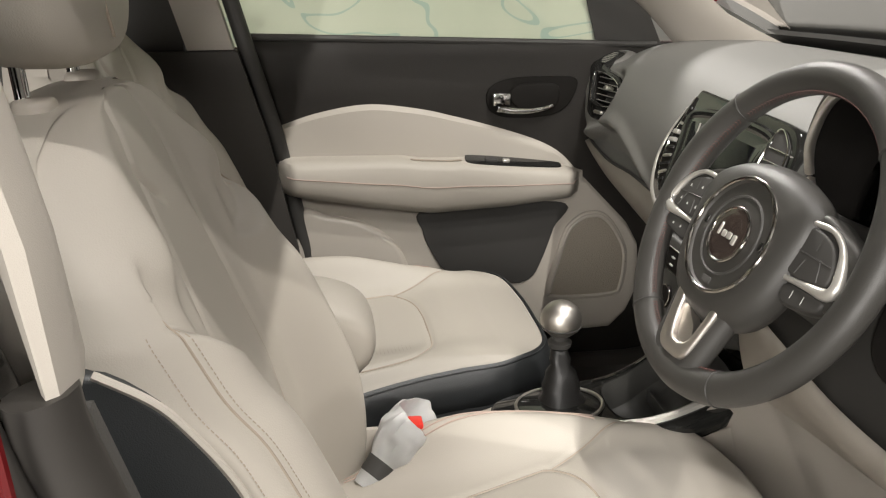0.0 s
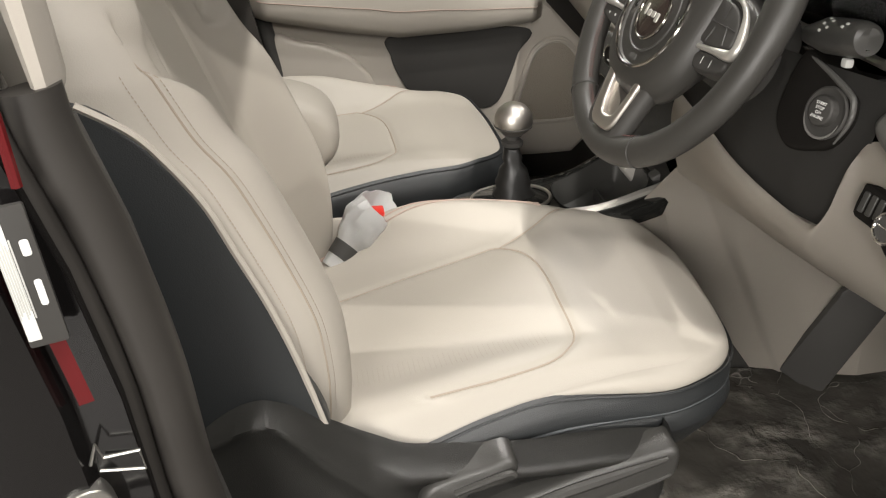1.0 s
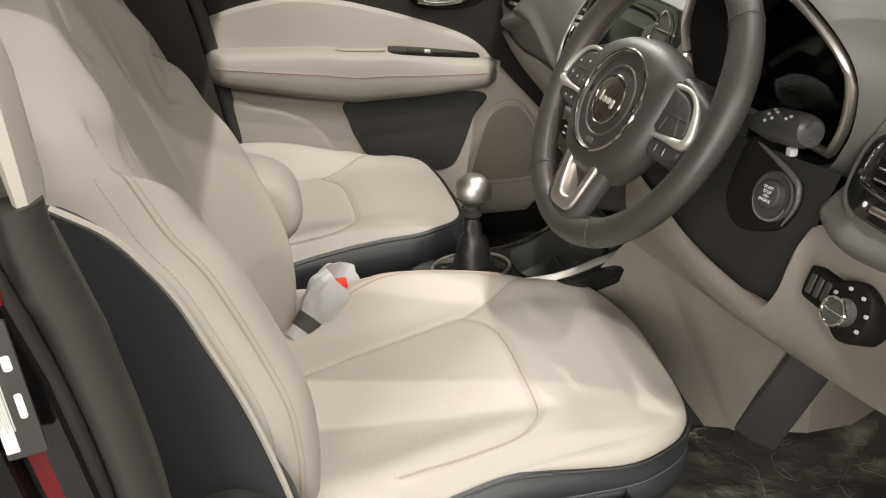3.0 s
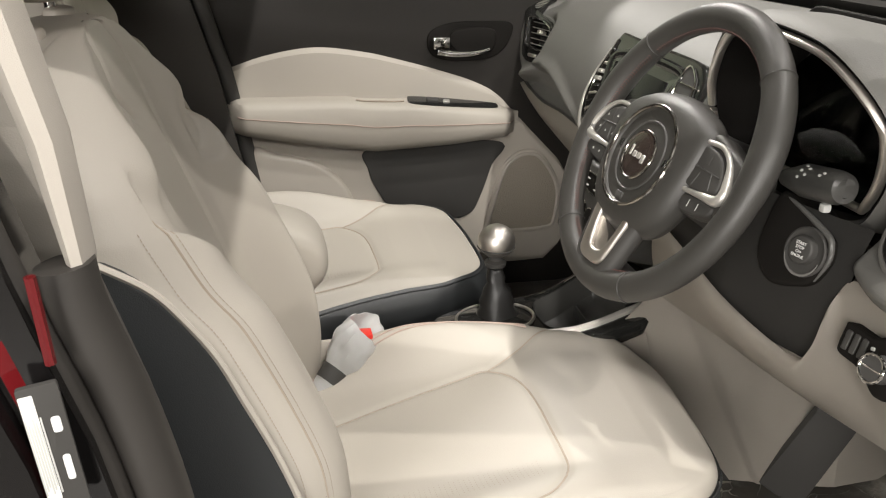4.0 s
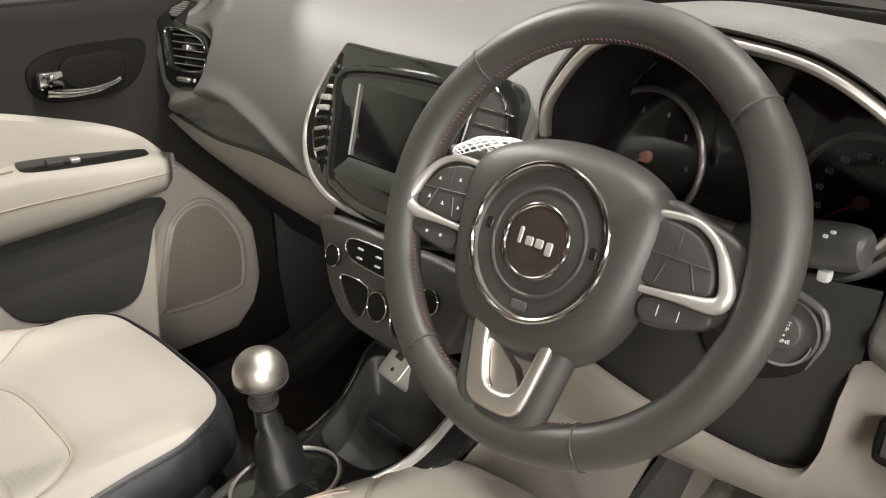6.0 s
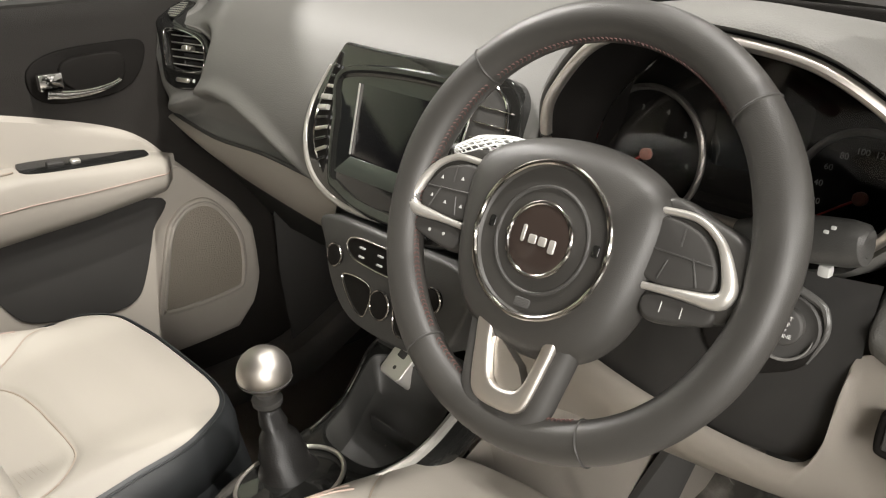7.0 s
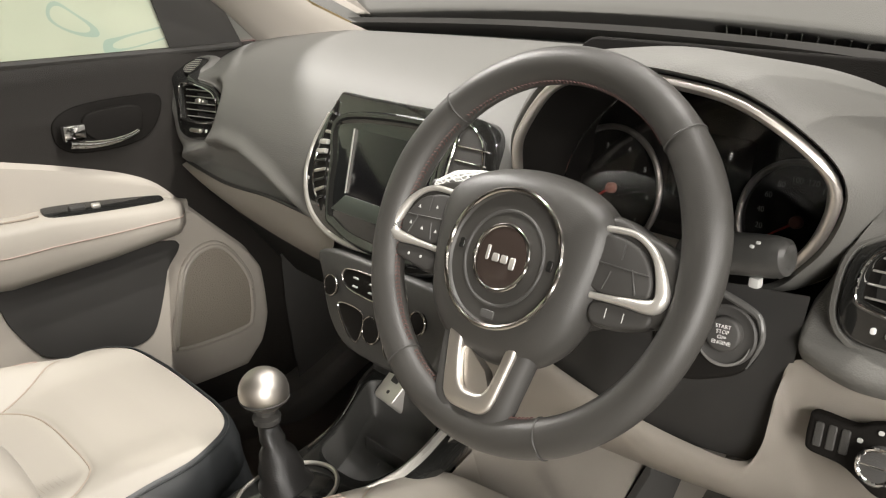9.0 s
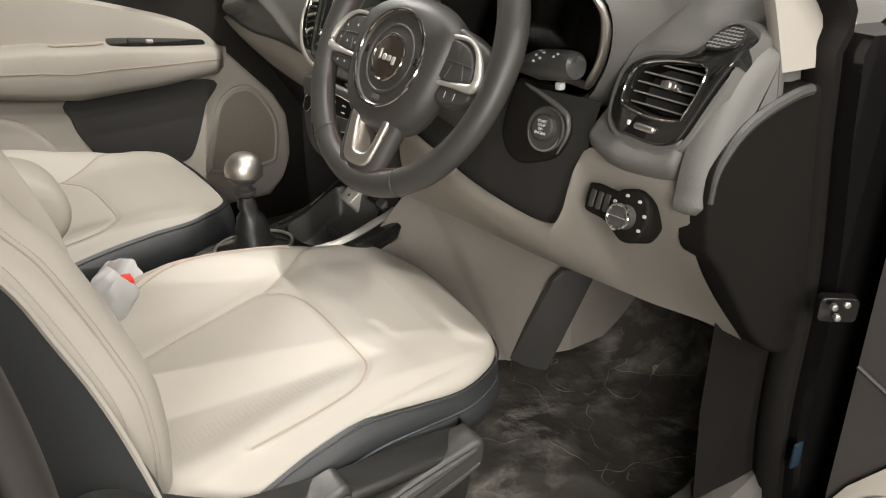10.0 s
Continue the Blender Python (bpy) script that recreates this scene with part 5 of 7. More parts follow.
def dial(y, z, r, numbers, needle):
    cx, cy = -(y + 0.352), (z - 1.075) / 0.98
    face = part("dial", slab(circle(r, 48, cx, cy), 0.003, -0.004, 0.001, MD), CAP_BLACK, dash, "black round dial")
    part("dial_ring", tube([MD @ Vector((a, b, 0.012)) for a, b in circle(r + 0.002, 64, cx, cy)], 0.0036, 8, closed=True), SATIN, face, "silver dial ring")
    part("dial_wall", loft([[MD @ Vector((a, b, h)) for a, b in circle(r, 48, cx, cy)] for h in (0.0, 0.011)], caps=False), BLACK, face)
    for k, text in enumerate(numbers):
        a = radians(220 - 260 * k / (len(numbers) - 1))
        data = bpy.data.curves.new("dial_number", "FONT")
        data.body, data.size, data.align_x, data.align_y, data.extrude = text, 0.0085, "CENTER", "CENTER", 0.0002
        dig = new("dial_number", data)
        dig.data.materials.append(GREY_MARK)
        dig.matrix_world = MD @ pose(cx + 0.72 * r * math.cos(a), cy + 0.72 * r * math.sin(a), 0.0036)
        dig.parent = face
    a = radians(needle)
    p, q = Vector((cx, cy, 0.0065)), Vector((cx + 0.8 * r * math.cos(a), cy + 0.8 * r * math.sin(a), 0.0065))
    part("needle", tube([MD @ p, MD @ q], [0.0016, 0.0006], 6), RED_BUTTON, face, "red needle")
    # the red sheen on the cap is painted as its base colour
    part("needle_hub", slab(circle(0.0065, 24, cx, cy), 0.0105, 0.003, 0.002, MD), material("needle_cap", (0.45, 0.20, 0.15), 0.4), face, "needle cap with a red sheen put into its colour")


dial(-0.231, 1.052, 0.070, "0 1 2 3 4 5 6 7".split(), 215)
dial(-0.462, 1.060, 0.058, "0 20 40 60 80 100 120 140 160 180 200 220".split(), 215)
part("info_display", slab(rounded(0.10, 0.075, 0.008, cx=0.0, cy=0.02), 0.002, -0.004, 0.001, MD), SCREEN, dials, "dark display between the dials")
lens = part("cluster_lens", loft([[MD @ Vector((x * 0.92, y * 0.9 + 0.03, 0.05)) for x, y in hood], [MD @ Vector((x * 0.92, y * 0.9 + 0.03, 0.052)) for x, y in hood]]), CLUSTER_LENS, dash, "clear reflecting dial lens")
lens.visible_shadow = False

# driver's knee side: cream panel, gloss-black column panel, light switch
TOPS = [(0.118, -0.190, 0.925), (0.120, -0.275, 0.908), (0.128, -0.362, 0.884), (0.142, -0.45, 0.868), (0.152, -0.505, 0.868), (0.160, -0.522, 0.90), (0.168, -0.524, 0.950), (0.182, -0.535, 0.975), (0.190, -0.61, 0.975), (0.200, -0.690, 0.970)]
LOWS = [(0.136, -0.185, 0.800), (0.150, -0.25, 0.797), (0.168, -0.32, 0.792), (0.190, -0.40, 0.783), (0.215, -0.46, 0.773), (0.235, -0.505, 0.766), (0.255, -0.54, 0.758), (0.280, -0.58, 0.748), (0.320, -0.635, 0.735), (0.345, -0.682, 0.722)]
kt, kl = curve_through(TOPS, 80), curve_through(LOWS, 80)


def knee(u, v):
    a, b = kt[round(u * 79)], kl[round(u * 79)]
    p = a + (b - a) * v
    return (p[0] - 0.036 * math.sin(math.pi * v**0.7) * (0.35 + 0.65 * u), p[1], p[2])


part("knee_panel", grid(knee, 80, 26), CREAM_TRIM, dash, "cream lower dash panel", solid=0.006, sharp=50)


def column_panel(u, v):
    y = -0.19 - 0.34 * u
    low = near(-y, (0.19, 0.275, 0.362, 0.45, 0.505, 0.53), (0.915, 0.900, 0.876, 0.860, 0.860, 0.88))
    z = low + (1.03 - low) * v
    x = near(-y, (0.19, 0.36, 0.45, 0.53), (0.125, 0.132, 0.152, 0.176)) + 0.02 * v - 0.010 * math.sin(math.pi * v)
    return (x, y, z)


part("column_panel", grid(column_panel, 40, 20), BLACK, dash, "black steering column panel", solid=0.01)
MB = plane_at((0.168, -0.470, 0.985), (0.22, -0.97, 0), (0.25, 0.05, 0.96))
start = part("start_bezel", slab(curve_through([(-0.062, 0.052), (-0.02, 0.040), (0.022, 0.025), (0.031, 0.014), (0.033, -0.004), (0.022, -0.030), (0.0, -0.044), (-0.04, -0.052), (-0.070, -0.02)], 90, True), 0.010, -0.05, 0.006, MB), CAP_BLACK, dash, "black ignition bezel")
# raised edge; its gloss highlight is put into the lighter grey
part("bezel_edge", tube([MB @ Vector(p) for p in curve_through([(-0.056, 0.050, 0.008), (-0.02, 0.040, 0.009), (0.020, 0.025, 0.009), (0.030, 0.014, 0.009), (0.032, -0.004, 0.008), (0.022, -0.029, 0.006)], 40)], [0.0012 + 0.0026 * math.sin(math.pi * k / 39) for k in range(40)], 8), material("shroud_edge_highlight", (0.085, 0.083, 0.078), 0.4), start, "raised edge with its highlight in grey")
part("button_cup", loft([[MB @ Vector((q * math.cos(a), q * math.sin(a) - 0.002, h)) for a in np.linspace(0, 2 * math.pi, 48, endpoint=False)] for q, h in ((0.030, 0.004), (0.0290, 0.0115), (0.027, 0.0125), (0.0250, 0.0115), (0.022, 0.0105), (0.018, 0.0102), (0.001, 0.0101))]), BLACK, start, "dished grey ring round the button")
# the cup's soft highlight, drawn as a pale crescent
part("cup_ring", tube([MB @ Vector((0.0245 * math.cos(a), 0.0245 * math.sin(a) - 0.005, 0.0135)) for a in np.linspace(math.pi * 1.05, math.pi * 1.95, 24)], [0.0004 + 0.0011 * math.sin(math.pi * k / 23) for k in range(24)], 8), material("cup_glint_grey", (0.16, 0.155, 0.145), 0.4), start, "pale crescent for the cup's highlight under the button")
button = part("start_button", slab(circle(0.0165, 48), 0.021, 0.005, 0.003, MB), BLACK, dash, "black start button")
for k, text in enumerate(("START", "STOP", "O/=", "ENGINE")):
    data = bpy.data.curves.new("button_word", "FONT")
    data.body, data.size, data.align_x, data.align_y, data.extrude = text, 0.0050, "CENTER", "CENTER", 0.0002
    word = new("button_word", data)
    word.data.materials.append(WHITE_MARK)
    word.matrix_world = MB @ pose(0, 0.0074 - 0.0050 * k, 0.0213)
    word.parent = button
ML = plane_at((0.170, -0.618, 0.918), (0.13, -0.98, 0.0), (0.28, 0.03, 0.95))
switch = part("light_switch", slab(curve_through([(-0.068, 0.026), (-0.03, 0.024), (-0.012, 0.032), (0.012, 0.037), (0.034, 0.022), (0.039, -0.008), (0.028, -0.034), (0.006, -0.040), (-0.014, -0.030), (-0.034, -0.020), (-0.066, -0.016), (-0.072, -0.006), (-0.072, 0.018)], 90, True) * 0.84, 0.008, -0.03, 0.004, ML), CAP_BLACK, dash, "black light switch panel")
knob = part("switch_knob", slab(circle(0.0150, 48, 0.003, -0.004), 0.025, 0.0, 0.003, ML), DARK, dash, "ribbed light knob")
part("knob_ring", tube([ML @ Vector((x, y, 0.0245)) for x, y in circle(0.0146, 48, 0.003, -0.004)], 0.0020, 8, closed=True), CHROME, knob, "chrome ring")
part("knob_bar", slab(rounded(0.026, 0.0018, 0.0008, cx=0.003, cy=-0.004), 0.0258, 0.02, 0.0005, ML), CHROME, knob)
for a in range(5):
    t = radians(150 - 45 * a)
    part("switch_mark", slab(rounded(0.0042, 0.0036, 0.001, cx=0.005 + 0.0245 * math.cos(t), cy=-0.002 + 0.0240 * math.sin(t)), 0.0086, 0.01, 0.0003, ML), GREY_MARK, switch)
for k in range(3):
    part("dimmer", slab(rounded(0.0075, 0.022, 0.002, cx=-0.050 + 0.0110 * k, cy=0.004), 0.0095, 0.005, 0.001, ML), TRIM_GREY, switch, "dimmer wheel")
nest(dash)


# ---- steering wheel ----
WHEEL = (0.037, -0.334, 1.070)
MW = plane_at(WHEEL, (0.0911, -0.9958, 0), (0.4418, 0.0404, 0.8962))
MX = MW @ pose(-0.0075, 0, 0)
wheel = thing("steering_wheel", WHEEL, "dark leather steering wheel with silver spokes and round hub", "steering wheel")


def rim_at(a, b, grow=0.0):
    """A point of the rim's skin: a round the wheel, b round the tube."""
    rx, rn = 0.0182 + grow, 0.0165 + grow
    bulge = 1 + 0.12 * math.exp(-(((math.degrees(a) % 360 - 20) / 22) ** 2)) + 0.12 * math.exp(-(((math.degrees(a) % 360 - 160) / 22) ** 2))
    r = 0.1737 + rx * bulge * math.cos(b)
    return MW @ Vector((r * math.cos(a), r * math.sin(a), rn * bulge * math.sin(b)))


part("rim", grid(lambda u, v: rim_at(2 * math.pi * u, 2 * math.pi * v), 160, 22, True, True), WHEEL_LEATHER, wheel, "dark grey leather rim")
for deg in (137, 43.8, 232, 295):
    part("rim_joint", tube([rim_at(radians(deg), b, 0.0002) for b in np.linspace(0, 2 * math.pi, 28, endpoint=False)], 0.0011, 5, closed=True), BLACK, wheel)
stitch = bmesh.new()
for lo, hi in ((46, 135), (139, 230), (234, 293)):
    n = int((hi - lo) * 0.66)
    for k in range(n):
        a = radians(lo + (hi - lo) * (k + 0.5) / n)
        for sgn in (-1, 1):
            p, q = Vector(rim_at(a - 0.009, math.pi - 0.30 + 0.0 * sgn, 0.0006)), Vector(rim_at(a + 0.006, math.pi - 0.30 + 0.16 * sgn, 0.0006))
            d = (q - p).normalized()
            s = d.cross(Vector((0, 0, 1))).normalized() * 0.0005
            up = s.cross(d).normalized() * 0.0012
            vs = [stitch.verts.new(c) for c in (p - s, q - s, q + s, p + s, (p + q) / 2 + up)]
            for tri in ((0, 1, 4), (1, 2, 4), (2, 3, 4), (3, 0, 4)):
                stitch.faces.new([vs[i] for i in tri])
sewn = part("rim_stitching", stitch, RED_STITCH, wheel, "red cross stitching inside the rim")
sewn["kind"] = "stuff"

PAD = [(0.0, 0.068), (0.045, 0.063), (0.080, 0.048), (0.094, 0.026), (0.090, -0.03), (0.076, -0.072), (0.048, -0.098), (0.0, -0.107)]
pad = 1.04 * curve_through([(x, y) for x, y in PAD] + [(-x, y) for x, y in PAD[-2:0:-1]], 80, True)
if (pad[:, 0] * np.roll(pad[:, 1], -1) - np.roll(pad[:, 0], -1) * pad[:, 1]).sum() < 0:
    pad = pad[::-1]
mid = np.array([0.0, -0.016])
cover = part("hub_cover", loft([[MX @ Vector((*(mid + (p - mid) * k), h)) for p in pad] for k, h in ((0.62, -0.050), (0.80, -0.034), (0.98, -0.018), (1.02, -0.006), (0.985, 0.004), (0.93, 0.012), (0.86, 0.0175))] + [[MX @ Vector((*(mid + (p - mid) / np.linalg.norm(p - mid) * r), h)) for p in pad] for r, h in ((0.0665, 0.0222), (0.0625, 0.0218), (0.0605, 0.0185), (0.045, 0.0195), (0.005, 0.021))]), WHEEL_LEATHER, wheel, "dark airbag cover", sharp=60)
part("hub_ring", tube([MX @ Vector((0.0640 * math.cos(a), -0.016 + 0.0640 * math.sin(a), 0.0225)) for a in np.linspace(0, 2 * math.pi, 80, endpoint=False)], 0.0024, 8, closed=True), DARK_CHROME, cover, "dark chrome ring")
part("hub_groove", tube([MX @ Vector((0.044 * math.cos(a), -0.016 + 0.044 * math.sin(a), 0.0196)) for a in np.linspace(0, 2 * math.pi, 64, endpoint=False)], 0.0018, 8, closed=True), DARK, cover)
badge = part("hub_badge", slab(circle(0.0300, 48, 0, -0.016), 0.0235, 0.01, 0.002, MX, 0.001), material("brown_badge_gloss", (0.035, 0.026, 0.022), 0.12, coat=0.5), wheel, "dark round badge")
part("badge_ring", tube([MX @ Vector((0.0303 * math.cos(a), -0.016 + 0.0303 * math.sin(a), 0.0230)) for a in np.linspace(0, 2 * math.pi, 64, endpoint=False)], 0.0018, 8, closed=True), DARK_CHROME, badge, "chrome badge ring")
for k, (w, h, dy) in enumerate(((0.0035, 0.014, 0.001), (0.0075, 0.0075, -0.002), (0.0075, 0.0075, -0.002), (0.0060, 0.0110, -0.004))):
    part("badge_mark", slab(rounded(w, h, 0.0015, cx=-0.0145 + 0.0098 * k, cy=-0.015 + dy), 0.0254, 0.022, 0.0006, MX), PALE_SILVER, badge)
part("airbag_mark", slab(rounded(0.015, 0.008, 0.002, cx=0.0, cy=-0.069), 0.0208, 0.018, 0.0006, MX), DARK, cover)
for sgn in (-1, 1):
    part("hub_clip", slab(rounded(0.006, 0.010, 0.002, cx=0.0515 * sgn, cy=-0.012), 0.0205, 0.018, 0.0006, MX), PIANO, cover)
    # spoke with its silver bracket and keys
    arm = [(0.080, 0.040), (0.120, 0.036), (0.156, 0.018), (0.160, -0.022), (0.140, -0.038), (0.085, -0.046)]
    spoke = part("spoke", slab(curve_through([(sgn * x * 1.055, y) for x, y in arm], 60, True), 0.004, -0.022, 0.006, MX), WHEEL_LEATHER, wheel, "dark side spoke")
    keys = [(0.084, 0.026), (0.116, 0.024), (0.133, 0.006), (0.138, -0.010), (0.130, -0.018), (0.084, -0.018)]
    pads = part("key_pad", slab(curve_through([(sgn * x * 1.055, y) for x, y in keys], 50, True), 0.010, 0.0, 0.003, MX), BLACK, wheel, "black thumb keys")
    for x0, y0, x1, y1 in ((0.086, 0.004, 0.134, 0.002), (0.107, 0.024, 0.107, 0.010), (0.100, -0.002, 0.096, -0.018), (0.118, 0.004, 0.126, -0.016)):
        part("key_line", tube([MX @ Vector((sgn * x0 * 1.055, y0, 0.0102)), MX @ Vector((sgn * x1 * 1.055, y1, 0.0102))], 0.0008, 5), DARK, pads)
    for x0, y0 in () if sgn > 0 else ((0.098, 0.015), (0.120, 0.012), (0.092, -0.009), (0.110, -0.009), (0.126, -0.006)):
        part("key_mark", slab([(sgn * x0 * 1.055 - 0.0018, y0 - 0.0015), (sgn * x0 * 1.055 + 0.0018, y0 - 0.0015), (sgn * x0 * 1.055, y0 + 0.0018)], 0.0104, 0.008, 0.0002, MX), GREY_MARK, pads)
    bracket = curve_through([(sgn * x * 1.055, y, 0.007) for x, y in ((0.084, 0.033), (0.112, 0.033), (0.133, 0.020), (0.146, -0.004), (0.1475, -0.016), (0.140, -0.022), (0.118, -0.0235), (0.086, -0.0255))], 50)
    wid = [0.0030 + 0.0035 * math.exp(-(((k / 49 - 0.60) / 0.20) ** 2)) for k in range(50)]
    part("spoke_bracket", tube([MX @ Vector(p) for p in bracket], wid, 10), PALE_SILVER, spoke, "satin silver spoke bracket")
    bar = [(0.090, -0.030), (0.134, -0.028), (0.143, -0.032), (0.134, -0.042), (0.094, -0.048)]
    low = part("rocker_key", slab(curve_through([(sgn * x * 1.055, y) for x, y in bar], 50, True), 0.007, -0.01, 0.003, MX), BLACK, wheel, "black rocker keys")
    for k in (0.104, 0.120):
        part("key_dot", slab(rounded(0.0008, 0.0085, 0.0003, cx=k * 1.055, cy=-0.037) if sgn > 0 else circle(0.0016, 10, -k * 1.055, -0.037), 0.0075, 0.005, 0.0002, MX), GREY_MARK, low)
# lower spoke with its silver U
ARM = curve_through([(-0.044, -0.085, 0.0), (-0.037, -0.130, 0.002), (-0.031, -0.156, 0.002), (-0.016, -0.166, 0.002), (0.016, -0.166, 0.002), (0.031, -0.156, 0.002), (0.037, -0.130, 0.002), (0.044, -0.085, 0.0)], 60)
bottom = part("lower_spoke", tube([MX @ Vector(p) for p in ARM], [0.0125] * 60, 10), BLACK, wheel, "black forked lower spoke")
plate = [(-0.040, -0.090), (-0.036, -0.118), (-0.031, -0.142), (-0.026, -0.153), (-0.014, -0.159), (0.014, -0.159), (0.026, -0.153), (0.031, -0.142), (0.036, -0.118), (0.040, -0.090), (0.030, -0.088), (0.025, -0.112), (0.019, -0.134), (0.010, -0.141), (-0.006, -0.141), (-0.013, -0.134), (-0.020, -0.112), (-0.026, -0.088)]
part("lower_spoke_trim", slab([tuple(q) for q in curve_through(plate, 120, True)], 0.0175, -0.004, 0.004, MX), SATIN, bottom, "satin silver U trim")
part("spoke_inlay", loft([[MX @ Vector((x, y, h)) for x, y in ((-0.024, -0.098), (-0.019, -0.114), (-0.012, -0.135), (-0.005, -0.142), (0.009, -0.142), (0.018, -0.135), (0.008, -0.120), (-0.004, -0.112))] for h in (-0.002, 0.010)]), SATIN, bottom, "hollowed satin inlay")
part("column", tube([MX @ Vector((0, 0, -0.03)), MX @ Vector((0, -0.005, -0.14))], [0.050, 0.062], 24), BLACK, wheel, "black column shroud")
# stalks
STALK = material("dark_stalk_plastic", (0.045, 0.044, 0.041), 0.4, grain=0.2)
part("wiper_stalk", tube([Vector(p) for p in ((0.150, -0.425, 1.060), (0.150, -0.450, 1.065), (0.150, -0.464, 1.068), (0.150, -0.500, 1.074), (0.150, -0.518, 1.077), (0.150, -0.528, 1.079), (0.150, -0.530, 1.0793), (0.150, -0.5285, 1.079))], [0.010, 0.0155, 0.0190, 0.0190, 0.0185, 0.0160, 0.0115, 0.0095], 24), STALK, wheel, "dark wiper stalk with white marks")
for y, turn in ((-0.470, 20), (-0.470, 45), (-0.470, 70), (-0.480, 32), (-0.480, 58), (-0.503, 40), (-0.507, 52)):
    face = Vector((-math.cos(radians(turn)), 0.0, math.sin(radians(turn))))
    side = Vector((0.0, -1.0, 0.0))
    part("stalk_mark", slab(rounded(0.0042, 0.0030, 0.001), 0.0006, -0.001, 0.0002, plane_at(Vector((0.150, y, 1.068 - 0.166 * (y + 0.464))) + face * 0.0190, side, face.cross(side))), GREY_MARK, wheel)
part("stalk_tab", box(0.146, 0.156, -0.506, -0.496, 1.044, 1.054, 0.003), GREY_MARK, wheel, "white plastic tab under the stalk")
nest(wheel)

# left stalk in its white transport net
net = thing("wrapped_stalk", (0.12, -0.19, 1.06), "indicator stalk wrapped in white foam netting", "stalk")
axis = [Vector(p) for p in ((0.118, -0.262, 1.062), (0.118, -0.225, 1.070), (0.116, -0.190, 1.073), (0.113, -0.150, 1.074), (0.112, -0.119, 1.074))]
part("stalk", tube(axis, [0.007, 0.009, 0.010, 0.009, 0.006], 10), DARK, net)
rad = [0.022, 0.027, 0.027, 0.021, 0.003]
pts, rr = curve_through(axis, 26), np.interp(np.linspace(0, 1, 26), np.linspace(0, 1, 5), rad)
strands = []
for k in range(22):
    for sgn in (-1, 1):
        line = []
        for i, (p, r) in enumerate(zip(pts, rr)):
            a = 2 * math.pi * k / 22 + sgn * 0.10 * i
            line.append(Vector(p) + float(r) * Vector((math.cos(a), 0.0, math.sin(a))))
        strands.append(tube(line, 0.0010, 4))
part("foam_net", merge(*strands), WHITE_NET, net, "white foam netting")
settle(net)


# ---- centre console and tunnel ----
console = thing("centre_console", (0.0, 0.005, 0.40), "black centre console with gear lever, open tray and cream sides", "console")
part("tunnel", box(-1.2, 0.60, -0.100, 0.020, 0.36, 0.640, 0.03), BLACK, console)
part("console_rim", loft([[(x, -0.046 - 0.012 * k, 0.640), (x, -0.060 - 0.012 * k, 0.640), (x, -0.062 - 0.012 * k, 0.690), (x, -0.056 - 0.012 * k, 0.700), (x, -0.048 - 0.012 * k, 0.700), (x, -0.044 - 0.012 * k, 0.690)] for x, k in ((-0.62, 0.4), (-0.40, 0.2), (-0.28, 0.2), (-0.22, -0.6), (-0.172, -2.6))]), CREAM_TRIM, console, "cream rim of the console")
DECK = curve_through([(-0.175, -0.085), (-0.13, -0.104), (-0.04, -0.118), (0.02, -0.138), (0.065, -0.146), (0.11, -0.136), (0.165, -0.118), (0.215, -0.078), (0.235, 0.0), (0.215, 0.085), (0.165, 0.112), (0.134, 0.094), (0.087, 0.062), (0.043, 0.037), (-0.02, 0.026), (-0.08, 0.024), (-0.15, 0.000), (-0.180, -0.030)], 120, True)
TRAY = curve_through([(0.004, -0.088), (0.038, -0.101), (0.085, -0.098), (0.125, -0.082), (0.148, -0.042), (0.152, 0.040), (0.140, 0.074), (0.108, 0.062), (0.048, 0.024), (0.006, 0.004), (-0.004, -0.04)], 120, True)


def deck_z(x):
    return 0.708 + 0.030 * smooth(-0.06, 0.2, x)


def ring3(loop, dz, pull=0.0):
    q = inset_loop(loop, pull)
    return [(x, y, deck_z(x) + dz) for x, y in q]


ccw = lambda q: q if (q[:, 0] * np.roll(q[:, 1], -1) - np.roll(q[:, 0], -1) * q[:, 1]).sum() > 0 else q[::-1]
DECK, TRAY = ccw(DECK), ccw(TRAY)
# start both loops at the rear so that the skin between them does not twist
DECK = np.roll(DECK, -int(np.argmin(np.arctan2(DECK[:, 1] + 0.02, DECK[:, 0] - 0.07))), 0)
TRAY = np.roll(TRAY, -int(np.argmin(np.arctan2(TRAY[:, 1] + 0.02, TRAY[:, 0] - 0.07))), 0)
part("console_deck", loft([ring3(DECK, -0.035, 0.006), ring3(DECK, -0.012), ring3(DECK, -0.003, 0.002), ring3(DECK, 0.0, 0.006), ring3(TRAY, 0.0, -0.008), ring3(TRAY, -0.002, -0.002)], caps=False), PIANO, console, "gloss black console deck")
part("tray", loft([ring3(TRAY, -0.001, -0.003), ring3(TRAY, -0.012), ring3(TRAY, -0.048, 0.006), ring3(TRAY, -0.055, 0.014), ring3(TRAY, -0.056, 0.03), [(0.075 + (x - 0.075) * 0.02, -0.02 + (y + 0.02) * 0.02, deck_z(0.075) - 0.056) for x, y, z in ring3(TRAY, 0.0)]], caps=False), TRAY_GREY, console, "open charcoal storage tray")
part("tray_step", box(0.084, 0.087, -0.080, 0.020, 0.668, 0.690, 0.001), TRIM_GREY, console, "pale divider edge")
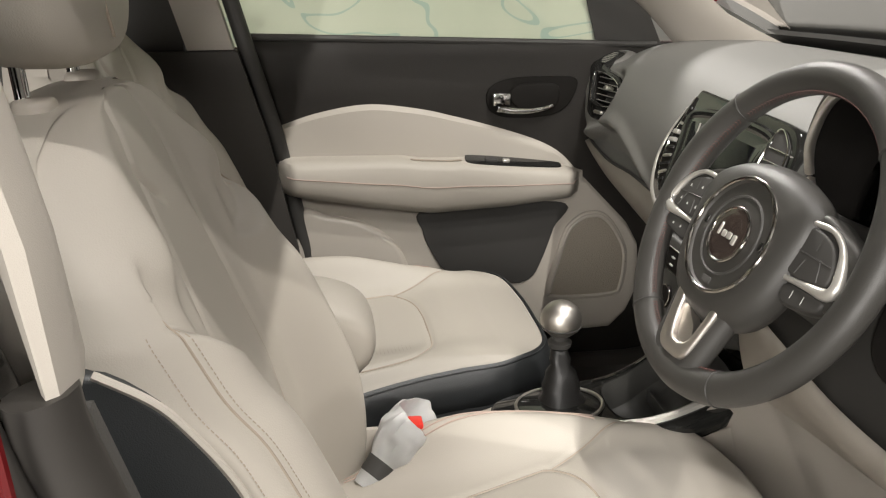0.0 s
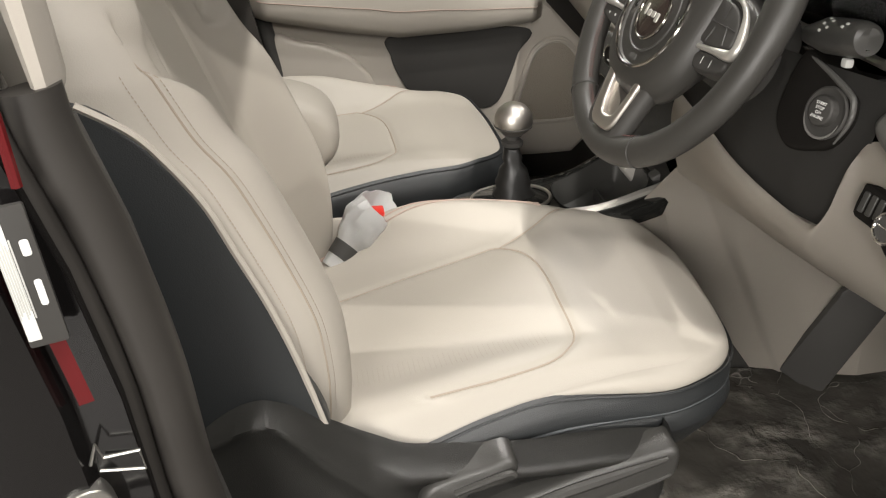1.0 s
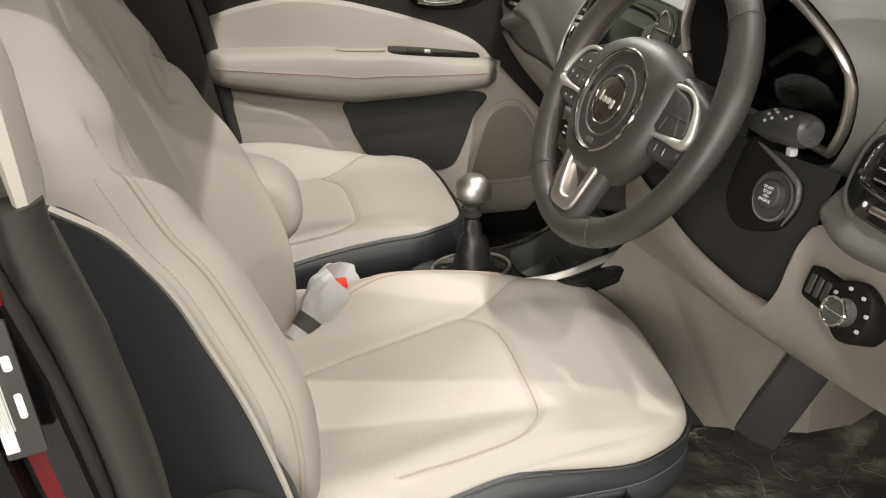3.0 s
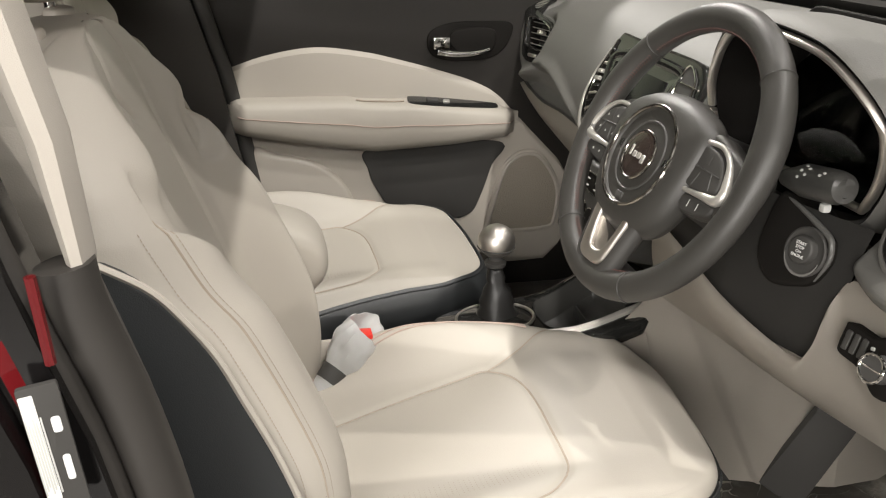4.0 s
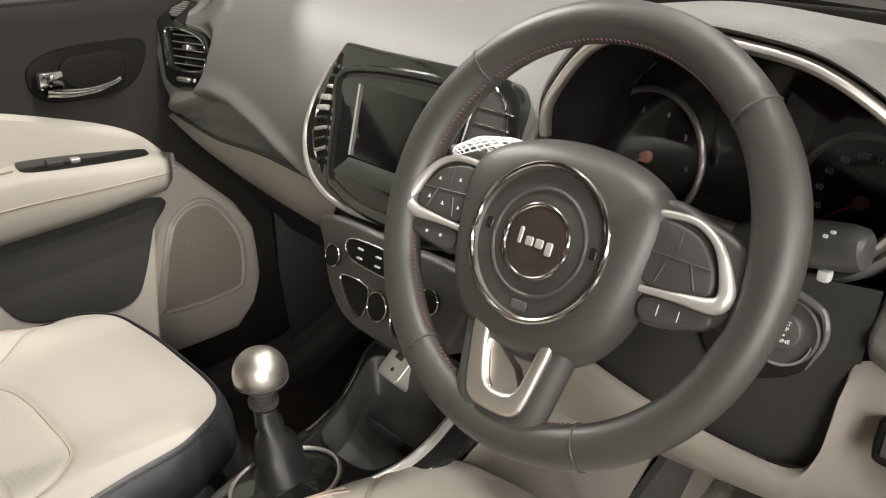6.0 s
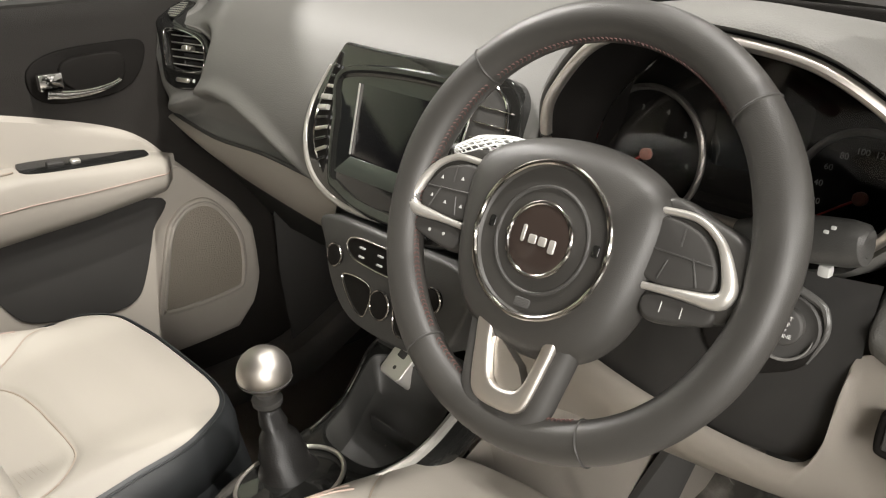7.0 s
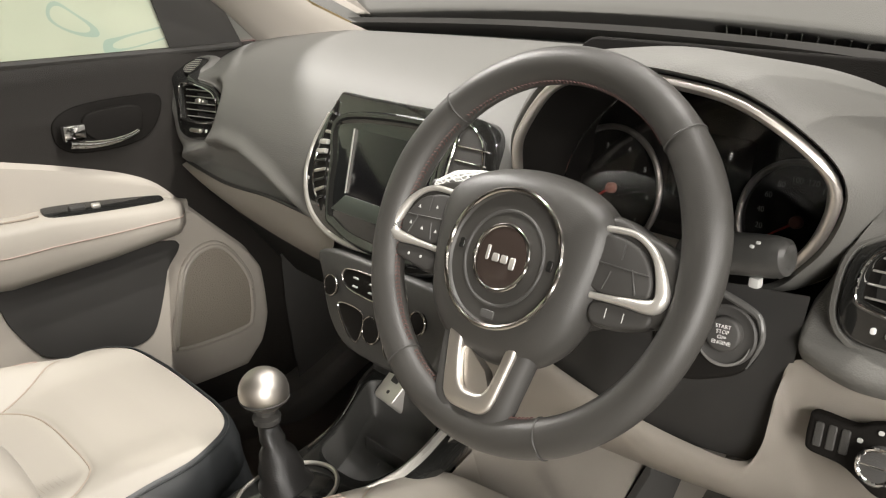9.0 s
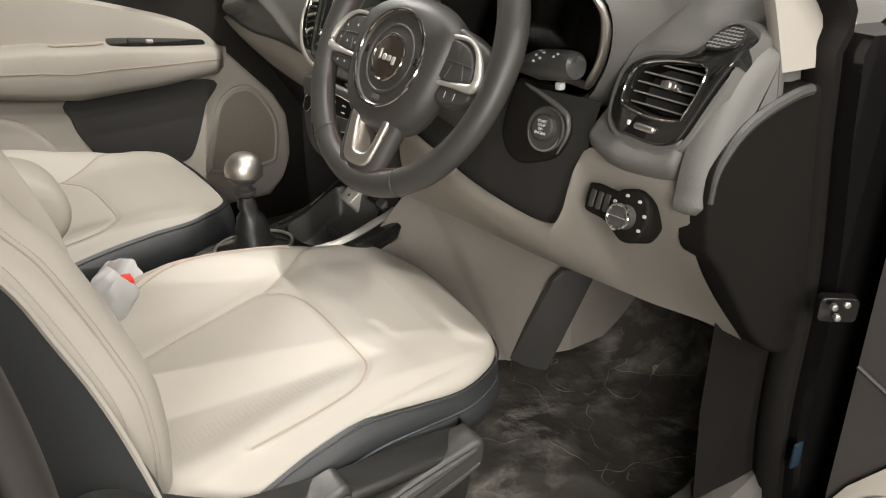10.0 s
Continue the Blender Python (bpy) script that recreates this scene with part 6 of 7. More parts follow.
part("deck_trim", tube([(x, y, deck_z(x) + 0.001) for x, y in curve_through([(-0.01, -0.112), (0.03, -0.119), (0.07, -0.116), (0.115, -0.104), (0.155, -0.090), (0.195, -0.064)], 30)], 0.0070, 8), PALE_SILVER, console, "chrome edge strip")
part("deck_trim", tube([(x, y, deck_z(x) + 0.003) for x, y in curve_through([(-0.01, 0.016), (0.043, 0.031), (0.087, 0.056), (0.134, 0.088), (0.17, 0.104)], 30)], 0.0022, 8), CHROME, console, "chrome edge strip")
part("deck_marker", slab(rounded(0.010, 0.005, 0.002), 0.001, -0.002, 0.0004, plane_at((0.150, -0.108, deck_z(0.15) + 0.0045), (1, 0.3, 0), (-0.3, 1, 0))), AMBER, console, "orange marker")
MU = plane_at((0.152, 0.040, 0.733), (-0.1, -1, 0), (0.75, 0.0, 0.66))
socket = part("media_socket", slab(rounded(0.046, 0.050, 0.008), 0.004, -0.03, 0.002, MU), PALE_SILVER, console, "silver socket plate under peeled film")
part("socket_hole", slab(rounded(0.016, 0.010, 0.002, cy=0.010), 0.0048, 0.0, 0.0005, MU), BLACK, socket)
part("socket_hole", slab(circle(0.003, 12, 0.002, -0.010), 0.0048, 0.0, 0.0005, MU), BLACK, socket)
part("mode_button", slab(rounded(0.026, 0.022, 0.004), 0.012, -0.03, 0.003, plane_at((0.165, -0.052, 0.735), (-0.1, -1, 0), (0.8, 0.0, 0.6))), DARK, console, "black rocker button")
part("stack_back", grid(lambda u, v: (0.150 + 0.075 * v - 0.06 * v * v * 1.9, 0.10 - 0.21 * u, 0.700 + 0.125 * v), 12, 10), BLACK, console, solid=0.01)
# padded armrest between the seats
nose = curve_through([(-0.62, 0.902), (-0.45, 0.902), (-0.395, 0.892), (-0.362, 0.872), (-0.347, 0.842), (-0.350, 0.812), (-0.366, 0.790), (-0.40, 0.782), (-0.62, 0.782)], 60)


def rest_ring(lat, shrink):
    c = np.array([-0.48, 0.842])
    return [(c[0] + (x - c[0]) * (1 - shrink * 0.30), lat, c[1] + (z - c[1]) * (1 - shrink)) for x, z in nose]


rest = part("centre_armrest", loft([rest_ring(y, k) for y, k in ((-0.070, 0.45), (-0.068, 0.28), (-0.062, 0.13), (-0.050, 0.04), (-0.03, 0.0), (0.0, -0.01), (0.03, 0.0), (0.048, 0.05), (0.058, 0.16), (0.064, 0.45))]), CREAM, console, "cream leather centre armrest", sharp=60)
for dz in (0.0, 0.008):
    part("armrest_stitch", tube([(-0.60, -0.0705, 0.822 + dz), (-0.42, -0.0700, 0.822 + dz), (-0.376, -0.064, 0.820 + dz), (-0.358, -0.048, 0.820 + dz), (-0.3470, -0.02, 0.820 + dz), (-0.3465, 0.03, 0.820 + dz)], 0.0010, 5), STITCH, rest, "red-beige stitch line")
part("armrest_box", box(-0.60, -0.42, -0.040, 0.030, 0.62, 0.790, 0.012), BLACK, console, "black storage box under the armrest")
# gear lever
part("boot_frame", tube([(-0.079 + 0.064 * math.cos(a), -0.045 + 0.052 * math.sin(a), 0.7125 + 0.05 * 0.066 * math.cos(a)) for a in np.linspace(0, 2 * math.pi, 60, endpoint=False)], 0.0029, 8, closed=True), SATIN, console, "satin oval frame")
part("boot_well", slab([(-0.079 + 0.063 * math.cos(a), -0.045 + 0.051 * math.sin(a)) for a in np.linspace(0, 2 * math.pi, 50, endpoint=False)], 0.712, 0.69, 0.002), PIANO, console)
lever = part("boot", loft([[(-0.070 + (w * math.cos(a) * 1.15) + dx, near(h, (0.71, 0.785), (-0.028, 0.012)) + w * math.sin(a) * (1 + 0.10 * math.sin(3 * a + 20 * h)), h) for a in np.linspace(0, 2 * math.pi, 40, endpoint=False)] for h, w, dx in ((0.700, 0.036, 0.0), (0.712, 0.031, 0.0), (0.722, 0.0245, 0.0), (0.730, 0.0255, 0.0), (0.741, 0.0215, 0.002), (0.747, 0.0205, 0.002), (0.757, 0.0125, 0.002), (0.763, 0.0145, 0.002), (0.773, 0.0120, 0.002), (0.781, 0.011, 0.003))]), material("soft_black_leather", (0.009, 0.0085, 0.008), 0.42, grain=0.15, grain_size=500), console, "black leather gear boot", sharp=60)
part("lever_collar", loft([[(-0.066 + r * math.cos(a), 0.012 + r * math.sin(a), h) for a in np.linspace(0, 2 * math.pi, 24, endpoint=False)] for h, r in ((0.778, 0.013), (0.781, 0.017), (0.788, 0.018), (0.792, 0.012), (0.797, 0.012), (0.799, 0.016), (0.805, 0.017), (0.808, 0.014))]), BLACK, lever, "ribbed black collar")
knob = part("gear_knob", loft([[(-0.066 + r * math.cos(a), 0.012 + r * math.sin(a), h) for a in np.linspace(0, 2 * math.pi, 40, endpoint=False)] for h, r in [(0.800, 0.016), (0.802, 0.0185), (0.8085, 0.0262)] + [(0.823 + 0.0305 * math.sin(t), 0.0312 * math.cos(t)) for t in np.linspace(-0.42, 1.5, 14)]]), material("satin_knob", (0.52, 0.49, 0.45), 0.42, metal=1.0), lever, "satin silver ball knob", sharp=60)
part("knob_band", tube([(-0.066 + 0.0303 * math.cos(a), 0.012 + 0.0303 * math.sin(a), 0.8145) for a in np.linspace(0, 2 * math.pi, 40, endpoint=False)], 0.0011, 6, closed=True), BLACK, lever, "dark band")


# cream side of the tunnel by the driver's feet, with its black foot pad
PAD_AT, PAD_OUT = Vector((0.440, -0.176, 0.481)), Vector((-0.336, -0.92, -0.2)).normalized()


def tunnel_side(u, v):
    """u forward, v downward."""
    top = Vector((near(u, (0, 0.5, 1), (0.105, 0.20, 0.42)), near(u, (0, 0.4, 0.75, 1), (-0.118, -0.140, -0.225, -0.300)), near(u, (0, 0.3, 1), (0.718, 0.795, 0.79))))
    low = Vector((near(u, (0, 0.5, 1), (0.355, 0.405, 0.500)), near(u, (0, 0.4, 1), (-0.112, -0.125, -0.232)), 0.382))
    p = top.lerp(low, v)
    p.y += 0.012 * math.sin(math.pi * v) * (1 - u)
    proud = (p - PAD_AT).dot(PAD_OUT) + 0.006
    if proud > 0 and p.x > 0.27:
        p -= PAD_OUT * proud * smooth(0.27, 0.36, p.x)
    return p


part("tunnel_side", grid(tunnel_side, 30, 30), CREAM_TRIM, console, "cream tunnel side panel", solid=0.006)
part("tunnel_return", loft([[tuple(tunnel_side(1, v)), tuple(tunnel_side(1, v) + Vector((0.30, 0.02, 0.0)))] for v in np.linspace(0, 1, 8)], closed=False), CREAM_TRIM, console, "cream side panel", solid=0.006)
part("console_side", loft([[(x, y - 0.006, deck_z(x) - 0.030), (x + 0.02, y + 0.0, deck_z(x) - 0.09), (x + 0.02, y + 0.02, 0.42)] for x, y in ((0.0, -0.126), (0.05, -0.140), (0.10, -0.134), (0.15, -0.122))], closed=False), CREAM_TRIM, console, "cream console side", solid=0.004)
foot = [(0.403, -0.122, 0.388), (0.455, -0.173, 0.358), (0.530, -0.209, 0.574), (0.515, -0.213, 0.600), (0.445, -0.214, 0.610), (0.428, -0.205, 0.590)]
fp = [Vector(p) for p in foot]
out = PAD_OUT
part("foot_pad", loft([[p + out * 0.0 for p in fp], [p + out * 0.010 for p in fp], [PAD_AT.lerp(p, 0.96) + out * 0.013 for p in fp]]), BLACK, console, "black rubber foot rest pad")
part("clutch_pedal", box(0.62, 0.64, -0.32, -0.26, 0.50, 0.56, 0.006), BLACK, console)
nest(console)

# ---- seat belt buckle in a plastic bag ----
buckle = thing("wrapped_buckle", (-0.345, -0.115, 0.66), "seat belt buckle wrapped in a white plastic bag", "buckle")
base, tip = Vector((-0.372, -0.135, 0.655)), Vector((-0.290, -0.085, 0.735))
axis_dir = (tip - base).normalized()
far = (Vector((0, 1, 0)) - axis_dir * axis_dir.y).normalized()
wide = far.cross(axis_dir)


def bag_ring(t, grow=1.0, fold=1.0):
    r = grow * near(t, (0, 0.12, 0.24, 0.36, 0.50, 0.66, 0.85, 1.0), (0.019, 0.021, 0.0225, 0.0235, 0.034, 0.0385, 0.0370, 0.0335))
    ring = []
    for a in np.linspace(0, 2 * math.pi, 48, endpoint=False):
        crumple = 0.16 * noise.noise(Vector((1.5 * math.cos(a), 1.5 * math.sin(a), 3 * t))) + 0.10 * noise.noise(Vector((4 * math.cos(a), 4 * math.sin(a), 4 * t + 7)))
        k = r * (1 + fold * crumple * smooth(0.30, 0.55, t))
        rise = smooth(0.55, 1.0, t) * (0.030 * max(0.0, math.sin(a + 0.3)) ** 1.4 - 0.012 * max(0.0, -math.sin(a)) + 0.006 * noise.noise(Vector((2.5 * math.cos(a), 2.5 * math.sin(a), 3.0))))
        ring.append(base.lerp(tip, t * 0.94) + wide * (k * math.cos(a)) + far * (0.80 * k * math.sin(a)) + axis_dir * rise)
    return ring


bag = part("bag", loft([bag_ring(t) for t in np.linspace(0, 1, 26)] + [bag_ring(1.0, 0.94), bag_ring(0.80, 0.88)], caps=False), WHITE_BAG, buckle, "crumpled white plastic bag", solid=0.001, sharp=40)
part("tape", loft([bag_ring(t, 1.06, 0.0) for t in (0.16, 0.20, 0.30, 0.36)]), BLACK, buckle, "black tape")
part("release_button", box(-0.322, -0.288, -0.106, -0.080, 0.716, 0.731, 0.003), RED_BUTTON, buckle, "red release button")
part("belt_stalk", tube([base - Vector((0.03, 0.01, 0.06)), base + Vector((0.01, 0.005, 0.01))], 0.014, 8, flat=0.5), BLACK, buckle)
settle(buckle)

# ---- passenger door, closed ----
door = thing("passenger_door", (-0.1, 0.72, 0.42), "closed front door with dark upper trim, cream armrest and film-covered glass", "car door")


def door_y(x, z):
    """Inner surface of the door trim."""
    return near(z, (0.40, 0.60, 0.80, 0.95, 1.05, 1.13, 1.162), (0.690, 0.694, 0.700, 0.703, 0.704, 0.712, 0.728)) + 0.014 * smooth(0.15, 0.35, x)


part("door_trim", grid(lambda u, v: (-0.545 + 0.93 * u, door_y(-0.545 + 0.93 * u, 0.42 + 0.745 * v - 0.022 * u * v), 0.42 + 0.745 * v + (0.012 - 0.024 * u) * v), 60, 60), DOOR_DARK, door, "brown-black door trim", solid=0.02)
part("door_shell", box(-0.60, 0.45, 0.755, 0.80, 0.35, 1.15, 0.01), RED, door, "red outer door skin")


def on_door(outline, lift, drop, bevel, mat, label, name, dome=0.0, n=80, parent=door):
    """A panel of that outline (x, z) that follows the door's inner surface."""
    q = curve_through(outline, n, True)
    bm = slab([(-x, z) for x, z in q], lift, -drop, bevel, None, dome)
    for v in bm.verts:
        x, z, h = -v.co.x, v.co.y, v.co.z
        v.co = (x, door_y(x, z) - h, z)
    return part(name, bm, mat, parent, label)


def patch_on_door(x0, x1, low, high, lift, mat, label, name, n=50, m=14, parent=door):
    """A panel between two edges (functions of x) that follows the door and stands lift proud of it."""
    def f(u, v):
        x = x0 + (x1 - x0) * u
        z = low(x) + (high(x) - low(x)) * v
        edge = min(u * (x1 - x0), (1 - u) * (x1 - x0), v * (high(x) - low(x)), (1 - v) * (high(x) - low(x)))
        return (x, door_y(x, z) - lift * smooth(-0.001, 0.012, edge) + 0.002, z)
    return part(name, grid(f, n, m), mat, parent, label)


top_edge = curve_through([(-0.508, 0.986), (-0.414, 1.017), (-0.307, 1.034), (-0.20, 1.023), (-0.125, 1.006), (-0.03, 0.980), (0.064, 0.949), (0.12, 0.918), (0.165, 0.872), (0.20, 0.835)], 80)
up = lambda x: near(x, top_edge[:, 0], top_edge[:, 1])
patch_on_door(-0.508, 0.195, lambda x: 0.84, up, 0.012, CREAM, "padded cream leather door insert", "door_insert", 70, 16)
# lower cream panel round the black map pocket
front = curve_through([(0.165, 0.872), (0.215, 0.822), (0.285, 0.752), (0.322, 0.690), (0.325, 0.60), (0.300, 0.525), (0.255, 0.488)], 40)


def lower_top(x):
    return near(x, (-0.5, 0.15, 0.17, 0.215, 0.285, 0.322, 0.326), (0.86, 0.86, 0.868, 0.822, 0.752, 0.690, 0.60))


patch_on_door(-0.50, 0.325, lambda x: near(x, (-0.5, 0.10, 0.26, 0.30, 0.325), (0.47, 0.488, 0.488, 0.525, 0.59)), lower_top, 0.010, CREAM_TRIM, "cream lower door panel", "lower_panel", 90, 40)
on_door([(-0.178, 0.800), (-0.190, 0.748), (-0.165, 0.690), (-0.130, 0.648), (-0.05, 0.628), (0.020, 0.618), (0.060, 0.630), (0.082, 0.668), (0.108, 0.745), (0.122, 0.806)], 0.0125, 0.0, 0.002, BLACK, "black map pocket", "map_pocket")
on_door([(-0.46, 0.50), (-0.46, 0.79), (-0.40, 0.795), (-0.32, 0.775), (-0.255, 0.73), (-0.22, 0.66), (-0.20, 0.56), (-0.20, 0.50)], 0.022, 0.0, 0.012, CREAM_TRIM, "cream moulded bulge", "panel_bulge")
on_door([(0.094, 0.590), (0.112, 0.665), (0.134, 0.740), (0.162, 0.772), (0.192, 0.783), (0.226, 0.777), (0.258, 0.745), (0.287, 0.690), (0.291, 0.640), (0.284, 0.595), (0.266, 0.574), (0.18, 0.571), (0.108, 0.576)], 0.016, 0.0, 0.004, CREAM_TRIM, "cream speaker frame", "speaker_frame")
grille = on_door([(0.103, 0.594), (0.120, 0.665), (0.141, 0.735), (0.165, 0.763), (0.192, 0.773), (0.222, 0.768), (0.250, 0.740), (0.278, 0.688), (0.281, 0.640), (0.275, 0.600), (0.261, 0.583), (0.18, 0.580), (0.112, 0.584)], 0.0175, 0.0, 0.003, material("speaker_mesh", (0.28, 0.245, 0.20), 0.6, grain=1.0, grain_size=420, vary=0.1), "beige speaker mesh", "speaker_grille")
part("speaker_frame_edge", tube([(x, door_y(x, z) - 0.0165, z) for x, z in curve_through([(0.103, 0.594), (0.120, 0.665), (0.141, 0.735), (0.165, 0.763), (0.192, 0.773), (0.222, 0.768), (0.250, 0.740), (0.278, 0.688), (0.281, 0.640), (0.275, 0.600), (0.261, 0.583), (0.18, 0.580), (0.112, 0.584)], 80, True)], 0.0046, 8, closed=True), CREAM_TRIM, door, "raised cream rim")


# armrest: a bolster along the door with a grab notch, switch plate and stitch line
def arm_section(x):
    k = smooth(-0.52, -0.46, x) * (1 - smooth(0.125, 0.170, x))
    top = near(x, (-0.50, -0.24, -0.20, -0.13, -0.105, 0.12, 0.17), (0.922, 0.920, 0.914, 0.911, 0.912, 0.890, 0.872))
    low = near(x, (-0.50, -0.30, -0.175, 0.0, 0.16), (0.850, 0.815, 0.798, 0.808, 0.826))
    out = 0.058 * k + 0.006
    y0 = door_y(x, 0.86)
    return [(x, y0 + 0.01, top + 0.004), (x, y0 - out * 0.55, top + 0.004), (x, y0 - out * 0.92, top - 0.002), (x, y0 - out * 1.02, top - 0.014), (x, y0 - out * 1.05, (top + low) / 2 + 0.010), (x, y0 - out * 1.035, (top + low) / 2), (x, y0 - out * 1.0, low + 0.022), (x, y0 - out * 0.75, low + 0.004), (x, y0 - out * 0.3, low), (x, y0 + 0.01, low)]


arm = part("armrest", loft([arm_section(x) for x in np.linspace(-0.505, 0.172, 90)]), CREAM, door, "cream padded armrest", sharp=50)
part("arm_stitch", tube([(x, arm_section(x)[4][1] - 0.0006, arm_section(x)[4][2] - 0.002) for x in np.linspace(-0.48, 0.155, 60)], 0.0013, 5), STITCH, arm, "red-beige stitch line")
part("arm_gap", tube([(x, arm_section(x)[1][1] - 0.006, arm_section(x)[1][2] + 0.0006) for x in np.linspace(-0.22, -0.11, 20)], 0.002, 5), SEAM, arm)
plate = [(-0.102, 0.010), (-0.09, 0.019), (0.0, 0.020), (0.10, 0.014), (0.112, 0.006), (0.10, -0.006), (0.0, -0.014), (-0.09, -0.014)]
MP = plane_at((0.0, 0.664, 0.9045), (1, 0, -0.09), (0, 1, 0.40))
switches = part("switch_plate", slab(curve_through(plate, 60, True), 0.004, -0.01, 0.002, MP), PIANO, door, "gloss black window switch plate")
part("window_switch", slab(rounded(0.028, 0.012, 0.003, cx=-0.045, cy=0.003), 0.010, 0.0, 0.003, MP), BLACK, switches)
part("window_switch", slab(rounded(0.016, 0.010, 0.003, cx=-0.012, cy=0.003), 0.009, 0.0, 0.003, MP), PALE_SILVER, switches)
# inner handle; the depth of its scoop is only a raised plate painted black
bowl = on_door([(-0.05, 1.030), (-0.045, 1.062), (0.0, 1.082), (0.09, 1.086), (0.148, 1.080), (0.142, 1.040), (0.115, 1.010), (0.07, 0.998), (0.0, 0.998), (-0.035, 1.008)], 0.005, 0.0, 0.003, CAP_BLACK, "dark handle surround", "handle_surround")
on_door([(0.0, 1.040), (0.01, 1.066), (0.06, 1.072), (0.105, 1.066), (0.108, 1.035), (0.09, 1.016), (0.03, 1.014)], 0.0115, 0.0, 0.004, CAP_BLACK, "black plate in place of the handle recess", "handle_scoop", parent=bowl)
hx = [(-0.030, 0.680, 1.024), (0.0, 0.676, 1.018), (0.04, 0.674, 1.017), (0.075, 0.676, 1.022), (0.090, 0.679, 1.027)]
part("door_handle", tube(curve_through(hx, 30), [0.012, 0.012] + list(np.linspace(0.0105, 0.005, 28)), 10, flat=0.8), CHROME, bowl, "chrome pull handle")
part("lock_tab", box(-0.042, -0.004, 0.668, 0.694, 1.028, 1.056, 0.005), CHROME, bowl, "chrome lock tab")
# glass under milky film, black mirror corner, and a printed mark
part("window_pane", loft([[(-0.60, 0.733, 1.15), (0.205, 0.735, 1.14), (0.10, 0.665, 1.42), (-0.05, 0.63, 1.53), (-0.68, 0.64, 1.53)], [(-0.60, 0.737, 1.15), (0.205, 0.739, 1.14), (0.10, 0.669, 1.42), (-0.05, 0.634, 1.53), (-0.68, 0.644, 1.53)]]), FILM_GLASS, door, "side glass under milky protective film")
part("mirror_corner", loft([[(0.196, 0.728 + k, 1.150), (0.345, 0.728 + k, 1.145), (0.30, 0.705 + k, 1.22), (0.15, 0.69 + k, 1.34), (0.155, 0.70 + k, 1.26)] for k in (0.0, 0.02)]), BLACK, door, "black mirror corner trim")
part("belt_strip", tube([(x, 0.722, 1.172 - 0.026 * (x + 0.55)) for x in np.linspace(-0.56, 0.33, 20)], 0.007, 8), BLACK, door)
for k in range(3):
    part("glass_print", box(-0.534, -0.512 + 0.004 * (k % 2), 0.7305, 0.7315, 1.222 - 0.013 * k, 1.226 - 0.013 * k, 0), GREY_MARK, door)
nest(door)

# ---- latch striker and labels at the jamb ----
striker = thing("door_striker", (-0.585, -0.70, 0.80), "zinc-plated door striker loop bolted to the black jamb", "door striker")
MK = plane_at((-0.590, -0.748, 0.765), (0.95, 0.30, 0), (-0.12, 0, 0.99))
part("striker_plate", slab(curve_through([(-0.014, 0.040), (0.000, 0.050), (0.018, 0.046), (0.026, 0.024), (0.026, -0.006), (0.022, -0.030), (0.008, -0.034), (-0.004, -0.010), (-0.016, 0.010)], 60, True), 0.013, -0.012, 0.002, MK), ZINC, striker, "zinc striker plate")
part("striker_loop", tube([MK @ Vector(p) for p in curve_through([(0.006, 0.012, 0.0), (0.020, 0.014, 0.018), (0.038, 0.015, 0.026), (0.044, 0.006, 0.028), (0.036, -0.020, 0.026), (0.018, -0.028, 0.018), (-0.004, -0.028, 0.0)], 40)], 0.0048, 10), ZINC, striker, "bright steel loop")
for y in (0.034, -0.020):
    part("bolt", slab(circle(0.0085, 6, 0.006 + 0.1 * (0.03 - y), y), 0.019, 0.0, 0.002, MK), ZINC, striker, "hex bolt")
part("wire_bracket", tube([MK @ Vector(p) for p in ((0.012, 0.068, 0.004), (0.018, 0.088, 0.008), (0.022, 0.076, 0.010), (0.048, 0.078, 0.016), (0.050, 0.060, 0.016), (0.018, 0.062, 0.006))], 0.0015, 6), ZINC, striker, "bent wire clip")
settle(striker)

sticker = thing("jamb_label", (-0.59, -0.742, 0.95), "black and white adhesive label with unreadable print", "label")
ME = plane_at((-0.588, -0.7545, 1.003), (0.98, 0.18, 0.10), (-0.12, 0, 0.99))
part("label_base", slab(rounded(0.026, 0.105, 0.002), 0.0008, -0.004, 0.0003, ME), BLACK, sticker, "black label")
part("label_white", slab(rounded(0.009, 0.094, 0.001, cx=-0.008), 0.0013, 0.0, 0.0002, ME), PAPER, sticker, "white printed strip")
for k in range(7):
    part("print_bar", slab(rounded(0.0012, 0.060 - 0.006 * (k % 3), 0.0004, cx=-0.012 + 0.0016 * k, cy=0.0), 0.0015, 0.001, 0.0001, ME), GREY_MARK, sticker)
part("emblem_bar", slab(rounded(0.006, 0.012, 0.002, cx=0.006, cy=0.022), 0.0014, 0.0, 0.0002, ME), WHITE_MARK, sticker)
part("emblem_bar", slab(rounded(0.005, 0.020, 0.002, cx=0.006, cy=-0.012), 0.0014, 0.0, 0.0002, ME), WHITE_MARK, sticker)
settle(sticker)

# ---- driver's door, open ----
open_door = thing("driver_door", (0.50, -0.95, 0.42), "open driver door edge with black hinge side and cream speaker panel", "car door")
hinge = Vector((0.435, -0.775, 0))
away = Vector((0.34, -0.94, 0))
inside = Vector((-0.94, -0.34, 0))


def at_door(d, h, z):
    p = hinge + away * d + inside * h
    return (p.x, p.y, z)


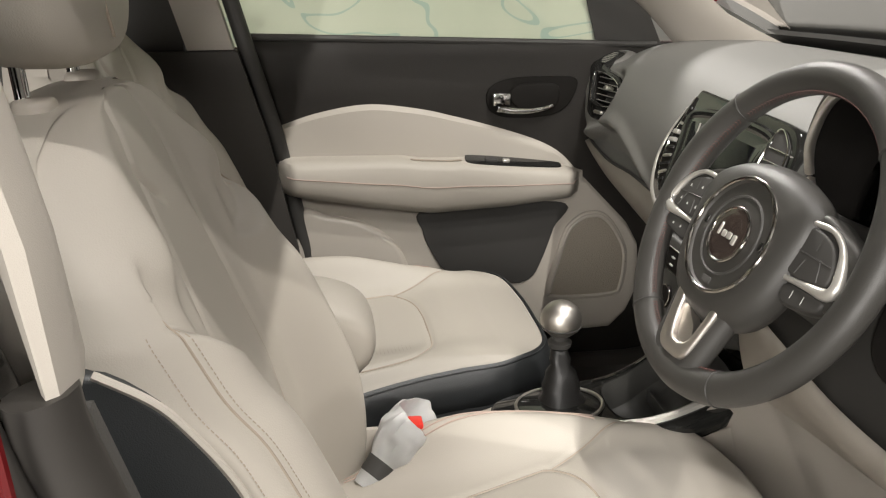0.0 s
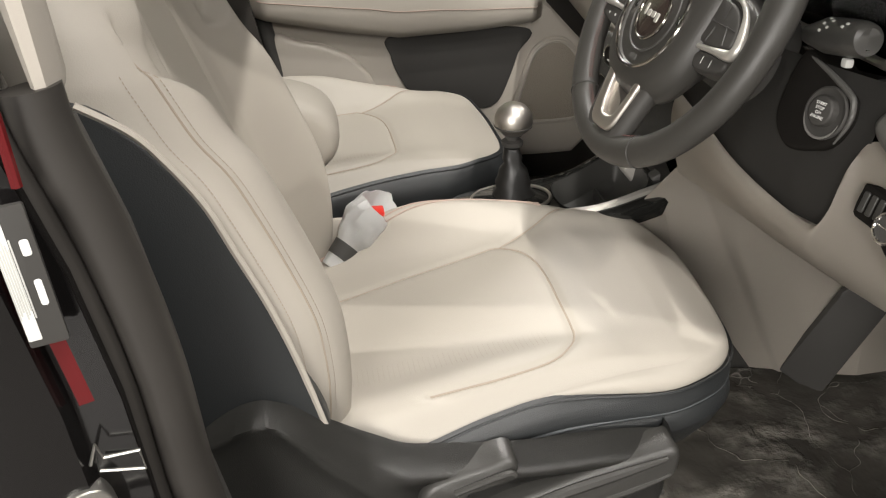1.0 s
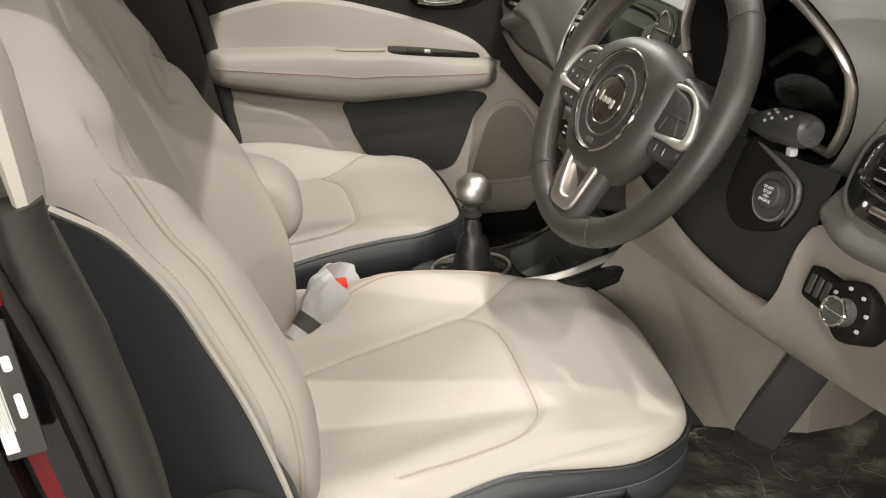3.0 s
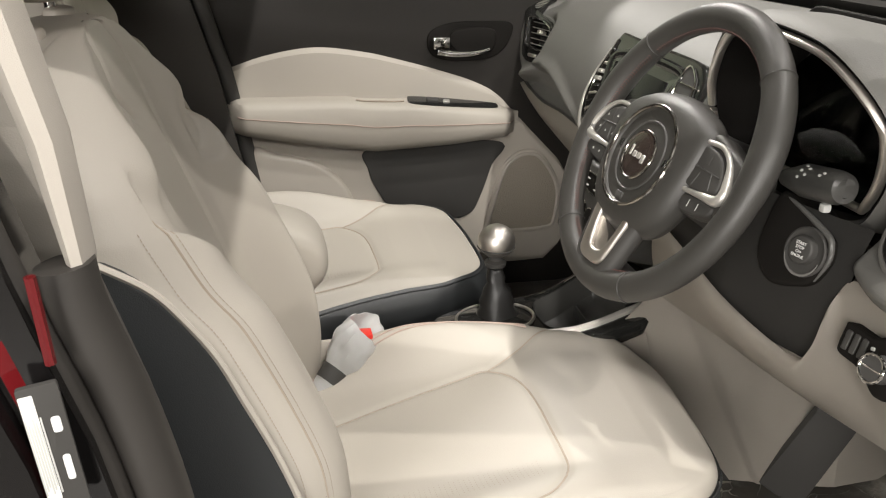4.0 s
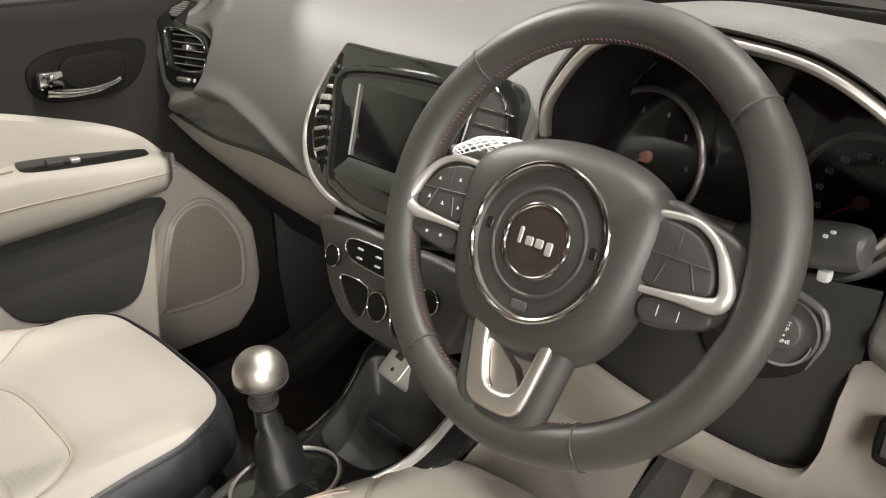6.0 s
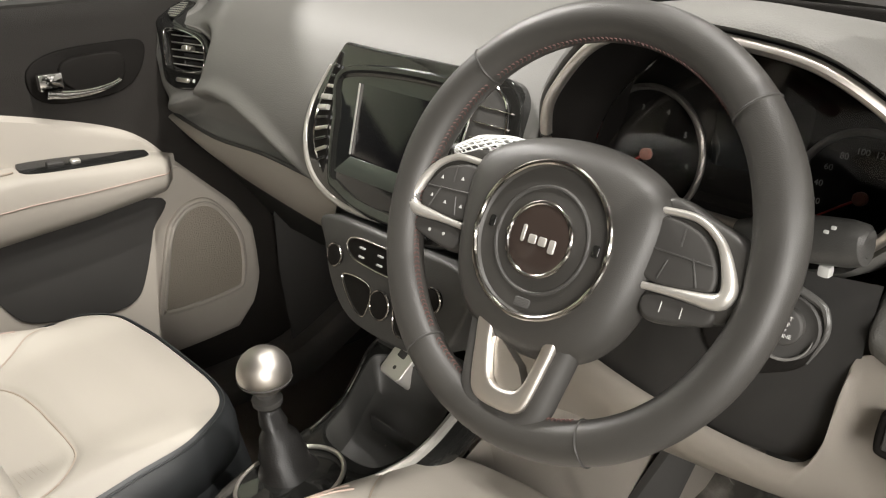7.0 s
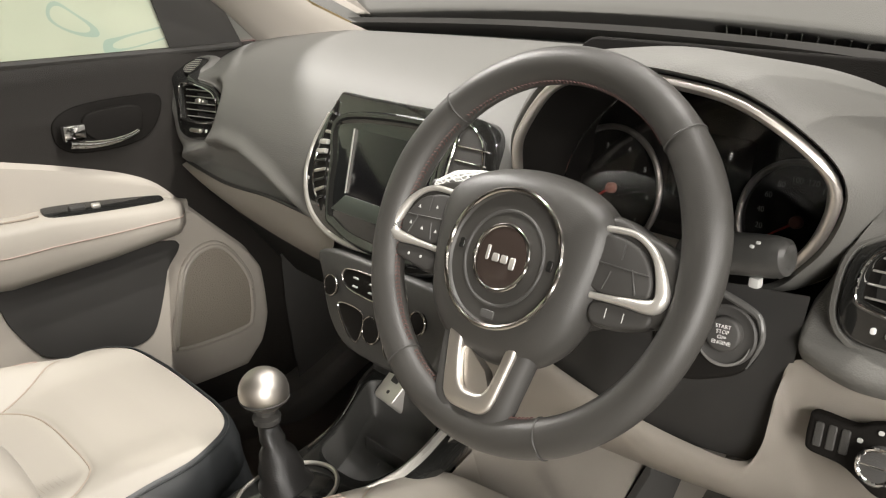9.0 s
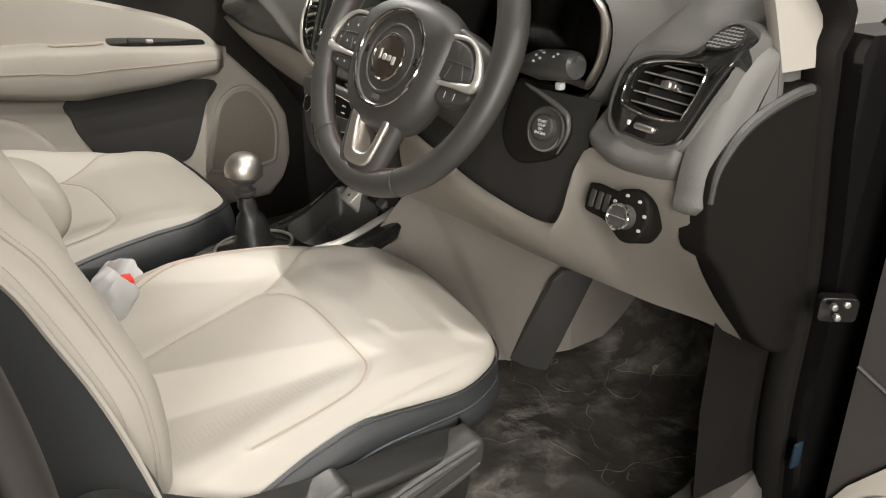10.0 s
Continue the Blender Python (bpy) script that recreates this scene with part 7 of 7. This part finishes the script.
part("door_panel", loft([[at_door(d, 0.0, 0.44), at_door(d, 0.0, 1.15), at_door(d, -0.09, 1.12), at_door(d, -0.10, 0.40)] for d in (0.02, 0.10, 0.95)]), DOOR_DARK, open_door, "dark door inner panel")
part("outer_skin", loft([[at_door(d, -0.10, 0.36), at_door(d, -0.10, 1.15), at_door(d, -0.13, 1.10), at_door(d, -0.14, 0.36)] for d in (-0.02, 0.3, 1.0)]), RED, open_door, "red outer skin")


def lower_cream(u, v):
    d = 0.0 + 0.85 * u
    top = near(d, (0.0, 0.04, 0.10, 0.30, 0.9), (0.44, 0.525, 0.60, 0.70, 0.72))
    return at_door(d, 0.008 + 0.008 * math.sin(math.pi * v), 0.42 + (top - 0.42) * v)


part("lower_panel", grid(lower_cream, 40, 12), CREAM_TRIM, open_door, "cream lower door panel")
mesh_o = curve_through([(0.045, 0.44), (0.065, 0.515), (0.11, 0.545), (0.20, 0.57), (0.28, 0.55), (0.28, 0.44)], 50, True)
part("speaker_frame", tube([at_door(d, 0.019, z) for d, z in mesh_o], 0.005, 8, closed=True), material("grey_frame", (0.25, 0.24, 0.23), 0.5), open_door, "grey speaker frame")
part("speaker_grille", loft([[at_door(d, 0.012, z) for d, z in mesh_o], [at_door(d, 0.017, z) for d, z in mesh_o]]), CREAM_TRIM, open_door, "cream speaker mesh")
part("panel_gap", tube([at_door(0.02, 0.004, 0.71), at_door(0.10, 0.004, 0.66), at_door(0.4, 0.004, 0.60)], 0.003, 6), BLACK, open_door)
part("hinge_plate", slab(rounded(0.05, 0.034, 0.008), 0.006, -0.01, 0.002, plane_at((0.405, -0.768, 0.792), (0.8, -0.6, 0), (0, 0, 1))), BLACK_PAINT, open_door, "dark painted hinge plate")
for x, z in ((0.388, 0.802), (0.398, 0.785), (0.412, 0.800)):
    part("hinge_bolt", slab(circle(0.0048, 6), 0.008, 0.0, 0.002, plane_at((x, -0.772 - 0.1 * (x - 0.39), z), (0.8, -0.6, 0), (0, 0, 1))), ZINC, open_door, "worn hinge bolt")
part("blue_tape", box(0.420, 0.438, -0.748, -0.744, 0.520, 0.560, 0.001), material("blue_tape", (0.015, 0.03, 0.045), 0.4), open_door, "scrap of blue tape")
settle(open_door)
